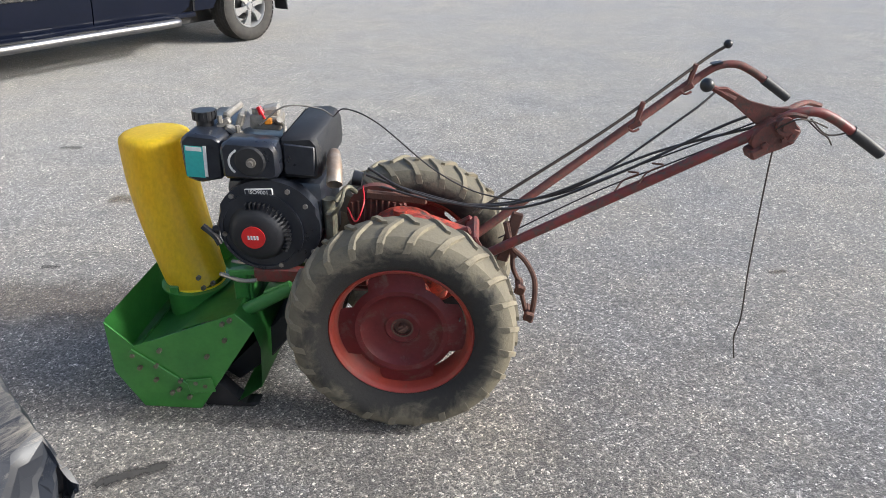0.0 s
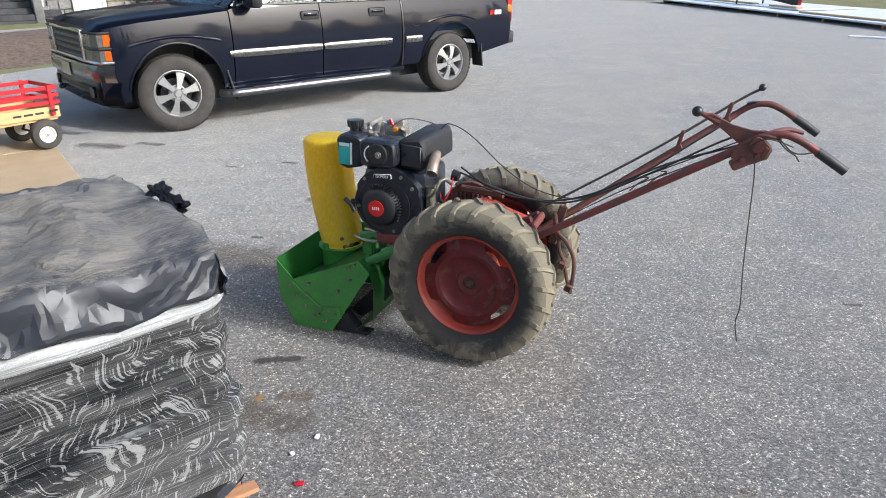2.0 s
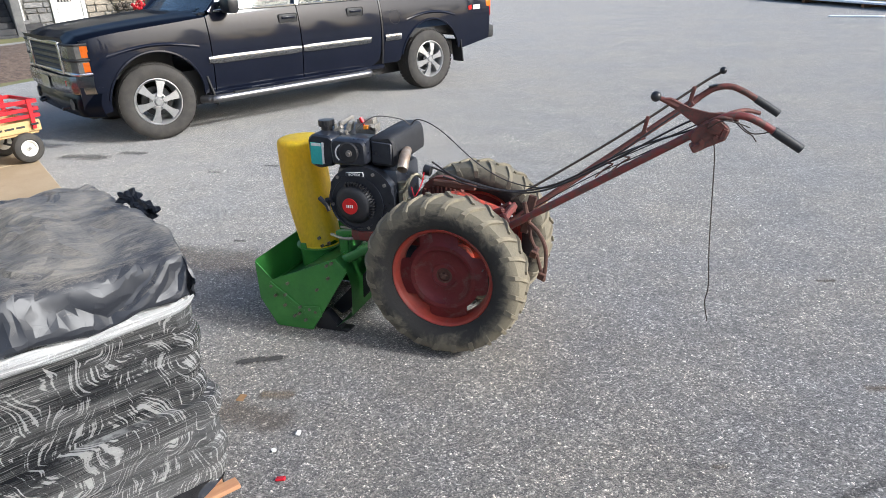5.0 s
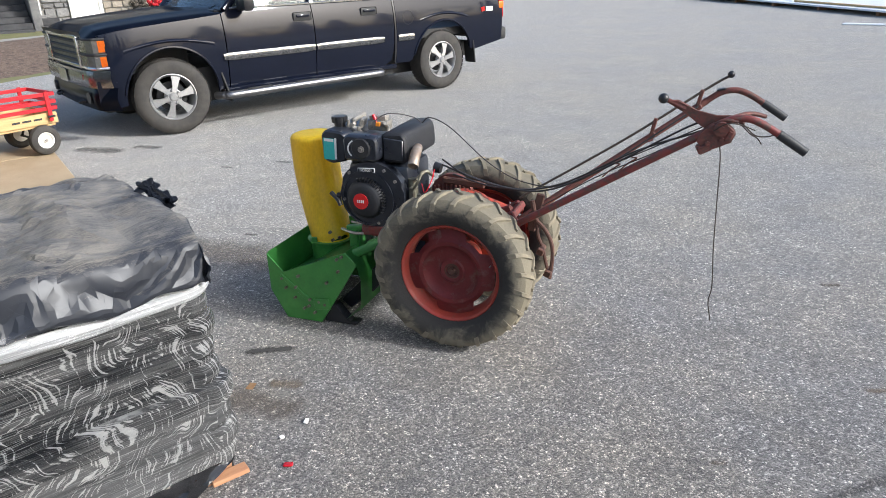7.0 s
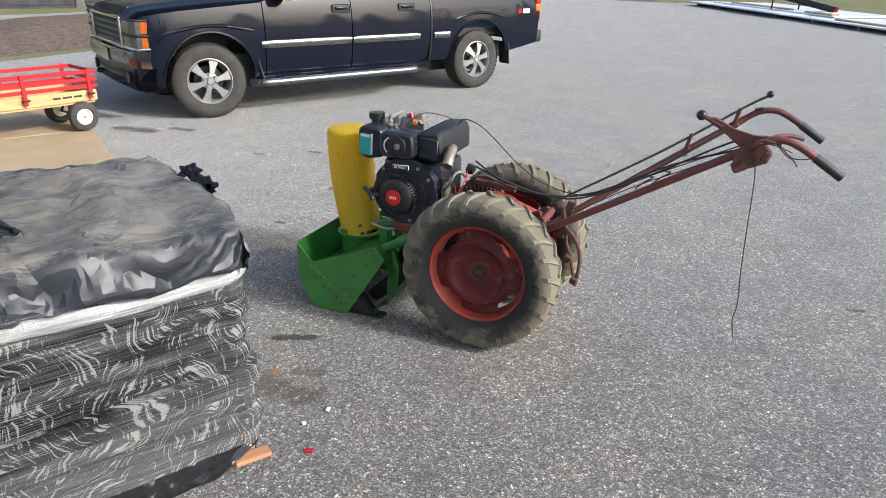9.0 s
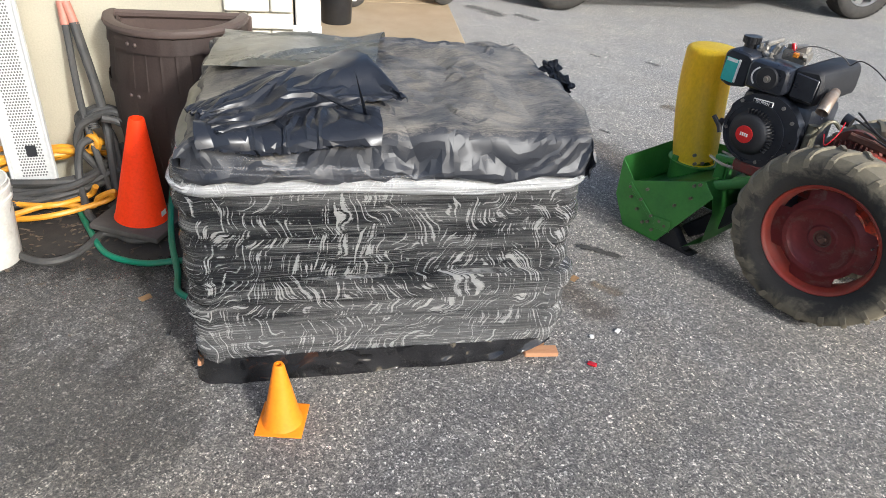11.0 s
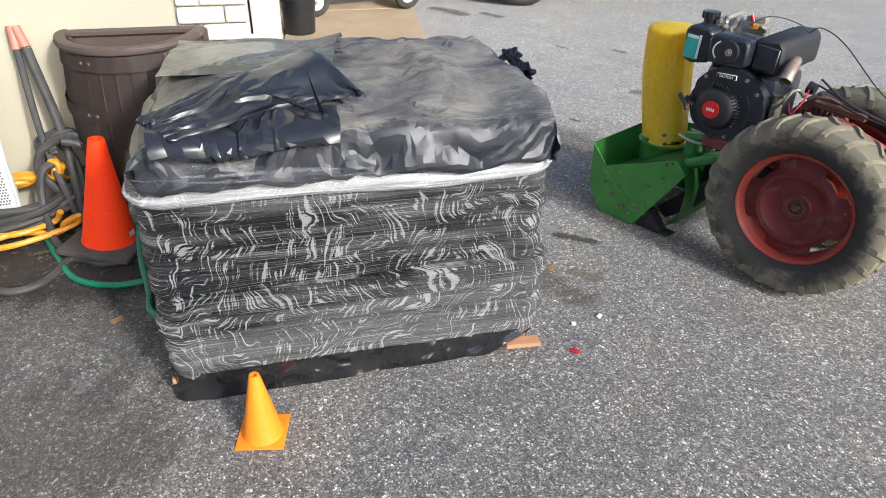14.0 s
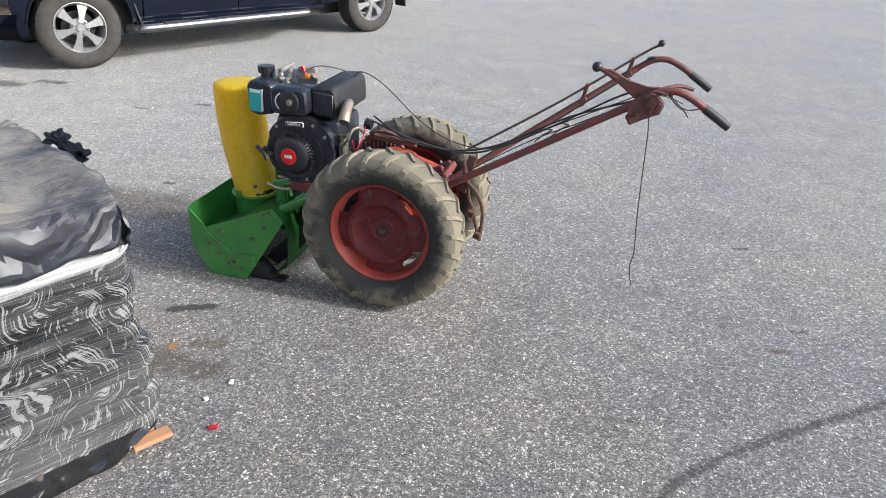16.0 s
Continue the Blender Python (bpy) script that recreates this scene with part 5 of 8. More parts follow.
def blower():
    B = thing("snow_blower", TR, "green snow blower with tall yellow chute, coupled to the tractor", "snow blower")
    side = [(-0.935, 0.33), (-0.935, 0.14), (-0.86, 0.004), (-0.67, 0.004), (-0.46, 0.325), (-0.515, 0.38), (-0.855, 0.24)]
    near = part("end_plate", prism(BM(), side, 0.006, Matrix.Translation((0, 0.0, 0)) @ XZ, bevel=0.0015), M_green, B, "green painted steel end plate with chipped bolts")
    far = part("end_plate", prism(BM(), side[:-1], 0.006, Matrix.Translation((0, 0.526, 0)) @ XZ, bevel=0.0015), M_green, B)
    # front wall, bent along its length
    w = [(-0.935, 0.335), (-0.935, 0.14), (-0.86, 0.006)]
    bm = BM()
    sheet(bm, lambda u, v: (np.interp(u, (0, 0.55, 1), [p[0] for p in w]) + 0.003, 0.0 + 0.52 * v, np.interp(u, (0, 0.55, 1), [p[1] for p in w])), 11, 8, 0.005)
    part("front_wall", bm, M_green, B)
    # rounded inner housing below the chute
    bm = BM()
    arc = [(-0.86, 0.235), (-0.80, 0.245), (-0.74, 0.275), (-0.68, 0.315), (-0.60, 0.345), (-0.52, 0.375), (-0.47, 0.33), (-0.45, 0.25), (-0.46, 0.1), (-0.55, 0.03)]
    k = np.linspace(0, 1, len(arc))
    sheet(bm, lambda u, v: (np.interp(u, k, [p[0] for p in arc]), 0.004 + 0.515 * v, np.interp(u, k, [p[1] for p in arc]) - 0.03 * math.sin(math.pi * v) * (1 - u) * 0.6), 27, 10, 0.005)
    part("inner_housing", bm, M_green, B, "green rolled steel inner housing")
    bm = BM()
    sheet(bm, lambda u, v: (-0.93 + 0.09 * u, 0.004 + 0.515 * v, 0.16 + 0.08 * u - 0.05 * math.sin(math.pi * u)), 8, 6, 0.005)
    part("trough", bm, M_green, B)
    part("collar", lathe(BM(), [(0.10, -0.10), (0.10, 0.0), (0.115, 0.0), (0.115, 0.006), (0.09, 0.006)], 36, Matrix.Translation((-0.745, 0.28, 0.325))), M_green, B)
    # seam strip with its bolts, and a hinge plate
    bm = BM()
    box(bm, (0.235, 0.006, 0.022), (-0.775, -0.010, 0.155), (0, 38, 0), bevel=0.002)
    strip = part("strip", bm, M_green, near, "chipped green strip with pale wear")
    part("hinge_plate", box(BM(), (0.085, 0.006, 0.055), (-0.655, -0.013, 0.105), (0, -8, 0), bevel=0.002), M_green, near)
    for x, z in ((-0.86, 0.212), (-0.845, 0.165), (-0.80, 0.12), (-0.755, 0.07), (-0.79, 0.175), (-0.72, 0.12), (-0.73, 0.085), (-0.67, 0.115), (-0.64, 0.105), (-0.62, 0.22), (-0.555, 0.285), (-0.555, 0.345), (-0.53, 0.36), (-0.70, 0.055), (-0.77, 0.235)):
        part("bolt", cyl(BM(), (x, -0.006, z), (x, -0.019, z), 0.0075, seg=6), M_bolt, near)
    # chute: a pipe that leans away from its foot, widens, straightens and is hooded at the top
    lean = Vector((-0.72, 0.69, 0)).normalized()
    def chute_at(u, v):
        # u up the chute, v round it
        top = max(0.0, (u - 0.86) / 0.14)
        z = 0.312 + 0.472 * min(u, 0.86) / 0.86 + 0.036 * math.sin(top * math.pi / 2)
        c = Vector((-0.738, 0.282, z)) + lean * 0.178 * math.sin(min(1.0, u / 0.8) * math.pi / 2)
        r = (0.092 + 0.022 * math.sin(min(1.0, u / 0.7) * math.pi / 2)) * math.sqrt(max(0.0004, 1 - top ** 3.2))
        a = 2 * math.pi * v
        tip = 0.05 * (1 - u)
        return c + Vector((r * math.cos(a), r * math.sin(a), tip * math.cos(a)))
    bm = BM()
    sheet(bm, chute_at, 52, 48, 0.0025)
    ch = part("chute", bm, M_yellow, B, "tall scuffed yellow sheet-metal chute with a hooded top")
    part("chute_ring", lathe(BM(), [(0.091, -0.02), (0.0945, -0.02), (0.0945, 0.012), (0.091, 0.012)], 36, Matrix.Translation((-0.742, 0.28, 0.325))), M_yellow, ch)
    for x, y, z in ((-0.785, 0.192, 0.345), (-0.69, 0.203, 0.345), (-0.70, 0.2, 0.385), (-0.665, 0.225, 0.352)):
        part("bolt", cyl(BM(), (x, y, z), (x, y - 0.012, z), 0.008, seg=6), M_bolt, ch)
    part("clip", box(BM(), (0.03, 0.012, 0.035), (-0.785, 0.184, 0.338), bevel=0.003), M_green, ch)
    # braces to the tractor, bracket, skid
    bm = BM()
    tube(bm, [(-0.60, 0.05, 0.30), (-0.36, 0.10, 0.42)], 0.022, 12, smooth=False)
    tube(bm, [(-0.60, 0.44, 0.30), (-0.36, 0.38, 0.42)], 0.022, 12, smooth=False)
    box(bm, (0.1, 0.32, 0.05), (-0.40, 0.25, 0.40), (0, -25, 0), bevel=0.006)
    part("brace", bm, M_green, B, "green welded brace")
    bm = BM()
    box(bm, (0.045, 0.03, 0.12), (-0.53, 0.13, 0.40), bevel=0.004)
    box(bm, (0.09, 0.03, 0.022), (-0.52, 0.13, 0.455), (0, -6, 0), bevel=0.004)
    box(bm, (0.012, 0.1, 0.10), (-0.50, 0.17, 0.40), bevel=0.003)
    part("bracket", bm, M_green, B)
    bm = BM()
    tube(bm, [(-0.60, 0.14, 0.435), (-0.52, 0.1, 0.437), (-0.47, 0.1, 0.44)], 0.007, 8)
    tube(bm, [(-0.58, 0.2, 0.45), (-0.48, 0.18, 0.45)], 0.006, 8)
    part("link_rod", bm, M_steel, B)
    bm = BM()
    prism(bm, [(-0.66, 0.006), (-0.50, 0.006), (-0.48, 0.022), (-0.505, 0.026), (-0.53, 0.016), (-0.56, 0.05), (-0.60, 0.1), (-0.66, 0.1)], 0.05, Matrix.Translation((0, 0.06, 0)) @ XZ, bevel=0.003)
    part("skid_shoe", bm, M_grid, B, "black steel skid shoe resting on the asphalt")
    bm = BM()
    prism(bm, [(-0.63, 0.07), (-0.50, 0.2), (-0.38, 0.33), (-0.30, 0.33), (-0.45, 0.14), (-0.58, 0.03)], 0.28, Matrix.Translation((0, 0.40, 0)) @ XZ, bevel=0.006)
    part("impeller_case", bm, M_grid, B, "dark dirty housing underside")
    return B


tractor()
blower()

# ---------------------------------------------------------------- the wrapped pallet
PAL = pose(-0.66, -0.23, 0, 0, 0, 71.3)       # x along the front, y to the back


def ring_points(lx, ly, r, n_side):
    """A rounded rectangle from (0,0) to (lx,ly) as (x, y, normal x, normal y, distance)."""
    out = []
    segs = [((r, 0), (lx - r, 0), (0, -1)), ((lx, r), (lx, ly - r), (1, 0)), ((lx - r, ly), (r, ly), (0, 1)), ((0, ly - r), (0, r), (-1, 0))]
    cents = [(lx - r, r), (lx - r, ly - r), (r, ly - r), (r, r)]
    angs = [-90, 0, 90, 180]
    s = 0.0
    for (a, b, nrm), c, a0 in zip(segs, cents, angs):
        ln = math.hypot(b[0] - a[0], b[1] - a[1])
        n = max(4, int(n_side * ln))
        for k in range(n):
            t = k / n
            out.append((a[0] + (b[0] - a[0]) * t, a[1] + (b[1] - a[1]) * t, nrm[0], nrm[1], s + ln * t))
        s += ln
        for k in range(6):
            an = radians(a0 + 90 * k / 6)
            out.append((c[0] + r * math.cos(an), c[1] + r * math.sin(an), math.cos(an), math.sin(an), s + r * radians(90 * k / 6)))
        s += r * math.pi / 2
    return out


def pallet_load():
    P = thing("wrapped_pallet", PAL, "pallet of black bags bound in clear stretch film, standing on asphalt", "pallet load")
    LX, LY = 1.235, 0.99
    # wooden pallet
    for k in range(6):
        part("deck_board", box(BM(), (0.1, 0.96, 0.018), (0.09 + k * 0.21, 0.49, 0.075), bevel=0.002), M_pallet, P)
    for y in (0.06, 0.49, 0.93):
        part("stringer", box(BM(), (1.13, 0.045, 0.066), (0.65, y, 0.033), bevel=0.002), M_pallet, P)
    part("corner_board", box(BM(), (0.12, 0.045, 0.017), (1.185, -0.010, 0.048), (0, 0, -4), bevel=0.002), M_pallet, P, "raw reddish pallet board end")
    # loose film round the foot
    ring = ring_points(LX - 0.03, LY, 0.05, 60)
    bm = BM()
    rows = []
    for j in range(7):
        t = j / 6
        row = []
        for x, y, nx, ny, s in ring:
            wv = 0.006 * noise.noise(Vector((s * 7, t * 2.5, 3.1))) + 0.004 * noise.noise(Vector((s * 19, t * 5, 9.0)))
            cut = 1.0 if y > 0.05 or x < 1.05 else max(0.0, 1 - (x - 1.05) / 0.12)
            off = 0.004 + wv + 0.012 * (1 - t) * (0.5 + noise.noise(Vector((s * 4, 0, 5)))) + 0.008 * math.sin(math.pi * t) * noise.noise(Vector((s * 3, 2, 5)))
            zlo = 0.004 + (1 - cut) * 0.07 + 0.012 * max(0.0, min(1.0, (x - 0.35) / 0.6)) * (y < 0.05)
            row.append(bm.verts.new((x + 0.01 + 0.032 * (1 - x / LX) + nx * off, y + ny * off, zlo + (0.105 - zlo) * t)))
        rows.append(row)
    for a, b in zip(rows, rows[1:]):
        for k in range(len(ring)):
            bm.faces.new((a[k], a[(k + 1) % len(ring)], b[(k + 1) % len(ring)], b[k]))
    part("foot_film", bm, M_foot, P, "loose black film round the foot of the load")
    # layers of bags
    layers = 9
    z0, z1 = 0.075, 0.768
    h = (z1 - z0) / layers
    rnd = random.Random(11)
    for i in range(layers):
        sh = (rnd.uniform(-0.012, 0.012), rnd.uniform(-0.012, 0.012))
        big = rnd.uniform(-0.008, 0.010)
        za, zb = z0 + i * h, z0 + (i + 1) * h + 0.008
        ring = ring_points(LX, LY, 0.085, 190)
        bm = BM()
        rows = []
        nz = 16
        for j in range(nz + 1):
            t = j / nz
            bulge = (4 * t * (1 - t)) ** 0.4
            row = []
            for x, y, nx, ny, s in ring:
                z = za + (zb - za) * t
                lump = 0.014 * noise.noise(Vector((s * 2.6, i * 3.7, 0.0))) + 0.006 * noise.noise(Vector((s * 9, z * 16, i)))
                q = noise.noise(Vector((s * 13 + z * 16, z * 34 - s * 9, 2.0)))
                w1 = 0.0035 * (1 - abs(q) * 2.2)
                q2 = noise.noise(Vector((s * 34, z * 20 + s * 7, 4.0)))
                w2 = 0.002 * (1 - abs(q2) * 2.0)
                corner = min(1.0, abs(nx * ny) * 3 + (0.5 if nx > 0.5 else 0.0))
                off = -0.006 + (0.0035 + 0.0195 * corner) * bulge + lump * (0.6 + 0.4 * corner) + big * 0.6 + (w1 + w2) * 0.5 * (0.3 + 0.7 * bulge)
                lean = 0.02 * noise.noise(Vector((s * 1.4, i * 0.9, 7.0)))
                x2 = x + 0.05 * (1 - x / LX)
                row.append(bm.verts.new((x2 + sh[0] + nx * (off + lean), y + sh[1] + ny * (off + lean), z + 0.012 * noise.noise(Vector((s * 3, i, 8.0))) * bulge)))
            rows.append(row)
        n = len(ring)
        for a, b in zip(rows, rows[1:]):
            for k in range(n):
                bm.faces.new((a[k], a[(k + 1) % n], b[(k + 1) % n], b[k]))
        bm.faces.new(rows[0][::-1])
        bm.faces.new(rows[-1])
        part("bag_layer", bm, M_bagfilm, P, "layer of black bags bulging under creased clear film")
    # bunched film at the top of the wrap and low down
    for zc, hh, x0, x1 in ((0.712, 0.05, 0.0, 1.0),):
        ring = ring_points(LX, LY, 0.085, 120)
        bm = BM()
        rows = []
        for j in range(9):
            t = j / 8
            row = []
            for x, y, nx, ny, s in ring:
                sag = 0.016 * noise.noise(Vector((s * 1.7, 0, 5.5)))
                off = 0.016 + 0.012 * math.sin(math.pi * t) + 0.014 * noise.noise(Vector((s * 2.6, 8 * 3.7, 0.0))) + 0.005 * noise.noise(Vector((s * 7, t * 6, 1.0)))
                x2 = x + 0.05 * (1 - x / LX)
                row.append(bm.verts.new((x2 + nx * off, y + ny * off, zc - hh / 2 + hh * t + sag)))
            rows.append(row)
        for a, b in zip(rows, rows[1:]):
            for k in range(len(ring)):
                bm.faces.new((a[k], a[(k + 1) % len(ring)], b[(k + 1) % len(ring)], b[k]))
        part("film_edge", bm, M_filmedge, P, "bunched milky edge of the stretch film with sun glare coloured in")
    # the pale end of the uppermost bag, bare above the film
    def bag_end(u, v):
        a = 2 * math.pi * v
        k = math.sqrt(max(0.0, 1 - (2 * u - 1) ** 4))
        y = 0.02 + 0.60 * u
        r = 1 + 0.14 * noise.noise(Vector((y * 7, v * 2, 1.0)))
        return (0.115 + 0.072 * k * r * math.cos(a), y, 0.795 + 0.05 * k * r * math.sin(a))
    part("bag_end", sheet(BM(), bag_end, 40, 16, 0.002), M_bag_pale, P, "cream plastic end of the topmost bag")
    return P


def settle(P, rest, solid, pins, rounds=150, inner=4, bend=0.12, gravity=4e-5):
    """Lets a slack plastic sheet (a grid of points) fall and crumple over a solid; pins are (mask, target)."""
    mask, goal = pins
    begin = P.copy()
    still = np.zeros_like(P)
    def pull(a, b, length, stiff):
        d = b - a
        n = np.sqrt((d * d).sum(-1, keepdims=True)) + 1e-9
        c = d * ((n - length) / n) * (0.5 * stiff)
        a += c
        b -= c
    dx, dy = (np.broadcast_to(d, P.shape[:2])[..., None] for d in rest)
    dg = np.sqrt(dx * dx + dy * dy)
    for r in range(rounds):
        last = P.copy()
        still *= 0.95
        P += still
        P[..., 2] -= gravity
        for _ in range(inner):
            for o in (0, 1):
                n = (P.shape[0] - o) // 2 * 2
                pull(P[o:o + n:2], P[o + 1:o + n:2], dx[o:o + n:2], 1.0)
                n = (P.shape[1] - o) // 2 * 2
                pull(P[:, o:o + n:2], P[:, o + 1:o + n:2], dy[:, o:o + n:2], 1.0)
                n = (P.shape[0] - o) // 2 * 2
                pull(P[o:o + n:2, :-1], P[o + 1:o + n:2, 1:], dg[o:o + n:2, :-1], 0.35)
                pull(P[o:o + n:2, 1:], P[o + 1:o + n:2, :-1], dg[o:o + n:2, :-1], 0.35)
            for o in range(4):
                n = (P.shape[0] - o) // 4 * 4
                pull(P[o:o + n:4], P[o + 2:o + n:4], 2 * dx[o:o + n:4], bend)
                n = (P.shape[1] - o) // 4 * 4
                pull(P[:, o:o + n:4], P[:, o + 2:o + n:4], 2 * dy[:, o:o + n:4], bend)
            held = solid(P)
            k = min(1.0, (r + 1) / (0.55 * rounds))
            P[mask] = begin[mask] * (1 - k) + goal[mask] * k
        still = np.clip(P - last, -0.006, 0.006)
        if held is not None:
            still[held] *= 0.25
    return P


def rounded_block(lo, hi, rad, lump=None):
    """Pushes points out of a block with rounded edges, lumpy on top."""
    c = (np.array(lo) + np.array(hi)) / 2
    h = (np.array(hi) - np.array(lo)) / 2 - rad
    def push(P):
        q0 = P - c
        if lump is not None:
            q0[..., 2] -= lump(P[..., 0], P[..., 1])
        sg = np.sign(q0)
        q = np.abs(q0) - h
        out = np.maximum(q, 0)
        n = np.sqrt((out * out).sum(-1))
        d = n + np.minimum(q.max(-1), 0) - rad
        inside = d < 0
        if not inside.any():
            return
        deep = n < 1e-6
        axis = np.eye(3)[q.argmax(-1)]
        g = np.where(deep[..., None], axis, out / (n[..., None] + 1e-9)) * sg
        P[inside] -= g[inside] * d[inside][:, None]
        return inside
    return push


def cloth_mesh(P, keep=0.07, thick=0.0015, cut=1.0):
    """The sheet's mesh, thinned to the facets that its creases bound, with a little thickness."""
    m, n = P.shape[:2]
    k = np.arange(m * n).reshape(m, n)
    quads = np.stack((k[:-1, :-1], k[1:, :-1], k[1:, 1:], k[:-1, 1:]), -1).reshape(-1, 4)
    # the corners beyond cut are tucked out of sight and left off
    ci = np.abs(np.linspace(-1, 1, m - 1))[:, None] > cut
    cj = np.abs(np.linspace(-1, 1, n - 1))[None, :] > cut
    quads = quads[~(ci & cj).reshape(-1)]
    me = bpy.data.meshes.new("cloth")
    me.from_pydata(P.reshape(-1, 3).tolist(), [], quads.tolist())
    ob = bpy.data.objects.new("cloth", me)
    scene.collection.objects.link(ob)
    mod = ob.modifiers.new("thin", "DECIMATE")
    mod.ratio = keep
    bpy.context.view_layer.update()
    out = bpy.data.meshes.new_from_object(ob.evaluated_get(bpy.context.evaluated_depsgraph_get()))
    bm = BM()
    bm.from_mesh(out)
    bpy.data.objects.remove(ob)
    bpy.data.meshes.remove(me)
    bpy.data.meshes.remove(out)
    bmesh.ops.delete(bm, geom=[v for v in bm.verts if not v.link_faces], context="VERTS")
    bmesh.ops.solidify(bm, geom=bm.faces[:], thickness=thick)
    return bm


def creased(P, layers, hem=False):
    """Stiff creases: straight-edged facets that meet in ridges, drawn out towards the hem of the sheet."""
    for axis in (0, 1):
        # twice as fine, so that the ridges stay crisp
        Q = np.moveaxis(P, axis, 0)
        R = np.empty((2 * len(Q) - 1,) + Q.shape[1:])
        R[::2] = Q
        R[1::2] = (Q[1:] + Q[:-1]) / 2
        R[3:-3:2] = (9 * (Q[1:-2] + Q[2:-1]) - Q[:-3] - Q[3:]) / 16
        P = np.moveaxis(R, 0, axis)
    n = np.zeros_like(P)
    n[1:-1, 1:-1] = np.cross(P[2:, 1:-1] - P[:-2, 1:-1], P[1:-1, 2:] - P[1:-1, :-2])
    n[0], n[-1], n[:, 0], n[:, -1] = n[1], n[-2], n[:, 1], n[:, -2]
    n /= np.linalg.norm(n, axis=-1, keepdims=True) + 1e-9
    # lie the sheet flat by its own lengths
    lu = np.cumsum(np.concatenate((np.zeros((1, P.shape[1])), np.linalg.norm(np.diff(P, axis=0), axis=-1))), 0)
    lv = np.cumsum(np.concatenate((np.zeros((P.shape[0], 1)), np.linalg.norm(np.diff(P, axis=1), axis=-1)), 1), 1)
    lu, lv = lu - lu.mean(0), lv - lv.mean(1, keepdims=True)
    off = np.zeros(P.shape[:2])
    for size, deep, seed in layers:
        rnd = np.random.RandomState(seed)
        au, av = np.abs(lu).max(), np.abs(lv).max()
        count = int(4 * au * av / (size * size)) + 4
        best = np.full(P.shape[:2], 9.0)
        for k in range(count):
            cu, cv = rnd.uniform(-au, au), rnd.uniform(-av, av)
            if hem and max(abs(cu) / au, abs(cv) / av) > 0.6:
                a = 0.0 if abs(cu) / au > abs(cv) / av else math.pi / 2
                a += rnd.normal(0, 0.3)
            else:
                a = rnd.uniform(0, math.pi)
            long = rnd.uniform(1.8, 4.5)
            du, dv = lu - cu, lv - cv
            p, q = du * math.cos(a) + dv * math.sin(a), -du * math.sin(a) + dv * math.cos(a)
            best = np.minimum(best, (np.abs(p) / long + np.abs(q)) / size + rnd.uniform(0, 0.35))
        off += deep * (np.minimum(best, 1.2) - 0.5)
    if hem:
        off *= np.clip((1.72 - np.abs(lu) / au - np.abs(lv) / av) / 0.15, 0, 1)
        off *= 1.15 - 0.6 * np.clip((np.maximum(np.abs(lu) / au, np.abs(lv) / av) - 0.35) / 0.4, 0, 1)
    return P + n * off[..., None]


def waves(x, y, seed, count, lo, hi):
    """A sum of sine waves in all directions, about -1 to 1."""
    rnd = random.Random(seed)
    t = 0
    for _ in range(count):
        a, f, p = rnd.uniform(0, math.pi), rnd.uniform(lo, hi), rnd.uniform(0, 6.28)
        t = t + np.sin((x * math.cos(a) + y * math.sin(a)) * f * 6.28 + p)
    return t / math.sqrt(count)


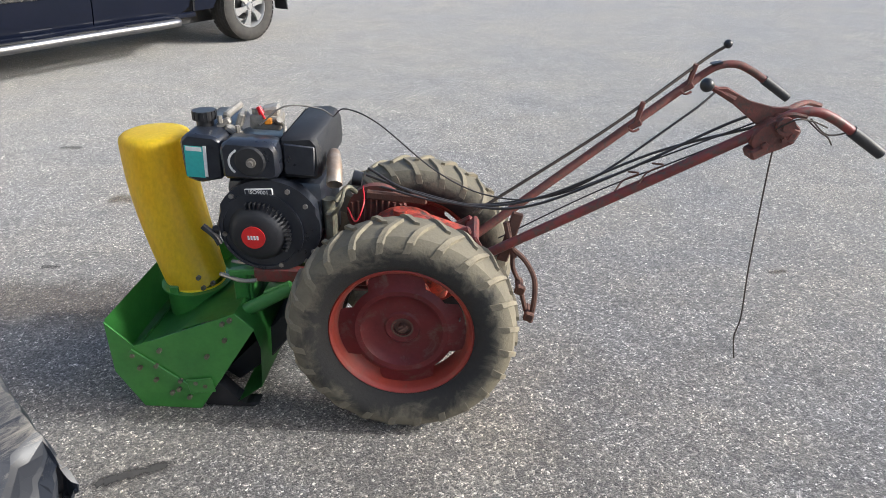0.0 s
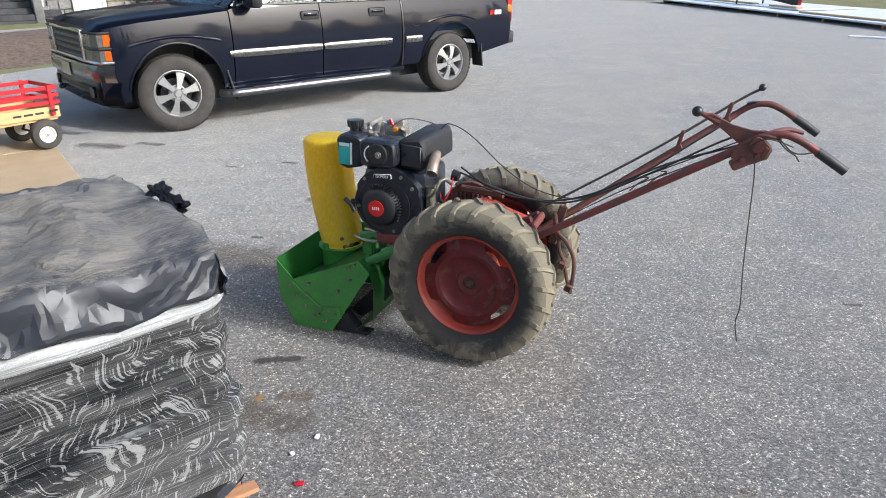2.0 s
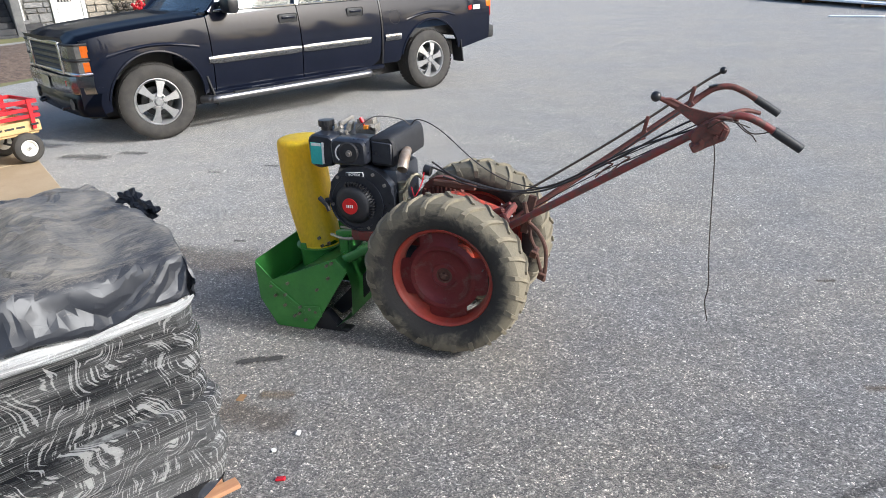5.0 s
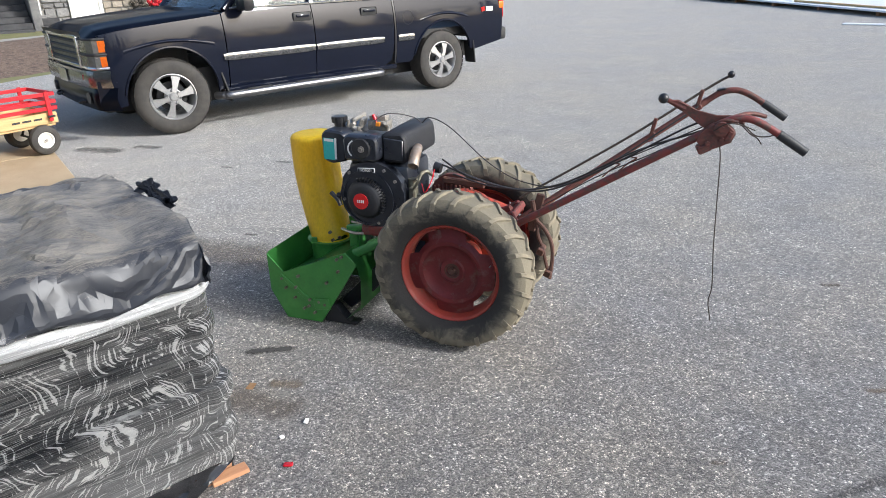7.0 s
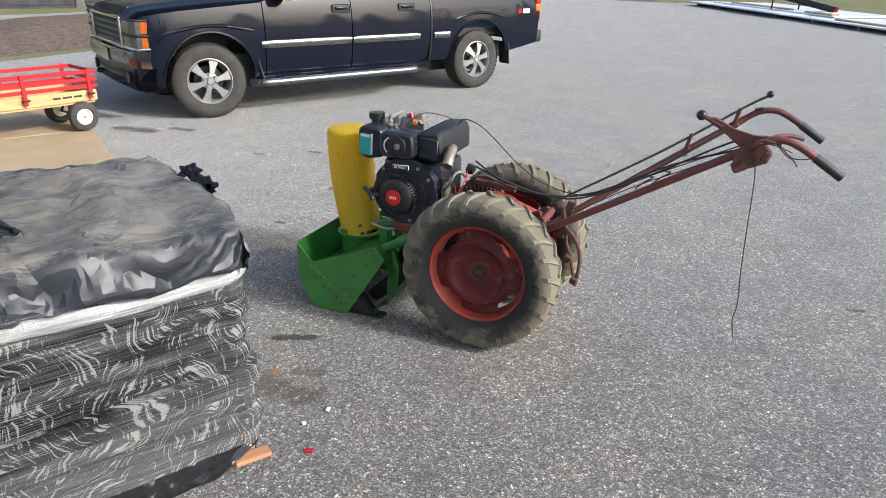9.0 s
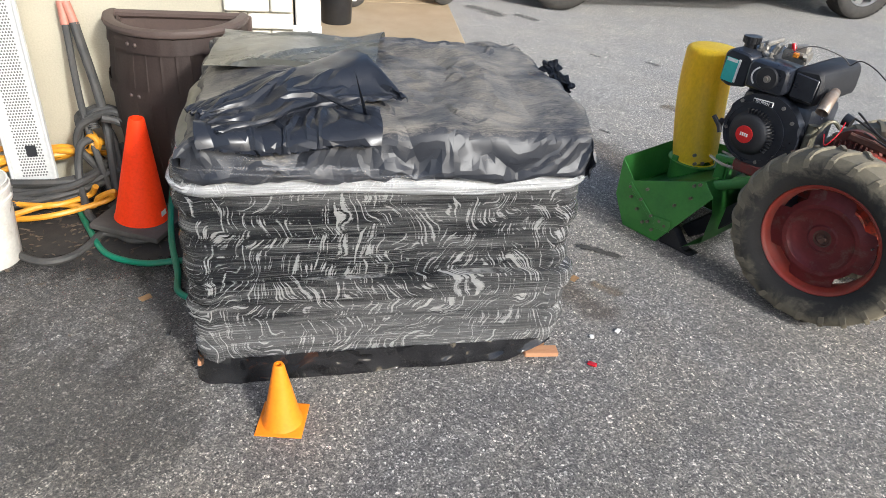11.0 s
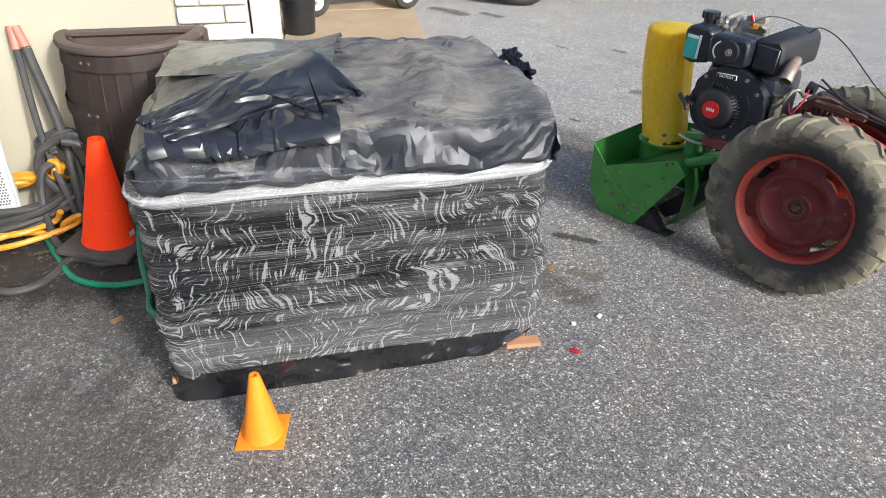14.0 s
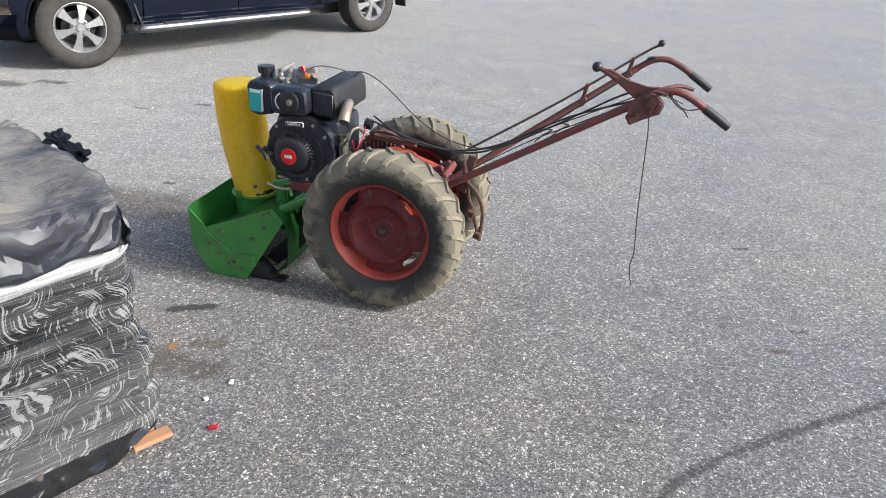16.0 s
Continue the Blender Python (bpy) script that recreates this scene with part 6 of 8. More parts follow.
def tarp():
    X0, X1, Y0, Y1 = 0.095, 1.262, -0.03, 0.985
    def lump(x, y):
        # two rows of bags below, sagging where they meet, and a ridge running in from the hem
        bag = 0.030 * np.exp(-((x - 0.95) / 0.30) ** 2 - ((y - 0.30) / 0.26) ** 2) + 0.022 * np.exp(-((x - 0.98) / 0.28) ** 2 - ((y - 0.74) / 0.18) ** 2)
        bag = bag + 0.022 * np.exp(-((x - 0.30) / 0.28) ** 2 - ((y - 0.45) / 0.4) ** 2)
        seam = np.exp(-((y - 0.30 - 0.33 * (x - 0.70)) / 0.022) ** 2) * (x > 0.6)
        return bag - 0.020 * seam - 0.03 * np.clip((y - 0.75) / 0.25, 0, 1) + 0.007 * waves(x, y, 4, 7, 1.5, 3.5)
    step = 0.0092
    over = 0.128
    lx, ly = (X1 - X0 + 2 * over), (Y1 - Y0 + 2 * over)
    nx, ny = int(lx / step), int(ly / step)
    u, v = np.meshgrid(np.linspace(0, 1, nx), np.linspace(0, 1, ny), indexing="ij")
    x = X0 - over + lx * u
    y = Y0 - over + ly * v
    # the slack gathers into a few long folds before the sheet comes down
    z = 0.93 + 0.014 * waves(x, y * 0.7, 8, 9, 1.2, 4.0) + 0.004 * waves(x, y, 9, 12, 6.0, 14.0)
    P = np.stack((x, y, z), -1)
    # crumpled plastic: longer here and there, and fuller along the hem
    ex, ey = np.abs(2 * u - 1), np.abs(2 * v - 1)
    full = 0.032 * waves(x, y, 61, 14, 2.5, 7.0)
    rest = (lx / (nx - 1) * (1.016 + full + 0.015 * ey ** 6), ly / (ny - 1) * (1.016 + 0.032 * waves(x, y, 62, 14, 2.5, 7.0) + 0.015 * ex ** 6))
    rnd = random.Random(23)
    mask = np.zeros((nx, ny), bool)
    goal = P.copy()
    def pin(i, j, px, py, pz):
        mask[i, j] = True
        goal[i, j] = (px, py, pz)
    i = 0
    while i < nx:
        px = min(X1, max(X0, X0 - over + lx * i / (nx - 1)))
        pin(i, 0, px, Y0 - 0.004, 0.742 + rnd.uniform(-0.012, 0.010))
        pin(i, ny - 1, px, Y1 + 0.004, 0.748 + rnd.uniform(-0.01, 0.01))
        i += rnd.choice((2, 3, 4, 6, 8))
    j = 0
    while j < ny:
        py = min(Y1, max(Y0, Y0 - over + ly * j / (ny - 1)))
        pin(0, j, X0 - 0.004, py, 0.76 + rnd.uniform(-0.01, 0.01))
        pin(nx - 1, j, X1 - 0.02 + rnd.uniform(-0.01, 0.01), py, 0.735 + rnd.uniform(-0.015, 0.01))
        j += rnd.choice((2, 3, 4, 6, 8))
    P = settle(P, rest, rounded_block((X0, Y0, 0.55), (X1, Y1, 0.872), 0.05, lump), (mask, goal), rounds=150, bend=0.16, gravity=2.5e-5)
    # the film below holds the hem and the corners close
    for k, far, way in ((0, X1 - 0.014 - 0.035 * np.clip((Y0 + 0.20 - P[..., 1]) / 0.20, 0, 1.1), 1), (0, X0 - 0.02, -1), (1, Y1 + 0.03, 1), (1, Y0 - 0.045, -1), (2, 0.735, -1), (2, 0.955, 1)):
        d = (P[..., k] - far) * way
        P[..., k] -= way * (np.maximum(d, 0) - 0.2 * np.clip(d, 0, 0.06))
    P = creased(P, ((0.17, 0.032, 5), (0.075, 0.009, 6), (0.03, 0.002, 7)), True)
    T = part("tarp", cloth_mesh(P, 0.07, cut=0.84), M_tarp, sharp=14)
    T.matrix_world = PAL
    tagged(T, "dusty black plastic sheet draped in folds over the pallet load", "tarp")
    # the turned-back flap: a slack fold lying in a long wedge that rises to one end
    A, B = Vector((0.16, -0.02, 0.86)), Vector((0.66, 0.27, 0.90))
    d = (B - A).normalized()
    s = Vector((0, 0, 1)).cross(d).normalized()
    nu, nv = 64, 58
    u, v = np.meshgrid(np.linspace(0, 1, nu), np.linspace(0, 1, nv), indexing="ij")
    base = np.array(A)[None, None] + u[..., None] * np.array(B - A)[None, None]
    wide = (0.16 + 0.20 * u)[..., None]
    P = base + (v - 0.30)[..., None] * wide * 1.25 * np.array(s)[None, None]
    P[..., 2] = 1.02 + 0.02 * waves(u, v, 31, 8, 1.0, 3.0)
    def wedge(Q):
        rel = Q - np.array(A)
        l = (rel * np.array(d)).sum(-1) / (B - A).length
        w = (rel * np.array(s)).sum(-1)
        half = 0.05 + 0.085 * np.clip(l, 0, 1)
        mid = 0.045 + 0.05 * np.clip(l, 0, 1)
        rise_ = np.clip(1 - (np.abs(w - mid) / half) ** 4, 0, 1) * np.clip(l * 1.6 + 0.25, 0, 1) * np.clip((1.0 - l) / 0.05, 0, 1)
        low = 0.884 + (0.028 + 0.062 * np.clip(l, 0, 1)) * rise_ + lump(Q[..., 0], Q[..., 1])
        np.maximum(Q[..., 2], low, out=Q[..., 2])
    mask = np.zeros((nu, nv), bool)
    goal = P.copy()
    rnd = random.Random(6)
    for i in range(0, nu, 2):
        for j, sh in ((0, 0.012), (nv - 1, -0.012)):
            if rnd.random() < 0.75:
                mask[i, j] = True
                q = P[i, j] + np.array(s) * (sh * 3 + rnd.uniform(-0.012, 0.012))
                goal[i, j] = (q[0], q[1], 0.888 + lump(q[0], q[1]))
    for j in range(0, nv, 3):
        for i, sh in ((0, 0.0), (nu - 1, -0.03)):
            mask[i, j] = True
            q = P[i, j] + np.array(d) * sh
            goal[i, j] = (q[0], q[1], 0.888 + lump(q[0], q[1]) + (0.05 * math.sin(math.pi * j / nv) if i else 0.0))
    rest = ((B - A).length / (nu - 1) * (1.02 + 0.02 * waves(u, v, 71, 8, 1.0, 3.0)), 0.32 * 1.25 / (nv - 1) * (1.0 + 0.02 * waves(u, v, 72, 8, 1.0, 3.0)))
    P = settle(P, rest, wedge, (mask, goal), rounds=110, bend=0.3)
    P = creased(P, ((0.13, 0.010, 15),))
    part("folded_flap", cloth_mesh(P), M_tarp_clean, T, "shiny folded-back flap of the black sheet", sharp=20)
    # loose slack crumpled in front of the flap
    nu, nv = 60, 30
    u, v = np.meshgrid(np.linspace(0, 1, nu), np.linspace(0, 1, nv), indexing="ij")
    P = np.stack((0.12 + 0.50 * u, -0.055 + (0.10 + 0.10 * u) * v * (1 - 0.75 * u ** 4), 0.915 + 0.012 * waves(u * 2, v, 41, 8, 1.5, 4.0)), -1)
    mask = np.zeros((nu, nv), bool)
    goal = P.copy()
    for i in range(0, nu, 3):
        for j, (yy, zz) in ((0, (0.035, 0.835)), (nv - 1, (-0.02, 0.885))):
            if i % 2 == 0 or j:
                mask[i, j] = True
                q = P[i, j]
                goal[i, j] = (q[0] * 0.9 + 0.035, q[1] + yy * 0.5 + rnd.uniform(-0.01, 0.01), zz + float(lump(q[0], q[1])))
    P = settle(P, (0.50 / (nu - 1) * 1.03, 0.15 / (nv - 1) * 1.08), rounded_block((X0 - 0.02, Y0 - 0.04, 0.55), (X1, Y1, 0.898), 0.05, lump), (mask, goal), rounds=90)
    P[..., 2] = np.clip(P[..., 2], 0.82, 0.935)
    P = creased(P, ((0.07, 0.016, 25),))
    P[..., 2] = np.clip(P[..., 2], 0.82, 0.945)
    part("crumpled_fold", cloth_mesh(P), M_tarp_clean, T, "glossy crumpled black fold below the flap", sharp=20)
    # a second layer folded back at the far side, its edge straight and lifted a little
    nu, nv = 64, 58
    u, v = np.meshgrid(np.linspace(0, 1, nu), np.linspace(0, 1, nv), indexing="ij")
    x = (0.105 + 0.52 * u) * (1 - v) + (0.125 + 0.60 * u) * v
    y = (0.40 + 0.06 * u) * (1 - v) + (0.93 - 0.03 * u) * v
    P = np.stack((x, y, 0.94 + 0.010 * waves(x, y, 51, 9, 1.5, 5.0)), -1)
    mask = np.zeros((nu, nv), bool)
    goal = P.copy()
    for i in range(nu):
        for j in (0, nv - 1):
            mask[i, j] = True
            q = P[i, j]
            goal[i, j] = (q[0] * 0.985 + 0.005, q[1] + (0.006 if j == 0 else -0.012), (0.915 - 0.012 * i / nu if j == 0 else 0.885 + float(lump(q[0], q[1]))))
    P = settle(P, (0.56 / (nu - 1) * (0.995 + 0.015 * waves(x, y, 81, 9, 2.0, 6.0)), 0.51 / (nv - 1) * (1.0 + 0.015 * waves(x, y, 82, 9, 2.0, 6.0))), rounded_block((X0 - 0.02, Y0, 0.55), (X1, Y1, 0.900), 0.05, lump), (mask, goal), rounds=90)
    P = creased(P, ((0.14, 0.008, 35), (0.06, 0.003, 36)))
    part("folded_sheet", cloth_mesh(P), M_tarp_dull, T, "dull olive-grey folded layer of the sheet", sharp=20)
    # gathered corner: a twisted neck of pleats ending in a frayed mouth
    def crumple(u, v):
        a = 2 * math.pi * u
        pleat = 1 + 0.30 * math.sin(a * 5 + 3 * v) * (1 - 0.5 * v) + 0.18 * math.sin(a * 11 - 5 * v)
        r = (0.020 - 0.012 * v + 0.020 * math.exp(-((v - 0.86) / 0.11) ** 2)) * pleat * (1.0 if v < 0.94 else max(0.05, (1 - v) / 0.06))
        c = 0.010 * noise.noise(Vector((math.cos(a) * 2, math.sin(a) * 2, v * 7)))
        return (1.296 - 0.03 * v + r * 1.2 * math.cos(a) + c, 0.43 + 0.13 * v + c, 0.845 + 0.048 * v + r * 0.8 * math.sin(a) + c)
    part("knot", sheet(BM(), crumple, 88, 26, 0.0012), M_tarp_clean, T, "crumpled gathered corner of the sheet")


def veil(load):
    """Thin film drawn up slantwise over the corner of the black sheet."""
    def drawn(u, v):
        # along the end, round the corner, then along the front
        k = u * 1.15
        r = 0.09
        if k < 0.35:
            x, y = 0.045, 0.38 - (k / 0.35) * 0.335
        elif k < 0.47:
            a = (k - 0.35) / 0.12 * math.pi / 2
            x, y = 0.045 + r * (1 - math.cos(a)), 0.045 - r * math.sin(a)
        else:
            x, y = 0.045 + r + (k - 0.47) / 0.68 * 0.62, -0.045 - 0.03 * math.sin(min(1.0, (k - 0.47) / 0.3) * math.pi / 2)
        top = 0.86 - 0.10 * max(0.0, (u - 0.25) / 0.75)
        z = 0.725 + (top - 0.725) * v
        q = 0.004 * noise.noise(Vector((u * 9, v * 3, 2.0)))
        return (x + q + 0.025 * v ** 3 * (k < 0.4), y + q + 0.02 * v ** 3 * (k > 0.4), z)
    part("film_veil", sheet(BM(), drawn, 90, 14), M_veil, load, "thin clear film stretched over the corner of the black sheet")


load = pallet_load()
tarp()
veil(load)
# ---------------------------------------------------------------- the pickup truck
TRUCK = pose(-5.645, 4.754, 0, 0, 0, -108.76)    # x forward from the front axle, y to its left


def skin_y(z, x=-2.0):
    """Half width of the body at a height, drawn in towards the ends."""
    y = float(np.interp(z, [0.3, 0.42, 0.55, 0.72, 0.74, 0.9, 1.05, 1.16, 1.22, 1.3], [0.90, 0.925, 0.95, 0.968, 0.972, 0.975, 0.96, 0.935, 0.915, 0.9]))
    if x > 0.35:
        y -= 0.10 * ((x - 0.35) / 0.55) ** 2
    if x < -4.4:
        y -= 0.02 * (-4.4 - x) / 0.4
    return y


def side_panel(outline, side=1, thick=0.03, bevel=0.006):
    """A body panel from its side outline (x, z), curved to the body's section."""
    bm = BM()
    vs = [bm.verts.new((x, 0, z)) for x, z in outline]
    bm.faces.new(vs)
    for z in np.arange(0.35, 1.36, 0.075):
        bmesh.ops.bisect_plane(bm, geom=bm.verts[:] + bm.edges[:] + bm.faces[:], plane_co=(0, 0, z), plane_no=(0, 0, 1))
    lo, hi = min(p[0] for p in outline), max(p[0] for p in outline)
    for x in np.arange(lo + 0.12, hi, 0.16):
        bmesh.ops.bisect_plane(bm, geom=bm.verts[:] + bm.edges[:] + bm.faces[:], plane_co=(x, 0, 0), plane_no=(1, 0, 0))
    for v in bm.verts:
        v.co.y = side * skin_y(v.co.z, v.co.x)
    bmesh.ops.recalc_face_normals(bm, faces=bm.faces)
    ext = bmesh.ops.extrude_face_region(bm, geom=bm.faces[:])
    for v in [g for g in ext["geom"] if isinstance(g, bmesh.types.BMVert)]:
        v.co.y -= side * thick
    return bm


def arch(cx, cz, r, a0, a1, n=14):
    return [(cx + r * math.cos(radians(a0 + (a1 - a0) * k / n)), cz + r * math.sin(radians(a0 + (a1 - a0) * k / n))) for k in range(n + 1)]


def car_wheel(parent, x, y, side, steer=0.0):
    w = new("wheel")
    w.parent = parent
    w.matrix_local = pose(x, y, 0.386, 0, 0, steer) @ pose(0, 0, 0, -90 * side, 0, 0)
    prof = [(0.230, 0.10), (0.242, 0.118), (0.272, 0.128), (0.315, 0.130), (0.352, 0.122), (0.372, 0.105), (0.381, 0.07), (0.384, 0.0)]
    prof = prof + [(r, -z) for r, z in prof[-2::-1]]
    tyre = part("tyre", lathe(BM(), prof, 64), M_cartyre, w, "black all-terrain tyre with dusty sidewall")
    bm = BM()
    for row in range(5):
        z = -0.1 + 0.05 * row
        for k in range(44):
            a = 2 * math.pi * (k + 0.5 * (row % 2)) / 44
            rr = 0.384 if abs(z) < 0.06 else 0.377
            box(bm, (0.004, 0.04, 0.036), (rr * math.cos(a), rr * math.sin(a), z), (0, 0, math.degrees(a)))
    tagged(part("tread", bm, M_cartyre, tyre), kind="stuff")
    part("rim", lathe(BM(), [(0.232, 0.112), (0.236, 0.118), (0.228, 0.12), (0.216, 0.105), (0.204, 0.06), (0.19, 0.0), (0.19, -0.09), (0.222, -0.11)], 56), M_alloy, w, "silver alloy rim")
    part("brake", cyl(BM(), (0, 0, 0.0), (0, 0, 0.03), 0.15, seg=32), M_trim, w)
    for k in range(6):
        a = 2 * math.pi * k / 6 + 0.26
        bm = BM()
        prism(bm, [(0.045, -0.030), (0.10, -0.024), (0.15, -0.027), (0.208, -0.052), (0.216, 0.0), (0.208, 0.052), (0.15, 0.027), (0.10, 0.024), (0.045, 0.030)], 0.028, bevel=0.005)
        for v in bm.verts:
            v.co.z += 0.075 + 0.03 * max(0, 1 - abs(v.co.x - 0.11) / 0.11)
        moved(bm, Matrix.Rotation(a, 4, "Z"))
        part("spoke", bm, M_alloy, w)
    part("hub_cap", lathe(BM(), [(0.0, 0.128), (0.03, 0.127), (0.036, 0.12), (0.045, 0.108), (0.085, 0.098), (0.09, 0.08)], 32), M_alloy, w)
    for k in range(6):
        a = 2 * math.pi * (k + 0.5) / 6 + 0.26
        part("lug_nut", cyl(BM(), (0.066 * math.cos(a), 0.066 * math.sin(a), 0.1), (0.066 * math.cos(a), 0.066 * math.sin(a), 0.122), 0.0115, seg=6), M_chrome, w)
    return w


def pickup():
    T = thing("pickup_truck", TRUCK, "black crew-cab pickup truck with chrome trim and side steps", "truck")
    FA = arch(0, 0.40, 0.485, -2, 182)[::-1]        # rear to front over the axle: from -x to +x
    RA = arch(-3.645, 0.40, 0.50, 0, 180)
    for s in (1, -1):
        fender = [(-0.50, 0.40)] + FA + [(0.50, 0.56), (0.70, 0.56), (0.70, 0.735), (0.66, 0.75), (0.66, 1.0), (0.74, 1.04), (0.3, 1.09), (-0.30, 1.135), (-0.60, 1.16), (-0.60, 0.72), (-0.60, 0.40)]
        part("fender", side_panel(fender, s), M_paint, T)
        fd = [(-0.612, 0.40), (-1.682, 0.40), (-1.682, 1.20), (-0.70, 1.20), (-0.612, 1.165)]
        d = part("front_door", side_panel(fd, s), M_paint, T)
        rd = [(-1.694, 0.40), (-2.66, 0.40), (-2.78, 0.47), (-2.815, 0.60), (-2.825, 1.21), (-1.694, 1.20)]
        e = part("rear_door", side_panel(rd, s), M_paint, T)
        bed = [(-2.862, 0.42), (-3.10, 0.42)] + [(x, z) for x, z in RA if z > 0.41] + [(-4.20, 0.47), (-4.74, 0.56), (-4.76, 1.30), (-2.862, 1.30)]
        bd = part("bed_side", side_panel(bed, s), M_paint, T)
        rear_cab = [(-2.834, 0.42), (-2.856, 0.42), (-2.856, 1.3), (-2.834, 1.3)]
        part("gap_strip", side_panel(rear_cab, s, thick=0.02), M_black, T)
        # sill, mouldings, handles
        bm = BM()
        box(bm, (2.35, 0.06, 0.06), (-1.70, s * 0.90, 0.385), bevel=0.015)
        part("sill", bm, M_paint, T)
        for x0, x1, own in ((-0.56, -1.675, d), (-1.70, -2.66, e), (-2.88, -3.13, bd)):
            bm = BM()
            n = 10
            prof = [(0.0, -0.034), (0.014, -0.03), (0.022, -0.008), (0.024, 0.006), (0.018, 0.026), (0.0, 0.034)]
            def mold(u, v, x0=x0, x1=x1):
                x = x0 + (x1 - x0) * u
                tap = 1.0 if own is not d and own is not e else min(1.0, 0.8 + 6 * min(u, 1 - u))
                k = v * (len(prof) - 1)
                i = min(int(k), len(prof) - 2)
                f = k - i
                dy = prof[i][0] * (1 - f) + prof[i + 1][0] * f
                dz = (prof[i][1] * (1 - f) + prof[i + 1][1] * f) * 1.35
                return (x, s * (0.966 + dy * tap), 0.735 + dz * tap)
            sheet(bm, mold, n, 10, 0.004)
            part("moulding", bm, M_chrome, own, "chrome side moulding")
        for x, own in ((-1.55, d), (-2.46, e)):
            bm = BM()
            box(bm, (0.23, 0.02, 0.10), (x, s * 0.957, 1.075), bevel=0.02, seg=2)
            h = part("handle", bm, M_trim, own, "black door handle in a dark recess")
            part("handle_bar", box(BM(), (0.16, 0.022, 0.028), (x, s * 0.974, 1.085), bevel=0.008, seg=2), M_paint, h)
        # step bar
        bm = BM()
        tube(bm, [(-0.46, s * 0.86, 0.33), (-0.53, s * 0.97, 0.335), (-0.66, s * 1.02, 0.34), (-1.6, s * 1.025, 0.345), (-2.45, s * 1.02, 0.345), (-2.58, s * 0.98, 0.345), (-2.64, s * 0.87, 0.34)], 0.041, 14)
        st = part("side_step", bm, M_step_tube, T, "chrome tube side step")
        for x in (-0.9, -1.5, -2.1):
            part("step_pad", box(BM(), (0.3, 0.05, 0.012), (x, s * 1.025, 0.385), bevel=0.004), M_trim, st)
        # mud flaps, fender lips
        part("mud_flap", box(BM(), (0.02, 0.2, 0.32), (-0.555, s * 0.86, 0.42), (0, 14, 0), bevel=0.004), M_trim, T)
        part("mud_flap", box(BM(), (0.02, 0.2, 0.30), (-4.20, s * 0.86, 0.44), (0, 6, 0), bevel=0.004), M_trim, T)
        for cx, r, a0, a1 in ((0, 0.487, 8, 172), (-3.645, 0.502, 12, 170)):
            pts = [(x, s * (skin_y(z, x) + 0.004), z) for x, z in arch(cx, 0.40, r, a0, a1, 20)]
            part("fender_lip", tube(BM(), pts, 0.013, 6, 2), M_paint, T)
        # raised flare over each arch
        for cx, half, z in ((-0.02, 0.46, 0.945), (-3.66, 0.42, 0.985)):
            bm = BM()
            def flare(u, v, cx=cx, half=half, z=z):
                t = (u - 0.5) * 2
                zz = z - 0.07 * t * t + 0.035 * (v - 0.5)
                return (cx + half * t, s * (skin_y(zz, cx + half * t) + 0.018 * math.sin(math.pi * v) * math.cos(t * 1.5)), zz)
            sheet(bm, flare, 16, 6)
            part("flare", bm, M_paint, T)
        # tail lamp
        bm = BM()
        box(bm, (0.09, 0.05, 0.40), (-4.735, s * 0.925, 1.06), bevel=0.012, seg=2)
        tl = part("tail_lamp", bm, M_tail, T, "red tail lamp with an amber middle")
        part("amber_lens", box(BM(), (0.096, 0.052, 0.10), (-4.735, s * 0.9265, 1.03), bevel=0.012, seg=2), M_amber, tl)
        # fuel door and badge bars
        if s > 0:
            part("fuel_door", tube(BM(), [(-3.05 + 0.085 * math.cos(q), skin_y(0.97 + 0.085 * math.sin(q), -3.05) + 0.0005, 0.97 + 0.085 * math.sin(q)) for q in np.linspace(0, 2 * math.pi, 25)], 0.0022, 6, smooth=False), M_trim, bd)
            b1 = part("badge", box(BM(), (0.07, 0.006, 0.06), (-4.36, 0.972, 0.99), (0, 10, 0), bevel=0.002), M_tail, bd, "red and white badge")
            part("badge_bar", box(BM(), (0.13, 0.006, 0.06), (-4.48, 0.971, 0.99), bevel=0.002), M_label_white, b1)
        # head lamps, wrapping the corner
        hl = new("head_lamp")
        hl.parent = T
        hl["label"] = "stacked clear head lamp with amber corner lens"
        for z0, z1 in ((0.885, 1.005), (0.755, 0.855)):
            bm = BM()
            def lens(u, v, z0=z0, z1=z1, off=0.0):
                a = u
                x = 0.905 - 0.25 * max(0, (a - 0.42) / 0.58) ** 1.3 - 0.015 * a
                y = 0.60 + 0.30 * min(1, a / 0.62) ** 0.9 + 0.035 * max(0, (a - 0.5) / 0.5)
                return (x, s * y, z0 + (z1 - z0) * v)
            sheet(bm, lens, 16, 4, 0.012)
            part("lens", bm, M_lamp_in, hl, "clear fluted lamp lens over a bright reflector")
            bm = BM()
            u0 = 0.8
            sheet(bm, lambda u, v: (lens(u0 + 0.2 * u, v)[0] + 0.006, lens(u0 + 0.2 * u, v)[1] + s * 0.006, lens(0, 0.06 + 0.88 * v)[2]), 10, 4, 0.008)
            part("amber_lens", bm, M_amber, hl)
        for z in (1.012, 0.87, 0.742):
            pts = [(0.91 - 0.25 * max(0, (a - 0.42) / 0.58) ** 1.3 - 0.015 * a, s * (0.60 + 0.305 * min(1, a / 0.62) ** 0.9 + 0.035 * max(0, (a - 0.5) / 0.5)), z) for a in np.linspace(0, 1, 9)]
            part("lamp_trim", tube(BM(), pts, 0.012 if z > 0.8 else 0.016, 8, 2), M_chrome if z < 0.8 else M_trim, hl)
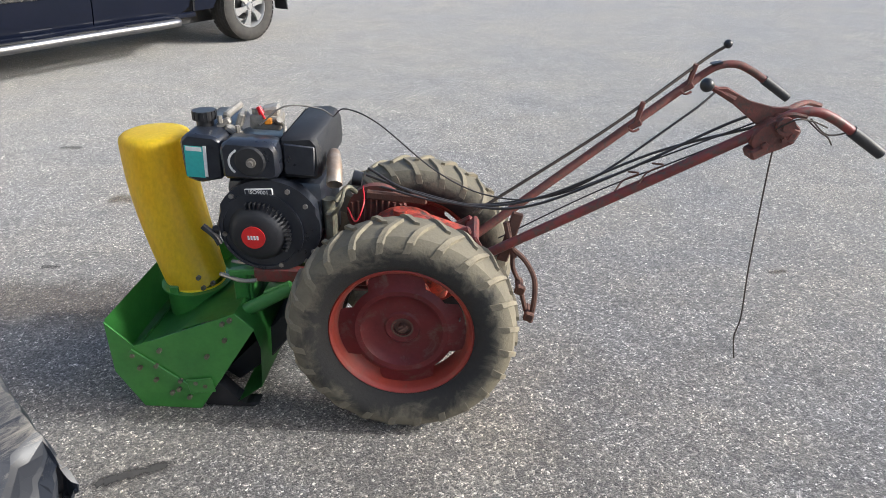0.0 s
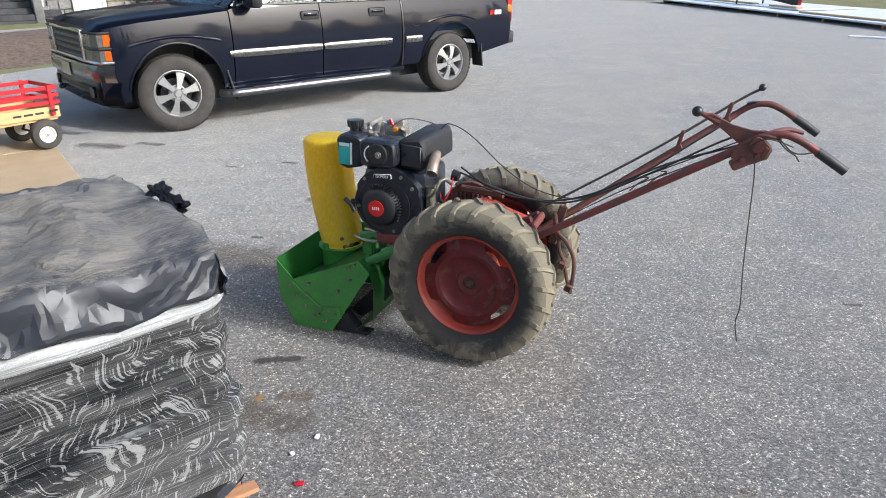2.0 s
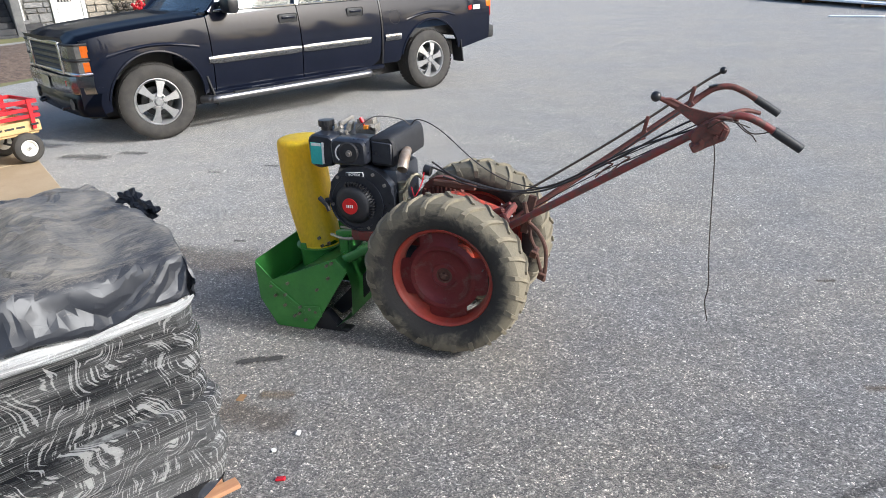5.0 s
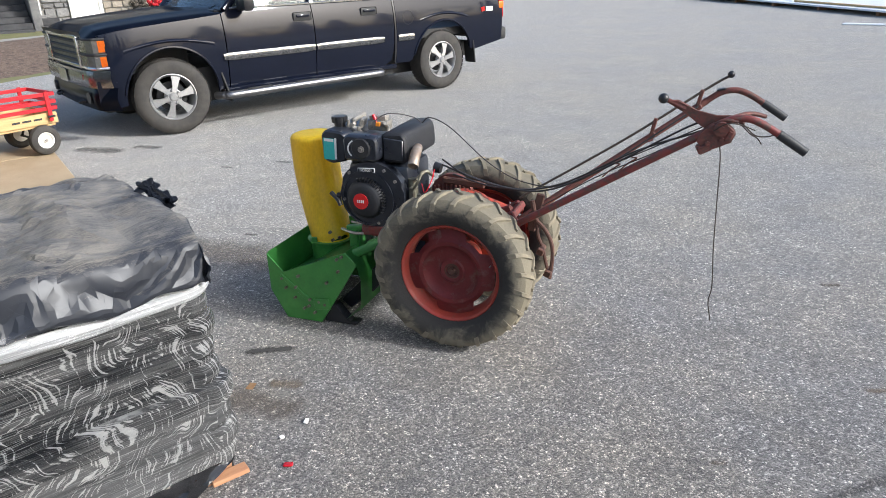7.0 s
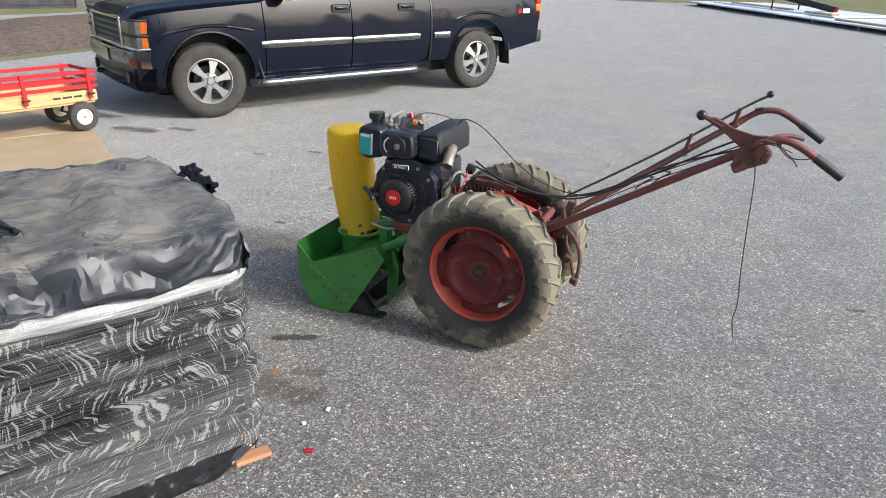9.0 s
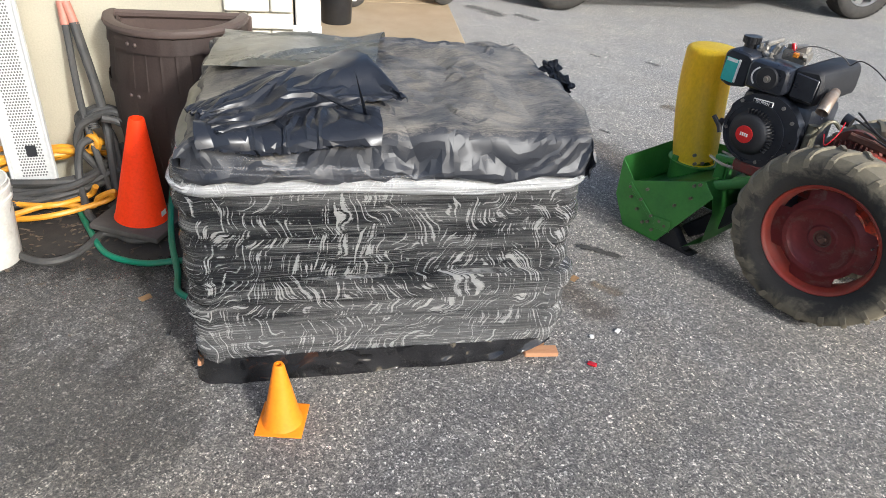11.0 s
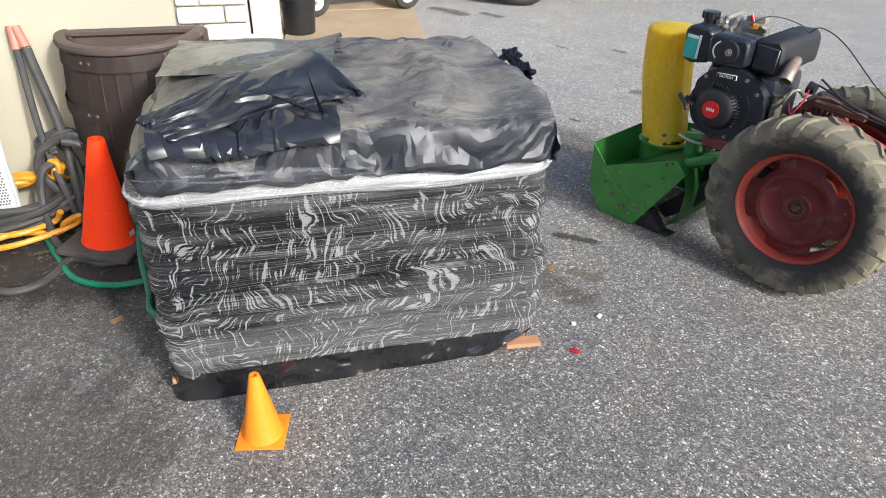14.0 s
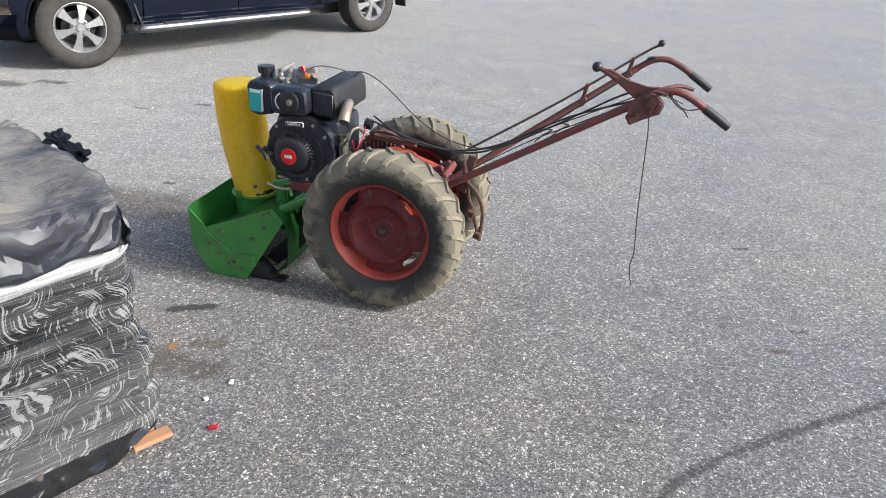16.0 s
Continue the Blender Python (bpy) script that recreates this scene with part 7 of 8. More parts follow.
    # core: floor, firewall, bed floor, inner arches (kept inside the skin)
    bm = BM()
    box(bm, (3.0, 1.55, 0.22), (-1.75, 0, 0.52))
    box(bm, (1.1, 1.3, 0.35), (0.25, 0, 0.80))
    box(bm, (1.78, 1.72, 0.10), (-3.82, 0, 0.74))
    box(bm, (5.2, 0.7, 0.14), (-2.0, 0, 0.46))
    box(bm, (3.9, 1.1, 0.16), (-2.1, 0, 0.31))
    box(bm, (1.0, 0.9, 0.2), (0.1, 0, 0.34))
    box(bm, (1.2, 0.8, 0.2), (-4.0, 0, 0.42))
    box(bm, (2.5, 0.12, 0.16), (-1.7, 0.42, 0.34))
    box(bm, (2.5, 0.12, 0.16), (-1.7, -0.42, 0.34))
    part("chassis", bm, M_trim, T)
    bm = BM()
    for s in (1, -1):
        for cx in (0, -3.645):
            lathe(bm, [(0.50, -0.17), (0.50, 0.14)], 24, Matrix.Translation((cx, s * 0.78, 0.42)) @ Matrix.Rotation(radians(-90), 4, "X"), 0, math.pi)
    for f in list(bm.faces):
        if f.calc_center_median().z < 0.4:
            bm.faces.remove(f)
    part("wheel_liner", bm, M_trim, T)
    for x in (0, -3.645):
        part("axle", cyl(BM(), (x, -0.75, 0.39), (x, 0.75, 0.39), 0.05, seg=12), M_trim, T)
    # hood
    bm = BM()
    def hood(u, v):
        x = -0.62 + 1.50 * u
        y = (v - 0.5) * 2
        hw = skin_y(1.12, x) - 0.012
        z = 1.175 - 0.115 * u ** 1.6 - 0.05 * max(0, u - 0.9) / 0.1
        z += 0.035 * (1 - y * y) + 0.022 * math.exp(-((abs(y) - 0.62) / 0.1) ** 2) * (1 - u * 0.4) - 0.05 * max(0, abs(y) - 0.94) / 0.06
        return (x, y * hw, z)
    sheet(bm, hood, 30, 40, 0.01)
    part("hood", bm, M_paint, T, "black hood with raised edges")
    bm = BM()
    sheet(bm, lambda u, v: (0.885 + 0.05 * math.cos((v - 0.5) * 2.2) + 0.02 * u, (v - 0.5) * 1.50, 1.03 + 0.045 * u), 5, 20, 0.006)
    part("hood_deflector", bm, M_black, T, "dark plastic hood deflector")
    # grille
    bm = BM()
    box(bm, (0.05, 1.1, 0.30), (0.87, 0, 0.88))
    gr = part("grille", bm, M_black, T, "dark grille with chrome surround")
    for z in (0.80, 0.86, 0.92, 0.98):
        part("slat", box(BM(), (0.03, 1.02, 0.022), (0.905, 0, z), (0, 20, 0), bevel=0.004), M_trim, gr)
    for s in (1, -1):
        part("surround", box(BM(), (0.06, 0.05, 0.32), (0.905, s * 0.56, 0.88), bevel=0.012, seg=2), M_chrome, gr)
    for z in (0.745, 1.025):
        part("surround", box(BM(), (0.06, 1.16, 0.04), (0.905, 0, z), bevel=0.012, seg=2), M_chrome, gr)
    # front bumper and valance
    def bumper(z0, z1, out, depth):
        def f(u, v):
            t = (u - 0.5) * 2
            x = 0.98 + out - 0.07 * t * t - 0.26 * max(0, abs(t) - 0.82) / 0.18
            y = t * 0.985 if abs(t) < 0.82 else math.copysign(0.8077 + 0.155 * (abs(t) - 0.82) / 0.18, t)
            z = z0 + (z1 - z0) * v
            return (x - depth * (2 * v - 1) ** 2, y, z)
        return f
    part("bumper", sheet(BM(), bumper(0.555, 0.72, 0.02, 0.02), 48, 8, 0.01), M_chrome, T, "chrome front bumper")
    val = part("valance", sheet(BM(), bumper(0.33, 0.552, -0.02, 0.05), 48, 8, 0.01), M_paint, T, "black front valance")
    for s in (1, -1):
        part("fog_lamp", cyl(BM(), (0.90, s * 0.66, 0.45), (0.955, s * 0.67, 0.45), 0.055, seg=20), M_black, val)
        part("tow_hook", tube(BM(), [(0.90, s * 0.42, 0.40), (1.0, s * 0.42, 0.38), (1.02, s * 0.46, 0.39), (0.92, s * 0.5, 0.40)], 0.016, 8), M_black, T)
        part("valance_side", side_panel([(0.47, 0.36), (0.80, 0.33), (0.86, 0.40), (0.86, 0.62), (0.48, 0.60)], s, thick=0.02), M_paint, T)
    part("front_plate", box(BM(), (0.012, 0.3, 0.13), (1.015, 0.0, 0.63), bevel=0.003), M_chrome, T)
    part("sticker", box(BM(), (0.004, 0.10, 0.05), (0.955, 0.70, 0.655), (0, 0, 20)), M_tail, T)
    # tailgate and rear bumper
    part("tailgate", box(BM(), (0.06, 1.76, 0.56), (-4.74, 0, 1.0), bevel=0.01), M_paint, T)
    part("rear_bumper", box(BM(), (0.12, 1.84, 0.17), (-4.81, 0, 0.64), bevel=0.03, seg=2), M_trim, T, "dark rear bumper")
    part("bed_front", box(BM(), (0.05, 1.76, 0.55), (-2.93, 0, 1.0), bevel=0.01), M_paint, T)
    part("bed_rail", box(BM(), (1.86, 0.09, 0.02), (-3.81, 0.87, 1.31), bevel=0.006), M_trim, T)
    part("bed_rail", box(BM(), (1.86, 0.09, 0.02), (-3.81, -0.87, 1.31), bevel=0.006), M_trim, T)
    # cab: pillars, roof, glass
    bm = BM()
    def roof(u, v):
        y = (v - 0.5) * 2
        return (-1.38 - 1.30 * u, y * 0.70, 1.83 + 0.035 * (1 - y * y) - 0.02 * (2 * u - 1) ** 2)
    sheet(bm, roof, 10, 16, 0.03)
    cab = part("cab_roof", bm, M_paint, T)
    for s in (1, -1):
        for a, b, r in (((-0.66, 0.90, 1.19), (-1.38, 0.70, 1.84), 0.04), ((-1.69, 0.905, 1.20), (-1.80, 0.70, 1.84), 0.05), ((-2.80, 0.90, 1.20), (-2.66, 0.70, 1.84), 0.06)):
            part("pillar", tube(BM(), [(a[0], s * a[1], a[2]), (b[0], s * b[1], b[2])], r, 8, smooth=False), M_paint, T)
        part("belt_trim", box(BM(), (2.1, 0.02, 0.022), (-1.76, s * 0.926, 1.212), bevel=0.004), M_chrome, T)
        for x0, x1, x2, x3 in ((-0.74, -1.66, -1.77, -1.42), (-1.72, -2.74, -2.62, -1.83)):
            bm = BM()
            vs = [bm.verts.new((x, s * y, z)) for x, y, z in ((x0, 0.905, 1.2), (x1, 0.905, 1.2), (x2, 0.71, 1.82), (x3, 0.71, 1.82))]
            f = bm.faces.new(vs)
            bmesh.ops.solidify(bm, geom=[f], thickness=0.006)
            part("side_window", bm, M_glass, T)
        bm = BM()
        box(bm, (0.13, 0.22, 0.17), (-0.83, s * 1.07, 1.27), bevel=0.035, seg=2)
        box(bm, (0.08, 0.12, 0.06), (-0.84, s * 0.95, 1.21), bevel=0.015)
        part("mirror", bm, M_black, T, "black door mirror")
    bm = BM()
    sheet(bm, lambda u, v: (-0.66 - 0.72 * u + 0.1 * math.cos((v - 0.5) * 2.0) - 0.05, (v - 0.5) * 2 * (0.87 - 0.19 * u), 1.20 + 0.63 * u), 8, 14, 0.006)
    part("windscreen", bm, M_glass, T)
    bm = BM()
    sheet(bm, lambda u, v: (-2.80 + 0.13 * u, (v - 0.5) * 2 * (0.86 - 0.18 * u), 1.20 + 0.63 * u), 4, 8, 0.006)
    part("rear_window", bm, M_glass, T)
    bm = BM()
    box(bm, (0.16, 1.66, 0.03), (-0.66, 0, 1.175), (0, -12, 0), bevel=0.01)
    part("cowl", bm, M_black, T)
    for y in (0.15, 0.55):
        part("wiper", tube(BM(), [(-0.60, y, 1.20), (-0.68, y + 0.1, 1.235), (-0.70, y - 0.3, 1.24)], 0.008, 6, smooth=False), M_black, T)
    bm = BM()
    for y in (0.4, -0.4):
        for x in (-1.5, -2.4):
            box(bm, (0.16, 0.5, 0.6), (x, y, 1.05), (0, -10, 0), bevel=0.06, seg=2)
    box(bm, (0.3, 1.5, 0.25), (-0.85, 0, 1.08), bevel=0.05)
    part("seats", bm, M_trim, T, "dark seats and dashboard")
    for x, st in ((0, -9), (-3.645, 0)):
        for s in (1, -1):
            car_wheel(T, x, s * 0.80, s, st if x == 0 else 0)
    # the nose is short: what lies ahead of the front arch is drawn back
    for ob in T.children_recursive:
        if ob.type == "MESH" and not ob.parent.name.startswith("wheel"):
            for v in ob.data.vertices:
                if v.co.x > 0.5:
                    v.co.x = 0.5 + (v.co.x - 0.5) * 0.58
    return T


pickup()

# ---------------------------------------------------------------- by the wall
def traffic_cone(name, at, rot, h, r_low, r_top, base, base_h, mat, base_mat, label, sticker=False, lean=0.0):
    C = thing(name, Matrix.Translation(at) @ Matrix.Rotation(radians(lean), 4, Vector((-0.94, 0.34, 0))) @ pose(0, 0, 0, 0, 0, rot), label, "traffic cone")
    b = BM()
    box(b, (base, base, base_h), (0, 0, base_h / 2), bevel=min(base_h * 0.4, 0.006), seg=2)
    if not sticker:
        lathe(b, [(r_low * 1.12, base_h), (r_low, base_h + 0.004)], 32)
    part("base", b, base_mat, C, "square base")
    body = part("body", lathe(BM(), [(r_low + 0.006, base_h), (r_low, base_h + 0.012), (r_top, h - 0.008), (r_top - 0.003, h), (r_top - 0.009, h), (r_top - 0.007, h - 0.06)], 40), mat, C)
    if sticker:
        # small maker's plate
        pl = part("sticker", box(BM(), (0.002, 0.035, 0.022), (r_low * 0.955, -0.0, base_h + 0.04), (0, -10, 0)), M_label_white, body)
    return C


def barrel():
    B = thing("rain_barrel", WALL @ pose(0.955, -0.02, 0), "dark brown plastic rain barrel with moulded staves and flat back", "barrel")
    def rad(z):
        return 0.245 + 0.052 * math.sin(math.pi * (z - 0.02) / 0.9)
    H = 0.815
    def shell(u, v, off=0.0):
        z = H * v
        a = math.pi * (1 + u)
        r = rad(z) + off
        stave = 0.0035 * max(0.0, 1 - abs(((u * 15) % 1) - 0.5) * -2 - 1.0)
        groove = -0.004 if abs(((u * 15) % 1) - 0.5) > 0.47 else 0.0
        y = -0.04 + 1.22 * r * math.sin(a)
        return ((r + groove) * 1.03 * math.cos(a), y - (groove * math.sin(a)), z)
    part("body", sheet(BM(), shell, 150, 26, 0.008), M_barrel, B)
    bm = BM()
    out = [(shell(u, 0.5)[0], 0) for u in (0, 1)]
    box(bm, (2 * rad(0.4) * 1.03, 0.03, H), (0, -0.03, H / 2), bevel=0.006)
    part("back", bm, M_barrel, B)
    for z0, z1 in ((0.735, 0.795), (0.535, 0.59), (0.375, 0.41)):
        bm = BM()
        sheet(bm, lambda u, v: tuple(c * k for c, k in zip(shell(u, (z0 + (z1 - z0) * v) / H, 0.009), (1, 1, 1))), 60, 3, 0.004)
        hoop = part("hoop", bm, M_barrel, B)
        for u in (0.32, 0.36):
            p = shell(u, (z0 + z1) / 2 / H, 0.008)
            part("rivet", ball(BM(), p, 0.009, 8), M_barrel, hoop)
    # rim and the deep well behind it
    bm = BM()
    def rim(u, v):
        a = 2 * math.pi * v
        o = shell(u, 1.0, 0.004)
        return (o[0] + 0.022 * math.cos(a) * (-math.cos(math.pi * (1 + u))), o[1] + 0.022 * math.cos(a) * 0.9, H + 0.018 * math.copysign(abs(math.sin(a)) ** 0.6, math.sin(a)))
    sheet(bm, rim, 60, 10)
    part("rim", bm, M_barrel, B)
    bm = BM()
    def well(u, v):
        a = math.pi * (1 + u)
        r = rad(H) - 0.02
        k = 1 - 0.25 * v
        return (r * math.cos(a) * k, -0.05 + 1.15 * r * math.sin(a) * k, H - 0.16 * math.sin(v * math.pi / 2))
    sheet(bm, well, 40, 8)
    part("well", bm, M_barrel, B, "hollow top of the barrel")
    bm = BM()
    box(bm, (0.56, 0.03, 0.03), (0, -0.045, H), bevel=0.008)
    box(bm, (0.45, 0.2, 0.006), (0, -0.14, H - 0.157))
    part("back_rim", bm, M_barrel, B)


def bucket(name, at, r0, r1, h, mat, label):
    B = thing(name, pose(*at), label, "bucket")
    prof = [(0.0, 0.004), (r0 - 0.004, 0.004), (r0, 0.0), (r0 + 0.003, 0.008), (r1, h * 0.78), (r1 + 0.008, h * 0.78), (r1 + 0.008, h * 0.82), (r1 + 0.002, h * 0.83), (r1 + 0.003, h * 0.9), (r1 + 0.01, h * 0.9), (r1 + 0.01, h * 0.94), (r1 + 0.004, h * 0.95), (r1 + 0.006, h), (r1, h), (r0, 0.02), (0.0, 0.02)]
    part("body", lathe(BM(), prof, 40), mat, B)
    part("bail", tube(BM(), [(0, -r1 - 0.01, h * 0.88), (0.06, -r1 * 0.8, h * 0.6), (0.075, 0, h * 0.5), (0.06, r1 * 0.8, h * 0.6), (0, r1 + 0.01, h * 0.88)], 0.003, 6, 6), M_steel, B, "wire bail")
    return B


def coil(center, r, turns, thick, mat, name, label, seed, tilt=0.0, squash=1.0):
    rnd = random.Random(seed)
    pts = []
    n = 14
    for k in range(int(turns * n)):
        a = 2 * math.pi * k / n
        rr = r * (1 + rnd.uniform(-0.07, 0.07)) - 0.01 * (k / n)
        z = thick + thick * 1.15 * (k / n) + rnd.uniform(0, 0.012)
        pts.append((center[0] + rr * math.cos(a) * squash, center[1] + rr * math.sin(a), z + tilt * rr * math.cos(a)))
    ob = part(name, tube(BM(), pts, thick, 8, 3), mat)
    return tagged(ob, label, "hose")


def wall_things():
    traffic_cone("traffic_cone", (-1.735, -0.19, 0.034), 52, 0.475, 0.105, 0.032, 0.30, 0.026, M_cone_red, M_cone_base, "bright red-orange traffic cone on a black rubber base", True, 6.0)
    traffic_cone("small_cone", (-0.383, -0.003, 0), 60, 0.228, 0.056, 0.017, 0.142, 0.006, M_cone_orange, M_cone_orange, "small plain orange plastic cone standing on asphalt")
    barrel()
    bucket("bucket", (-1.70, -0.775, 0), 0.12, 0.14, 0.34, M_bucket, "dirty white plastic bucket standing beside the hoses")
    bucket("black_bucket", (-4.80, 1.93, 0.022), 0.13, 0.15, 0.36, M_black, "black plastic bucket standing on the concrete apron")
    # perforated white panel leaning on the wall
    P = thing("perforated_panel", WALL @ pose(0.288, -0.235, 0.03, 0, 0, 0) @ pose(0, 0, 0, -12, -6, -6), "white perforated sheet panel leaning against the wall", "panel")
    bm = BM()
    box(bm, (0.19, 0.006, 1.5), (0, 0, 0.75), bevel=0.0015)
    body = part("sheet", bm, M_panel_perf, P)
    bm = BM()
    for s in (-1, 1):
        box(bm, (0.012, 0.02, 1.5), (s * 0.095, -0.008, 0.75), bevel=0.002)
    part("edge", bm, M_panel_perf, P)
    bm = BM()
    for i in range(9):
        for j in range(86):
            cyl(bm, (-0.05 + i * 0.0125 + 0.006 * (j % 2), -0.0032, 0.10 + j * 0.0125), (-0.05 + i * 0.0125 + 0.006 * (j % 2), -0.0042, 0.10 + j * 0.0125), 0.0045, seg=6)
    tagged(part("perforated_field", bm, surf("hole_grey", (0.16, 0.155, 0.15), rough=0.9), P), kind="stuff")
    bm = BM()
    box(bm, (0.045, 0.002, 0.05), (0.012, -0.0065, 0.21))
    part("sticker", bm, M_grid, P, "dark printed sticker")
    # pipe bundle leaning on the wall: three grey hoses held by pink couplings
    top = WALL @ Vector((0.487, -0.05, 0.765))
    low = WALL @ Vector((0.605, -0.27, 0.04))
    W = thing("pipe_bundle", Matrix.Identity(4), "grey rubber pipes with pinkish couplings leaning on the wall", "pipe")
    for k, (dx, dy) in enumerate(((0.0, 0.0), (0.012, 0.034))):
        o = Vector((dx, dy, 0))
        m = (top + low) / 2 + o + Vector((0.0, 0.02 - 0.045 * (1 - k), -0.01))
        part("pipe", tube(BM(), [low + o * 0.6, m, top + o], 0.015 if k == 0 else 0.02, 10, 8), M_hose_k, W)
        if k < 2:
            d = (top - m).normalized()
            part("coupling", cyl(BM(), top + o - d * 0.01, top + o + d * 0.085, 0.019, seg=12), M_copper, W)
    bm = BM()
    d = (top - low).normalized()
    for k in range(7):
        c = low + (top - low) * (0.42 + 0.012 * k)
        cyl(bm, c - d * 0.003 + Vector((0.01, 0, 0)), c + d * 0.003 + Vector((0.01, 0, 0)), 0.026, seg=14)
    part("ribbed_sleeve", bm, M_hose_k, W)
    # hoses
    def heap(name, label, mat, r, strands, seed, left, right, mid):
        """One long hose laid to and fro in slack loops."""
        rnd = random.Random(seed)
        pts = []
        for k in range(strands):
            a, b, c = (Vector(p) + Vector((rnd.uniform(-1, 1) * 0.05, rnd.uniform(-1, 1) * 0.07, abs(rnd.uniform(0, 1)) * 0.09)) for p in (left, mid, right))
            run = [a, b, c, c + Vector((0.05, -0.03, 0.06))]
            pts += run if k % 2 == 0 else run[::-1]
        pts = [tuple(WALL @ Vector((p.x, min(p.y, -0.03), max(p.z, r)))) for p in pts]
        tagged(part(name, tube(BM(), pts, r, 8, 6), mat), label, "hose")
    heap("yellow_hose", "yellow hose lying slack at the wall's foot", M_hose_y, 0.013, 8, 6, (0.10, -0.12, 0.10), (0.50, -0.12, 0.16), (0.34, -0.10, 0.14))
    heap("yellow_hose", "yellow hose lying under the grey heap", M_hose_y, 0.013, 3, 9, (0.15, -0.42, 0.01), (0.56, -0.30, 0.02), (0.36, -0.40, 0.012))
    heap("grey_hose", "heap of grey rubber hose slung in loops on the ground", M_hose_k, 0.017, 9, 2, (0.08, -0.33, 0.04), (0.62, -0.20, 0.10), (0.42, -0.31, 0.05))
    # loops that hang round the pipes
    rnd = random.Random(44)
    lp = []
    for k in range(40):
        a = 2 * math.pi * k / 12
        r = 0.115 * (1 + rnd.uniform(-0.12, 0.18))
        lp.append(tuple(WALL @ Vector((0.585 + r * math.cos(a) * 0.95 + 0.012 * (k // 12), -0.10 - 0.05 * (k // 12) + rnd.uniform(-0.01, 0.01), max(0.02, 0.27 + r * 1.35 * math.sin(a))))))
    tagged(part("hanging_coil", tube(BM(), lp, 0.017, 8, 4), M_hose_k), "grey rubber hose coil hung round the pipes", "hose")
    g = [tuple(WALL @ Vector(p)) for p in ((0.545, -0.20, 0.30), (0.505, -0.24, 0.28), (0.485, -0.27, 0.18), (0.50, -0.33, 0.09), (0.55, -0.44, 0.03), (0.63, -0.50, 0.02), (0.70, -0.48, 0.02))]
    tagged(part("looped_hose", tube(BM(), g, 0.017, 8, 6), M_hose_k), "grey hose looping down from the pipes to the ground", "hose")
    g = [tuple(WALL @ Vector(p)) for p in ((0.56, -0.12, 0.36), (0.625, -0.17, 0.30), (0.645, -0.22, 0.16), (0.635, -0.28, 0.04), (0.60, -0.33, 0.02))]
    tagged(part("looped_hose", tube(BM(), g, 0.015, 8, 6), M_hose_k), "grey hose hanging beside the barrel", "hose")
    g2 = [(-1.98, -0.72, 0.03), (-1.8, -0.69, 0.02), (-1.66, -0.66, 0.017), (-1.57, -0.58, 0.017), (-1.57, -0.49, 0.017), (-1.63, -0.42, 0.017), (-1.71, -0.36, 0.017), (-1.68, -0.30, 0.017), (-1.61, -0.25, 0.017), (-1.60, -0.17, 0.017), (-1.66, -0.08, 0.017), (-1.8, -0.02, 0.017)]
    tagged(part("trailing_hose", tube(BM(), g2, 0.016, 8, 6), M_hose_k), "grey hose trailing round the cone on the ground", "hose")
    g3 = [(-1.96, -0.42, 0.02), (-1.78, -0.40, 0.016), (-1.55, -0.36, 0.015), (-1.42, -0.24, 0.015), (-1.38, -0.10, 0.015), (-1.30, 0.05, 0.015), (-1.2, 0.2, 0.02)]
    tagged(part("green_hose", tube(BM(), g3, 0.013, 10, 8), M_hose_g), "green garden hose running over the ground to the pallet", "hose")
    g4 = [(-1.75, 0.02, 0.06), (-1.80, -0.02, 0.14), (-1.68, -0.06, 0.16), (-1.50, -0.11, 0.06), (-1.30, -0.13, 0.016), (-1.16, -0.15, 0.014), (-1.06, -0.06, 0.014), (-1.05, 0.08, 0.02)]
    tagged(part("green_hose", tube(BM(), g4, 0.013, 10, 8), M_hose_g), "green garden hose looping up beside the pallet", "hose")
    # the pallet's shade painted onto the asphalt, then damp debris at the wall's foot
    stain("ground_shade", [(-2.1, -1.6), (-1.75, -0.9), (-1.45, -0.45), (-1.2, 0.1), (-1.3, 0.9)], 1.9, M_shade, "asphalt darkened along the wall by painted shade", 0.002, 8, "stain")
    # carries the darkening on to the asphalt before the pallet
    stain("ground_shade", [(-1.7, -1.7), (-1.1, -1.0), (-0.62, -0.5), (-0.3, -0.15)], 1.3, M_shade, "darkened asphalt before the pallet", 0.0016, 18, "stain")
    stain("ground_debris", [(-2.2, -1.15), (-2.0, -0.65), (-1.75, -0.35), (-1.62, 0.0), (-1.6, 0.3)], 1.0, M_mulch, "dark damp leaf litter along the wall's foot", 0.004, 3, "debris")
    # leaf crumbs and twigs lying in the debris strip
    rnd = random.Random(71)
    bm = BM()
    for _ in range(1300):
        t = rnd.random()
        p = WALL @ Vector((-0.35 + 1.5 * t, -0.05 - abs(rnd.gauss(0, 0.36)), 0))
        a, s, w = rnd.uniform(0, 6.28), rnd.uniform(0.006, 0.022), rnd.uniform(0.003, 0.009)
        d, e = Vector((math.cos(a) * s, math.sin(a) * s, 0)), Vector((-math.sin(a) * w, math.cos(a) * w, 0))
        z = Vector((0, 0, 0.005 + rnd.uniform(0, 0.006)))
        v = [bm.verts.new(p + q + z) for q in (d * -1, e, d, e * -1)]
        v.append(bm.verts.new(p + Vector((0, 0, z.z + 0.003))))
        for i in range(4):
            bm.faces.new((v[i], v[(i + 1) % 4], v[4]))
    tagged(part("leaf_litter", bm, surf("leaf_crumbs", (0.13, 0.095, 0.065), (0.035, 0.028, 0.022), rough=0.9, scale=30, fine=90)), "brown leaf crumbs and twigs at the wall's foot", "litter", kind="stuff")


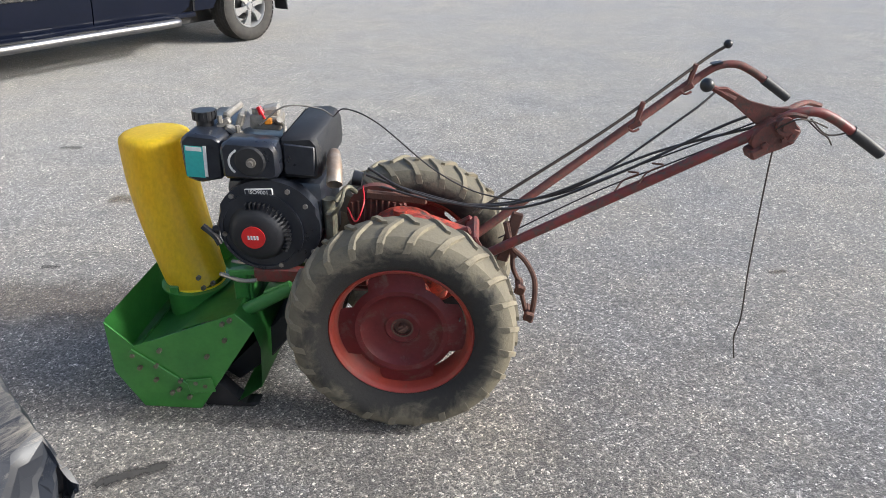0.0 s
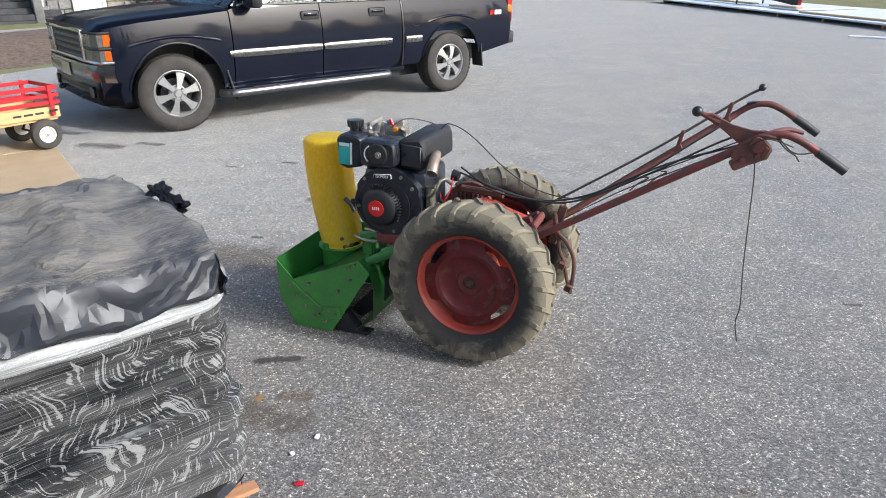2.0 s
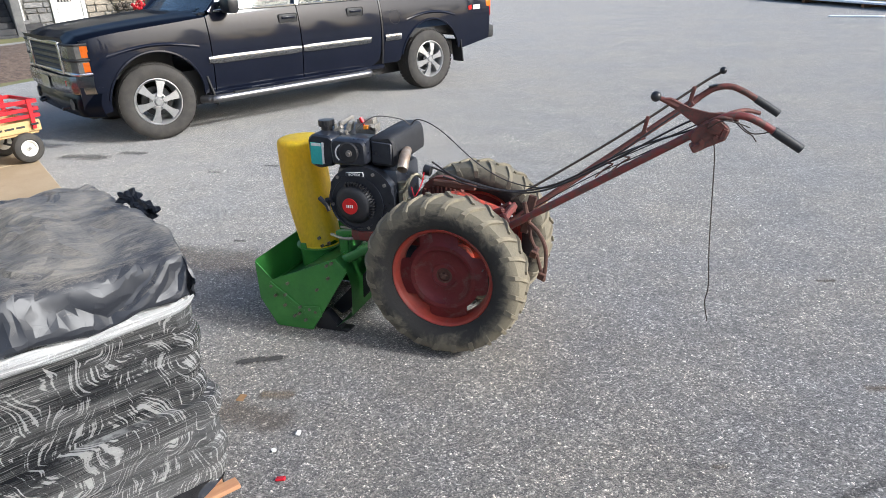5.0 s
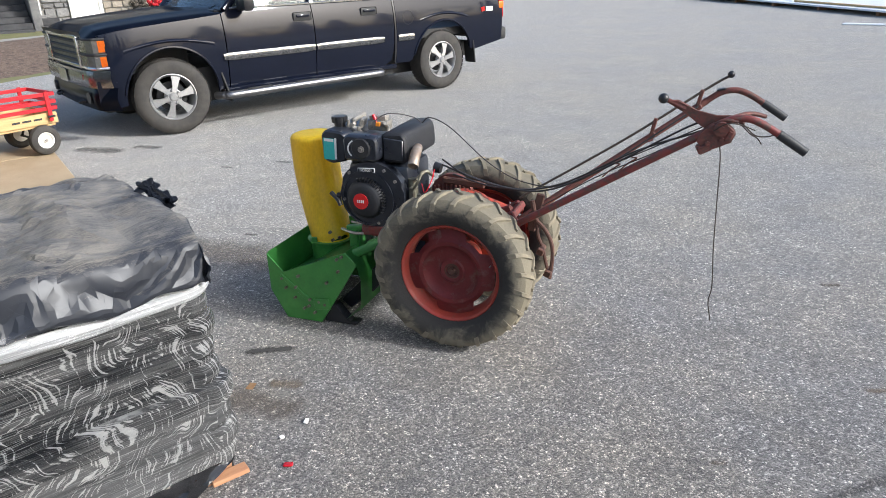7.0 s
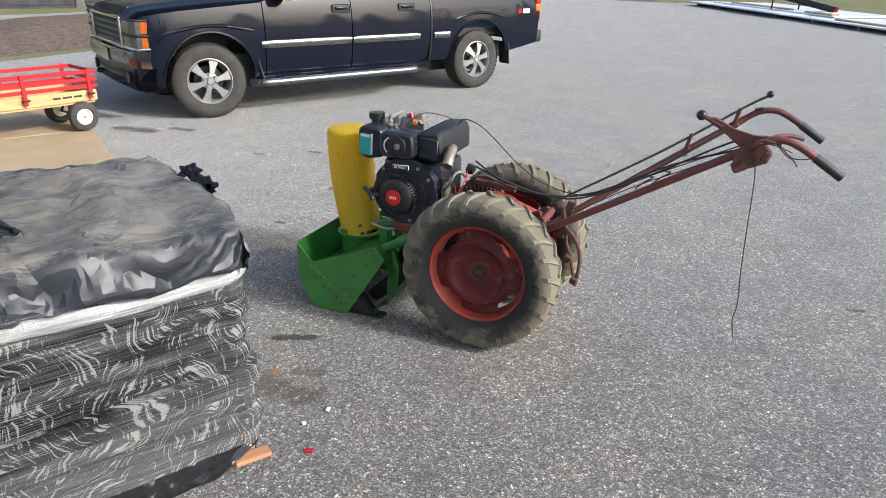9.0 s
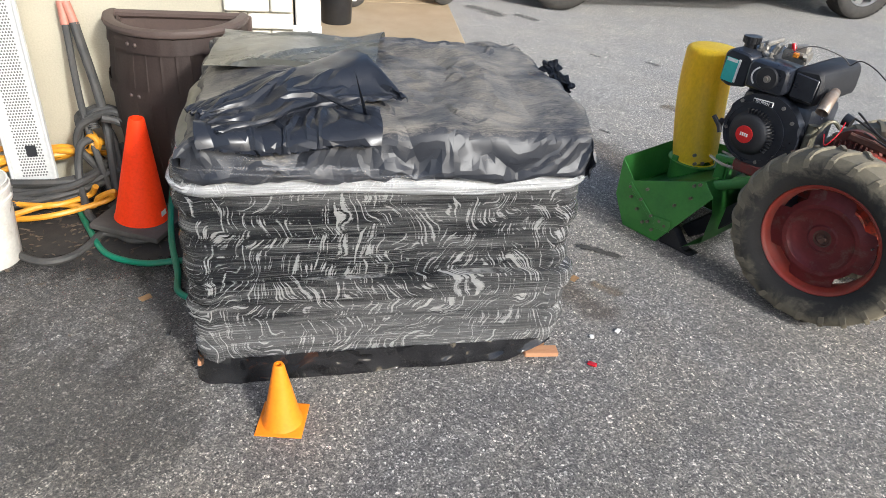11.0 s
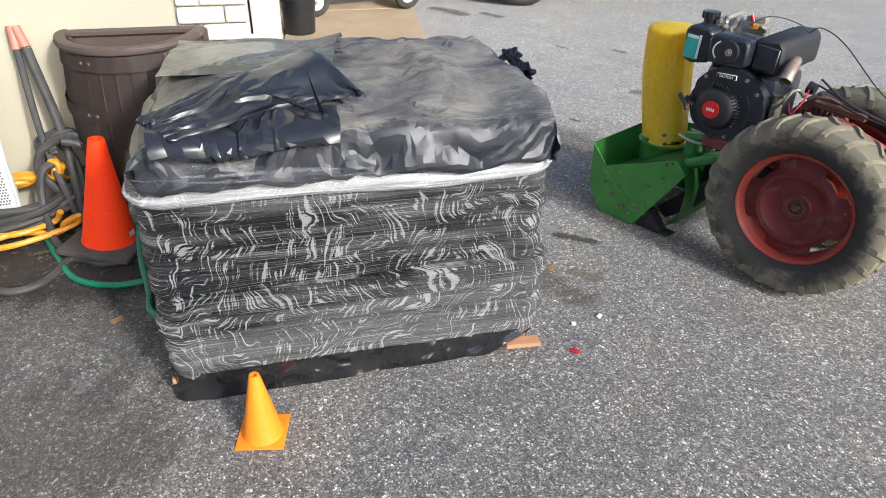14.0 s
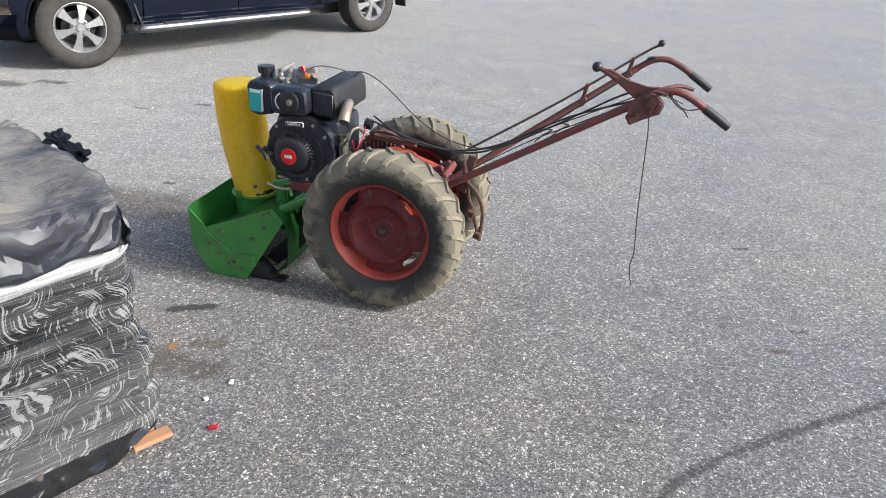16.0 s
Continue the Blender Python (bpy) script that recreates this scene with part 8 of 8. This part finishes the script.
def wheel_small(parent, x, y, z, r, side, name="wheel"):
    w = new(name)
    w.parent = parent
    w.matrix_local = pose(x, y, z, -90 * side, 0, 0)
    t = 0.045
    part("tyre", lathe(BM(), [(r * 0.52, t * 0.7), (r * 0.6, t), (r * 0.8, t * 1.02), (r * 0.94, t * 0.75), (r, t * 0.2), (r, -t * 0.2), (r * 0.94, -t * 0.75), (r * 0.8, -t), (r * 0.52, -t * 0.7)], 36), M_cartyre, w)
    part("rim", lathe(BM(), [(0.0, t * 0.75), (r * 0.14, t * 0.75), (r * 0.15, t * 0.35), (r * 0.42, t * 0.25), (r * 0.47, t * 0.75), (r * 0.54, t * 0.8), (r * 0.54, -t * 0.7), (0.0, -t * 0.7)], 28), M_rimwhite, w, "white painted wheel rim")
    part("axle_end", cyl(BM(), (0, 0, t * 0.7), (0, 0, t * 1.1), r * 0.09, seg=10), M_steel, w)
    return w


def wagon():
    W = thing("wagon", pose(-5.30, 2.30, 0.022, 0, 0, 84), "red stake-sided wooden play wagon with white-rimmed tyres", "wagon")
    # x runs along the wagon, -y is the near side
    for x in (0.0, 0.96):
        for y, s in ((0.0, -1), (0.52, 1)):
            wheel_small(W, x, y, 0.138, 0.138, s)
    for x in (0.0, 0.96):
        bm = BM()
        cyl(bm, (x, -0.02, 0.125), (x, 0.54, 0.125), 0.011, seg=8)
        tube(bm, [(x, 0.06, 0.13), (x, 0.15, 0.24), (x, 0.37, 0.24), (x, 0.46, 0.13)], 0.012, 8, smooth=False)
        part("axle_bracket", bm, M_black, W)
    bed = part("bed", box(BM(), (1.26, 0.46, 0.03), (0.48, 0.26, 0.265), bevel=0.004), M_pine, W, "varnished pine bed")
    for y in (0.02, 0.50):
        sb = part("side_board", box(BM(), (1.30, 0.02, 0.10), (0.48, y, 0.325), bevel=0.004), M_pine, W, "varnished pine side board with dark lettering bars")
        if y < 0.1:
            bm = BM()
            x = 0.72
            rnd = random.Random(2)
            for ln in (0.07, 0.08, 0.075):
                box(bm, (ln, 0.002, 0.018), (x + ln / 2, y - 0.0115, 0.328))
                x += ln + 0.02
            part("lettering_bar", bm, M_trim, sb)
    for x in (-0.16, 1.12):
        part("end_board", box(BM(), (0.02, 0.46, 0.10), (x, 0.26, 0.325), bevel=0.004), M_pine, W)
    for y in (-0.0, 0.52):
        for z in (0.415, 0.475, 0.545):
            part("rail", box(BM(), (1.32, 0.016, 0.034), (0.48, y, z), bevel=0.003), M_wagon_red, W)
        for x in (-0.10, 0.48, 1.06):
            part("stake", box(BM(), (0.036, 0.016, 0.27), (x, y - 0.016 if y < 0.1 else y + 0.016, 0.435), bevel=0.003), M_wagon_red, W)
    for x in (-0.17, 1.13):
        for z in (0.415, 0.475, 0.545):
            part("end_rail", box(BM(), (0.016, 0.50, 0.034), (x, 0.26, z), bevel=0.003), M_wagon_red, W)
    for x in (1.06, 0.48, -0.10):
        part("latch", box(BM(), (0.07, 0.012, 0.018), (x, -0.03, 0.345), bevel=0.003), M_black, W)
    return W


def litter():
    rnd = random.Random(9)
    def bit(name, x, y, size, mat, label, cat, z=0.0):
        bm = BM()
        box(bm, size, (0, 0, size[2] / 2), bevel=min(size) * 0.3)
        for v in bm.verts:
            v.co += Vector((rnd.uniform(-1, 1) * size[0], rnd.uniform(-1, 1) * size[1], 0)) * 0.12
        ob = part(name, bm, mat)
        ob.matrix_world = pose(x, y, z + 0.001, 0, 0, rnd.uniform(0, 180))
        tagged(ob, label, cat)
    bit("red_scrap", -0.173, 1.055, (0.03, 0.018, 0.008), M_redknob, "small red plastic scrap on the asphalt", "scrap")
    bit("pebble", -0.282, 1.27, (0.024, 0.016, 0.008), M_white, "small white stone on the asphalt", "stone")
    bit("pebble", -0.296, 1.155, (0.018, 0.014, 0.008), M_white, "small white stone on the asphalt", "stone")
    bit("dry_leaf", -0.638, 1.343, (0.04, 0.028, 0.002), M_paper, "dry tan leaf lying on the asphalt", "leaf")
    bit("dry_leaf", -1.197, -0.267, (0.04, 0.03, 0.002), M_paper, "dry orange leaf lying on the asphalt", "leaf")
    bit("dark_scrap", -0.948, -0.233, (0.03, 0.014, 0.006), M_black, "small black scrap on the asphalt", "scrap")
    for x, y, r in ((1.09, 1.75, 0.035), (1.54, 2.46, 0.06), (1.62, 2.66, 0.05), (1.33, 3.4, 0.06), (-0.52, 1.42, 0.09), (-2.0, 3.4, 0.2)):
        stain("dirt_spot", [(x - r, y - r * 0.4), (x, y), (x + r, y + r * 0.5)], r * 1.6, M_mud, "small patch of dried tan mud", 0.003, int(r * 1000 + abs(x) * 10), "stain")
    stain("oil_stain", [(-0.88, 1.50), (-0.78, 1.585), (-0.65, 1.68)], 0.11, M_oil, "dark oily stain on the asphalt", 0.003, 7)
    # narrow dark band with soft edges running across the asphalt
    stain("dark_line", [(0.95, 1.0), (1.21, 1.38), (1.28, 1.54), (1.45, 1.78), (1.83, 2.2), (2.6, 2.95), (3.6, 3.7)], 0.085, M_dark_faint, "dark line across the asphalt", 0.003, 12)
    for x, y, s in ((-2.95, 4.04, 0.1), (-3.3, 3.7, 0.08), (-4.95, 3.62, 0.35), (-4.6, 3.9, 0.2), (-1.9, 2.6, 0.06)):
        stain("oil_stain", [(x - s, y - s * 0.3), (x, y), (x + s, y + s * 0.15)], s * 1.2, M_dark_faint, "dark oily stain on the asphalt", 0.003, int(abs(x) * 100))
    for x, y, s in ((-1.9, 2.3, 0.8), (-0.6, 1.25, 0.35)):
        stain("brown_stain", [(x - s, y - s * 0.2), (x, y), (x + s, y + s * 0.25)], s * 0.9, M_brown, "faint brown soil stain on the asphalt", 0.0015, int(abs(x) * 77))


wall_things()
wagon()
litter()

# ---------------------------------------------------------------- the far side of the lot
def far_panels():
    p0, p1 = Vector((-7.9, 34.2, 0)), Vector((2.8, 19.4, 0))
    d = (p1 - p0).normalized()
    ang = math.degrees(math.atan2(d.y, d.x))
    L = (p1 - p0).length
    m = pose(p0.x, p0.y, 0, 0, 0, ang)
    S = thing("panel_stack", m, "long white sheet panels stacked on timber at the lot's edge", "panels")
    # x along the near edge, +y away from the lot
    inv = m.inverted()
    def at(x, y):
        p = inv @ Vector((x, y, 0))
        return (p.x, p.y)
    part("sheet_panel", prism(BM(), [(0.2, 0.0), (8.9, 0.0), (9.3, 3.9), (0.6, 3.6)], 0.05, Matrix.Translation((0, 0, 0.13)), bevel=0.008), M_panel_white, S)
    part("sheet_panel", prism(BM(), [(8.6, 0.15), (L, 0.05), at(3.45, 22.2), at(3.94, 25.4), (9.1, 4.3)], 0.05, Matrix.Translation((0, 0, 0.11)), bevel=0.008), M_panel_white, S)
    part("sheet_panel", prism(BM(), [(1.5, 0.7), (10.6, 0.9), (10.2, 3.4), (1.9, 3.3)], 0.04, Matrix.Translation((0, 0, 0.183)), bevel=0.008), M_panel_white, S)
    for x in (0.8, 3.2, 5.6, 8.0, 10.5, 13.0, 15.6):
        part("bearer", box(BM(), (0.12, 2.2, 0.108), (x, 1.35, 0.054), bevel=0.004), M_pallet, S)
    def stick(name, x0, y0, x1, y1, w, z, mat, label, cat):
        bm = BM()
        a, b = Vector((x0, y0, 0)), Vector((x1, y1, 0))
        c = (a + b) / 2
        box(bm, ((b - a).length, w, 0.05), (0, 0, 0.025), bevel=0.005)
        ob = part(name, bm, mat)
        ob.matrix_world = m @ pose(c.x, c.y, z, 0, 0, math.degrees(math.atan2(y1 - y0, x1 - x0)))
        tagged(ob, label, cat)
    stick("timber_board", 2.6, 1.1, 7.3, 1.2, 0.2, 0.226, M_pine, "pale timber board lying on the white panels", "board")
    stick("timber_board", 11.4, 0.5, 16.6, 0.55, 0.14, 0.163, M_pine, "pale timber board lying on the white panels", "board")
    stick("timber_board", 8.6, 1.1, 10.3, 1.1, 0.25, 0.226, M_pine, "pale timber board lying on the white panels", "board")
    bm = BM()
    for z in (0.09, -0.09):
        box(bm, (2.6, 0.2, 0.03), (0, 0, z), bevel=0.004)
    box(bm, (2.6, 0.04, 0.18), (0, 0, 0))
    beam = part("steel_beam", bm, M_black)
    beam.matrix_world = pose(-2.4, 29.0, 0.545, 0, 12.0, -4)
    tagged(beam, "black steel beam with red ends propped aslant on the white panels", "beam")
    for x in (-1.25, 1.25):
        part("red_end", box(BM(), (0.11, 0.21, 0.13), (x, 0, 0), bevel=0.01), M_wagon_red, beam)
    part("leg", box(BM(), (0.05, 0.05, 0.20), (0.0, 0.05, -0.2), (0, -12, 0), bevel=0.004), M_black, beam)
    part("leg", box(BM(), (0.05, 0.05, 0.42), (-0.9, -0.05, -0.31), (0, -12, 0), bevel=0.004), M_black, beam)
    bm = box(BM(), (0.3, 0.3, 0.2), (0, 0, 0.1), bevel=0.02)
    b = part("battery_box", bm, M_black)
    b.matrix_world = m @ pose(16.7, 1.05, 0.163)
    tagged(b, "small black box standing on the white panels", "box")
    for a, c in (((0.78, 19.0), (1.87, 18.8)), ((1.93, 18.7), (2.98, 18.9))):
        bm = BM()
        ln = math.hypot(c[0] - a[0], c[1] - a[1])
        box(bm, (ln, 0.3, 0.025), (0, 0, 0.0125), bevel=0.004)
        o = part("white_board", bm, M_panel_white)
        o.matrix_world = pose((a[0] + c[0]) / 2, (a[1] + c[1]) / 2, 0.001, 0, 0, math.degrees(math.atan2(c[1] - a[1], c[0] - a[0])))
        tagged(o, "narrow white board lying on the asphalt", "board")


HOUSE = pose(-24.4, 8.0, 0.0, 0, 0, 65.0)     # x along the front, y behind it


def stone_face(parent, x0, x1, z0, z1, mat, seed, y=-0.02, hmin=0.16, hmax=0.3):
    """Coursed rubble: each stone its own piece, on a mortar bed."""
    rnd = random.Random(seed)
    meshes = []
    for k in range(5):
        bm = BM()
        box(bm, (1, 1, 1), bevel=0.09)
        for v in bm.verts:
            v.co += Vector((rnd.uniform(-0.05, 0.05), rnd.uniform(-0.1, 0.05), rnd.uniform(-0.06, 0.06)))
        me = bpy.data.meshes.new("stone")
        bm.to_mesh(me)
        bm.free()
        me.materials.append(mat)
        meshes.append(me)
    z = z0
    while z < z1 - 0.05:
        h = min(rnd.uniform(hmin, hmax), z1 - z)
        x = x0
        while x < x1 - 0.04:
            w = min(rnd.uniform(0.2, 0.55), x1 - x)
            if x1 - x - w < 0.12:
                w = x1 - x
            ob = new("stone", rnd.choice(meshes))
            ob.parent = parent
            ob.matrix_local = pose(x + w / 2, y, z + h / 2) @ Matrix.Diagonal((w - 0.035, 0.09, h - 0.035, 1))
            x += w
        z += h


def house():
    H = thing("stone_house", HOUSE, "grey and tan stone house with stair and white door", "house")
    def P(name, bm, mat, label="", parent=H, smooth=True):
        return part(name, bm, mat, parent, label, smooth)
    w1 = P("wall", box(BM(), (1.5, 0.3, 5.0), (6.2, 0.15, 2.5)), M_stone_mortar, "grey rubble stone wall")
    w2 = P("wall", box(BM(), (6.4, 0.3, 5.0), (10.15, 0.15, 2.5)), M_stone_mortar, "tan rubble stone wall")
    w3 = P("wall", box(BM(), (8.4, 0.3, 5.0), (1.25, 1.6, 2.5)), M_stone_mortar, "grey stone wall beside the stair")
    P("gable", box(BM(), (18.2, 7.0, 5.0), (4.3, 5.3, 2.5)), M_cream, "plain body of the house")
    r = BM()
    prism(r, [(-0.9, 4.9), (9.9, 4.9), (4.5, 8.4)], 19.0, Matrix.Translation((-5.3, 0, 0)) @ Matrix(((0, 0, 1, 0), (1, 0, 0, 0), (0, 1, 0, 0), (0, 0, 0, 1))))
    P("roof", r, M_roof, "dark pitched roof")
    # stair between dark cheeks
    n = 9
    for k in range(n):
        P("step", box(BM(), (2.3, 0.3 + 0.02, 0.17), (4.2, -2.0 + 0.28 * k, 0.085 + 0.17 * k), bevel=0.012), M_step)
    P("stair_core", box(BM(), (2.26, 2.4, 0.9), (4.2, -0.4, 0.3), (28, 0, 0)), M_step)
    P("cheek_wall", box(BM(), (0.7, 3.4, 1.15), (2.7, -1.0, 0.57), bevel=0.02), M_stone, "dark stone cheek wall")
    P("cheek_wall", box(BM(), (0.25, 2.2, 1.9), (5.5, -0.8, 0.95), bevel=0.02), M_stone)
    P("landing", box(BM(), (2.6, 1.3, 1.5), (4.2, 1.1, 0.75), bevel=0.01), M_step)
    P("pillar", box(BM(), (0.22, 0.22, 3.0), (5.68, -0.35, 1.5), bevel=0.02), M_white, "pale porch pillar")
    P("pedestal", box(BM(), (0.42, 0.42, 0.5), (5.68, -0.45, 0.25), bevel=0.02), M_stone)
    P("low_step", box(BM(), (0.9, 0.5, 0.2), (5.75, -1.1, 0.1), bevel=0.02), M_step)
    P("low_step", box(BM(), (0.7, 0.4, 0.2), (5.85, -0.8, 0.3), bevel=0.02), M_step)
    # white door with a barred window
    d = P("door", box(BM(), (0.78, 0.08, 2.2), (7.17, -0.06, 1.25), bevel=0.01), M_white, "white panelled door with a barred window")
    for k in range(7):
        P("board", box(BM(), (0.7, 0.03, 0.085), (7.17, -0.11, 0.28 + 0.1 * k), bevel=0.008), M_white, parent=d)
    P("pane", box(BM(), (0.42, 0.02, 0.9), (7.08, -0.11, 1.42)), M_black, parent=d)
    for k in range(4):
        P("bar", box(BM(), (0.02, 0.02, 0.9), (6.95 + 0.09 * k, -0.13, 1.42)), M_white, parent=d)
    for x in (6.72, 7.62):
        P("door_frame", box(BM(), (0.12, 0.12, 2.5), (x, -0.08, 1.25), bevel=0.01), M_white)
    # window with dark shutters, sill and flowers
    wn_ = P("window", box(BM(), (1.1, 0.08, 1.3), (9.1, -0.07, 1.73), bevel=0.01), M_white, "white framed window")
    P("pane", box(BM(), (0.45, 0.02, 1.1), (8.85, -0.12, 1.75)), M_glass, parent=wn_)
    P("pane", box(BM(), (0.45, 0.02, 1.1), (9.36, -0.12, 1.75)), M_glass, parent=wn_)
    P("sill", box(BM(), (1.25, 0.25, 0.1), (9.1, -0.13, 1.04), bevel=0.01), M_white, parent=wn_)
    for x in (8.25, 9.95):
        P("shutter", box(BM(), (0.52, 0.06, 1.35), (x, -0.09, 1.75), bevel=0.01), M_black, "dark shutter")
    stone_face(w1, 5.9, 6.65, 0.0, 2.6, M_stone, 21)
    stone_face(w2, 7.7, 11.5, 0.0, 1.0, M_stone_tan, 22)
    stone_face(w2, 7.7, 7.98, 1.0, 2.6, M_stone_tan, 23)
    # flower pots
    for k, x in enumerate((8.75, 9.3)):
        F = thing("flower_pot", HOUSE @ pose(x, -0.6, 0), "pot of red flowers beside the house" if k else "pot of dry brown flowers beside the house", "flower pot")
        part("pot", lathe(BM(), [(0.0, 0.0), (0.14, 0.0), (0.2, 0.5), (0.23, 0.52), (0.23, 0.58), (0.0, 0.54)], 20), M_step, F)
        bm = BM()
        rnd = random.Random(31 + k)
        for _ in range(60):
            ball(bm, (rnd.uniform(-0.24, 0.24), rnd.uniform(-0.2, 0.2), 0.62 + abs(rnd.gauss(0, 0.13))), rnd.uniform(0.03, 0.06), 6)
        tagged(part("blooms", bm, M_flower if k else M_twig, F), kind="stuff")


def beds():
    bm = BM()
    def bank(u, v):
        x = -17.6 + 6.3 * u - 0.4 * v
        y = 7.1 - 2.9 * u + 5.6 * v
        e = min(u, 1 - u, v, 1 - v)
        return (x, y, 0.30 * min(1, e / 0.35) + 0.03 * noise.noise(Vector((x * 2, y * 2, 0))) + rise(x, y) - 0.05)
    sheet(bm, bank, 30, 18)
    tagged(part("mulch_bed", bm, M_earth), "bank of bare brown earth and mulch", "earth", kind="structure")
    bm = BM()
    box(bm, (11.0, 6.6, 0.08), (4.5, -4.6, 0.03), bevel=0.01)
    ob = part("pavement_4", bm, M_path)
    ob.matrix_world = HOUSE
    tagged(ob, "grey paved path before the house", "pavement", kind="structure")
    def mound(u, v):
        x, y = -18.5 + 9.0 * u, 34.9 + 6.0 * v
        e = min(u, 1 - u, v, 1 - v)
        return (x, y, 0.75 * min(1, e / 0.4) ** 1.3 + 0.08 * noise.noise(Vector((x * 1.5, y * 1.5, 4))) * (e > 0) + rise(x, y) - 0.06)
    tagged(part("earth_mound", sheet(BM(), mound, 40, 26), M_earth), "low mound of bare brown earth at the lot's edge", "earth", kind="structure")


def conifer(h, seed):
    T = thing("conifer", Matrix.Identity(4), "dark evergreen tree behind the grass and in the unseen added ring", "tree", "trees behind the lot")
    rnd = random.Random(seed)
    part("trunk", tube(BM(), [(0, 0, -0.3), (0.05, 0.03, h * 0.5), (0, 0, h)], [0.2, 0.12, 0.02], 8, 4), M_bark, T)
    vs, fs = [], []
    for k in range(1500):
        t = rnd.random() ** 0.8
        z = 0.25 + h * 0.97 * t
        r = (1 - t) * h * 0.24 * (0.35 + 0.65 * rnd.random() ** 0.5) * (0.8 + 0.3 * math.sin(z * 5 + seed)) + 0.05
        a = rnd.uniform(0, 2 * math.pi)
        c = Vector((r * math.cos(a), r * math.sin(a), z - r * 0.25))
        s = rnd.uniform(0.14, 0.3)
        o = Vector((math.cos(a), math.sin(a), -0.35)).normalized()
        q = o.cross(Vector((0, 0, 1))).normalized()
        i = len(vs)
        vs += [c - q * s * 0.5, c + o * s * 1.2, c + q * s * 0.5, c - o * s * 0.3 + Vector((0, 0, s * 0.5))]
        fs += [(i, i + 1, i + 2), (i, i + 2, i + 3), (i, i + 3, i + 1)]
    me = bpy.data.meshes.new("crown")
    me.from_pydata([tuple(v) for v in vs], [], fs)
    me.materials.append(M_leaf)
    o = new("crown", me)
    o.parent = T
    return T


def bare_tree(h, seed):
    T = thing("bare_tree", Matrix.Identity(4), "leafless winter tree behind the grass and in the unseen added ring", "tree", "trees behind the lot")
    rnd = random.Random(seed)
    bm = BM()
    def grow(p, d, ln, r, depth):
        q = p + d * ln
        tube(bm, [p, (p + q) / 2 + Vector((rnd.uniform(-1, 1), rnd.uniform(-1, 1), 0)) * ln * 0.05, q], [r, r * 0.8, r * 0.65], 5, 2, caps=False)
        if depth:
            for _ in range(3 if depth > 1 else 4):
                nd = (d + Vector((rnd.uniform(-1, 1), rnd.uniform(-1, 1), rnd.uniform(-0.2, 0.7))) * 0.75).normalized()
                grow(p + d * ln * rnd.uniform(0.55, 1.0), nd, ln * rnd.uniform(0.5, 0.72), r * 0.55, depth - 1)
    grow(Vector((0, 0, -0.3)), Vector((0, 0, 1)), h * 0.42, 0.16, 4)
    part("trunk", bm, M_twig, T)
    return T


def woods():
    rnd = random.Random(17)
    kinds = [conifer(9.0, 1), conifer(7.0, 2), bare_tree(9.0, 3), bare_tree(7.5, 4)]
    spots = []
    for k in range(46):
        t = k / 45
        x = -34 + 74 * t + rnd.uniform(-1.5, 1.5)
        y = 49 - 0.16 * x + rnd.uniform(0, 9)
        spots.append((x, y))
    # unseen trees ringed round the lot, added to darken the truck's reflections
    for k in range(40):
        a = radians(-125 + 170 * k / 39)
        d = rnd.uniform(30, 38)
        spots.append((2 + d * math.cos(a), 2 + d * math.sin(a)))
    first = {}
    for k, (x, y) in enumerate(spots):
        src = kinds[rnd.choice((0, 1, 1, 0, 2, 3))]
        s = rnd.uniform(0.85, 1.25)
        m = pose(x, y, rise(x, y), 0, 0, rnd.uniform(0, 360))
        if src not in first:
            first[src] = 1
            src.matrix_world = m
        else:
            c = copy_thing(src, m)
            c.scale = (s, s, s)
    for k in kinds:
        if k not in first:
            k.matrix_world = pose(rnd.uniform(-20, 20), 60, rise(0, 60))
    # undergrowth along the edge of the wood
    vs, fs = [], []
    for _ in range(9000):
        x = rnd.uniform(-36, 42)
        y = 45.5 - 0.16 * x + rnd.uniform(0, 5)
        z = rise(x, y) + abs(rnd.gauss(0, 0.7))
        s = rnd.uniform(0.1, 0.3)
        a = rnd.uniform(0, 6.28)
        i = len(vs)
        vs += [(x + s * math.cos(a), y + s * math.sin(a), z), (x - s * math.cos(a), y - s * math.sin(a), z), (x, y, z + s * 1.6)]
        fs.append((i, i + 1, i + 2))
    me = bpy.data.meshes.new("undergrowth")
    me.from_pydata(vs, [], fs)
    me.materials.append(M_leaf)
    tagged(new("undergrowth", me), "dark tangled undergrowth at the wood's edge", "bushes", kind="stuff")


far_panels()
house()
beds()
woods()
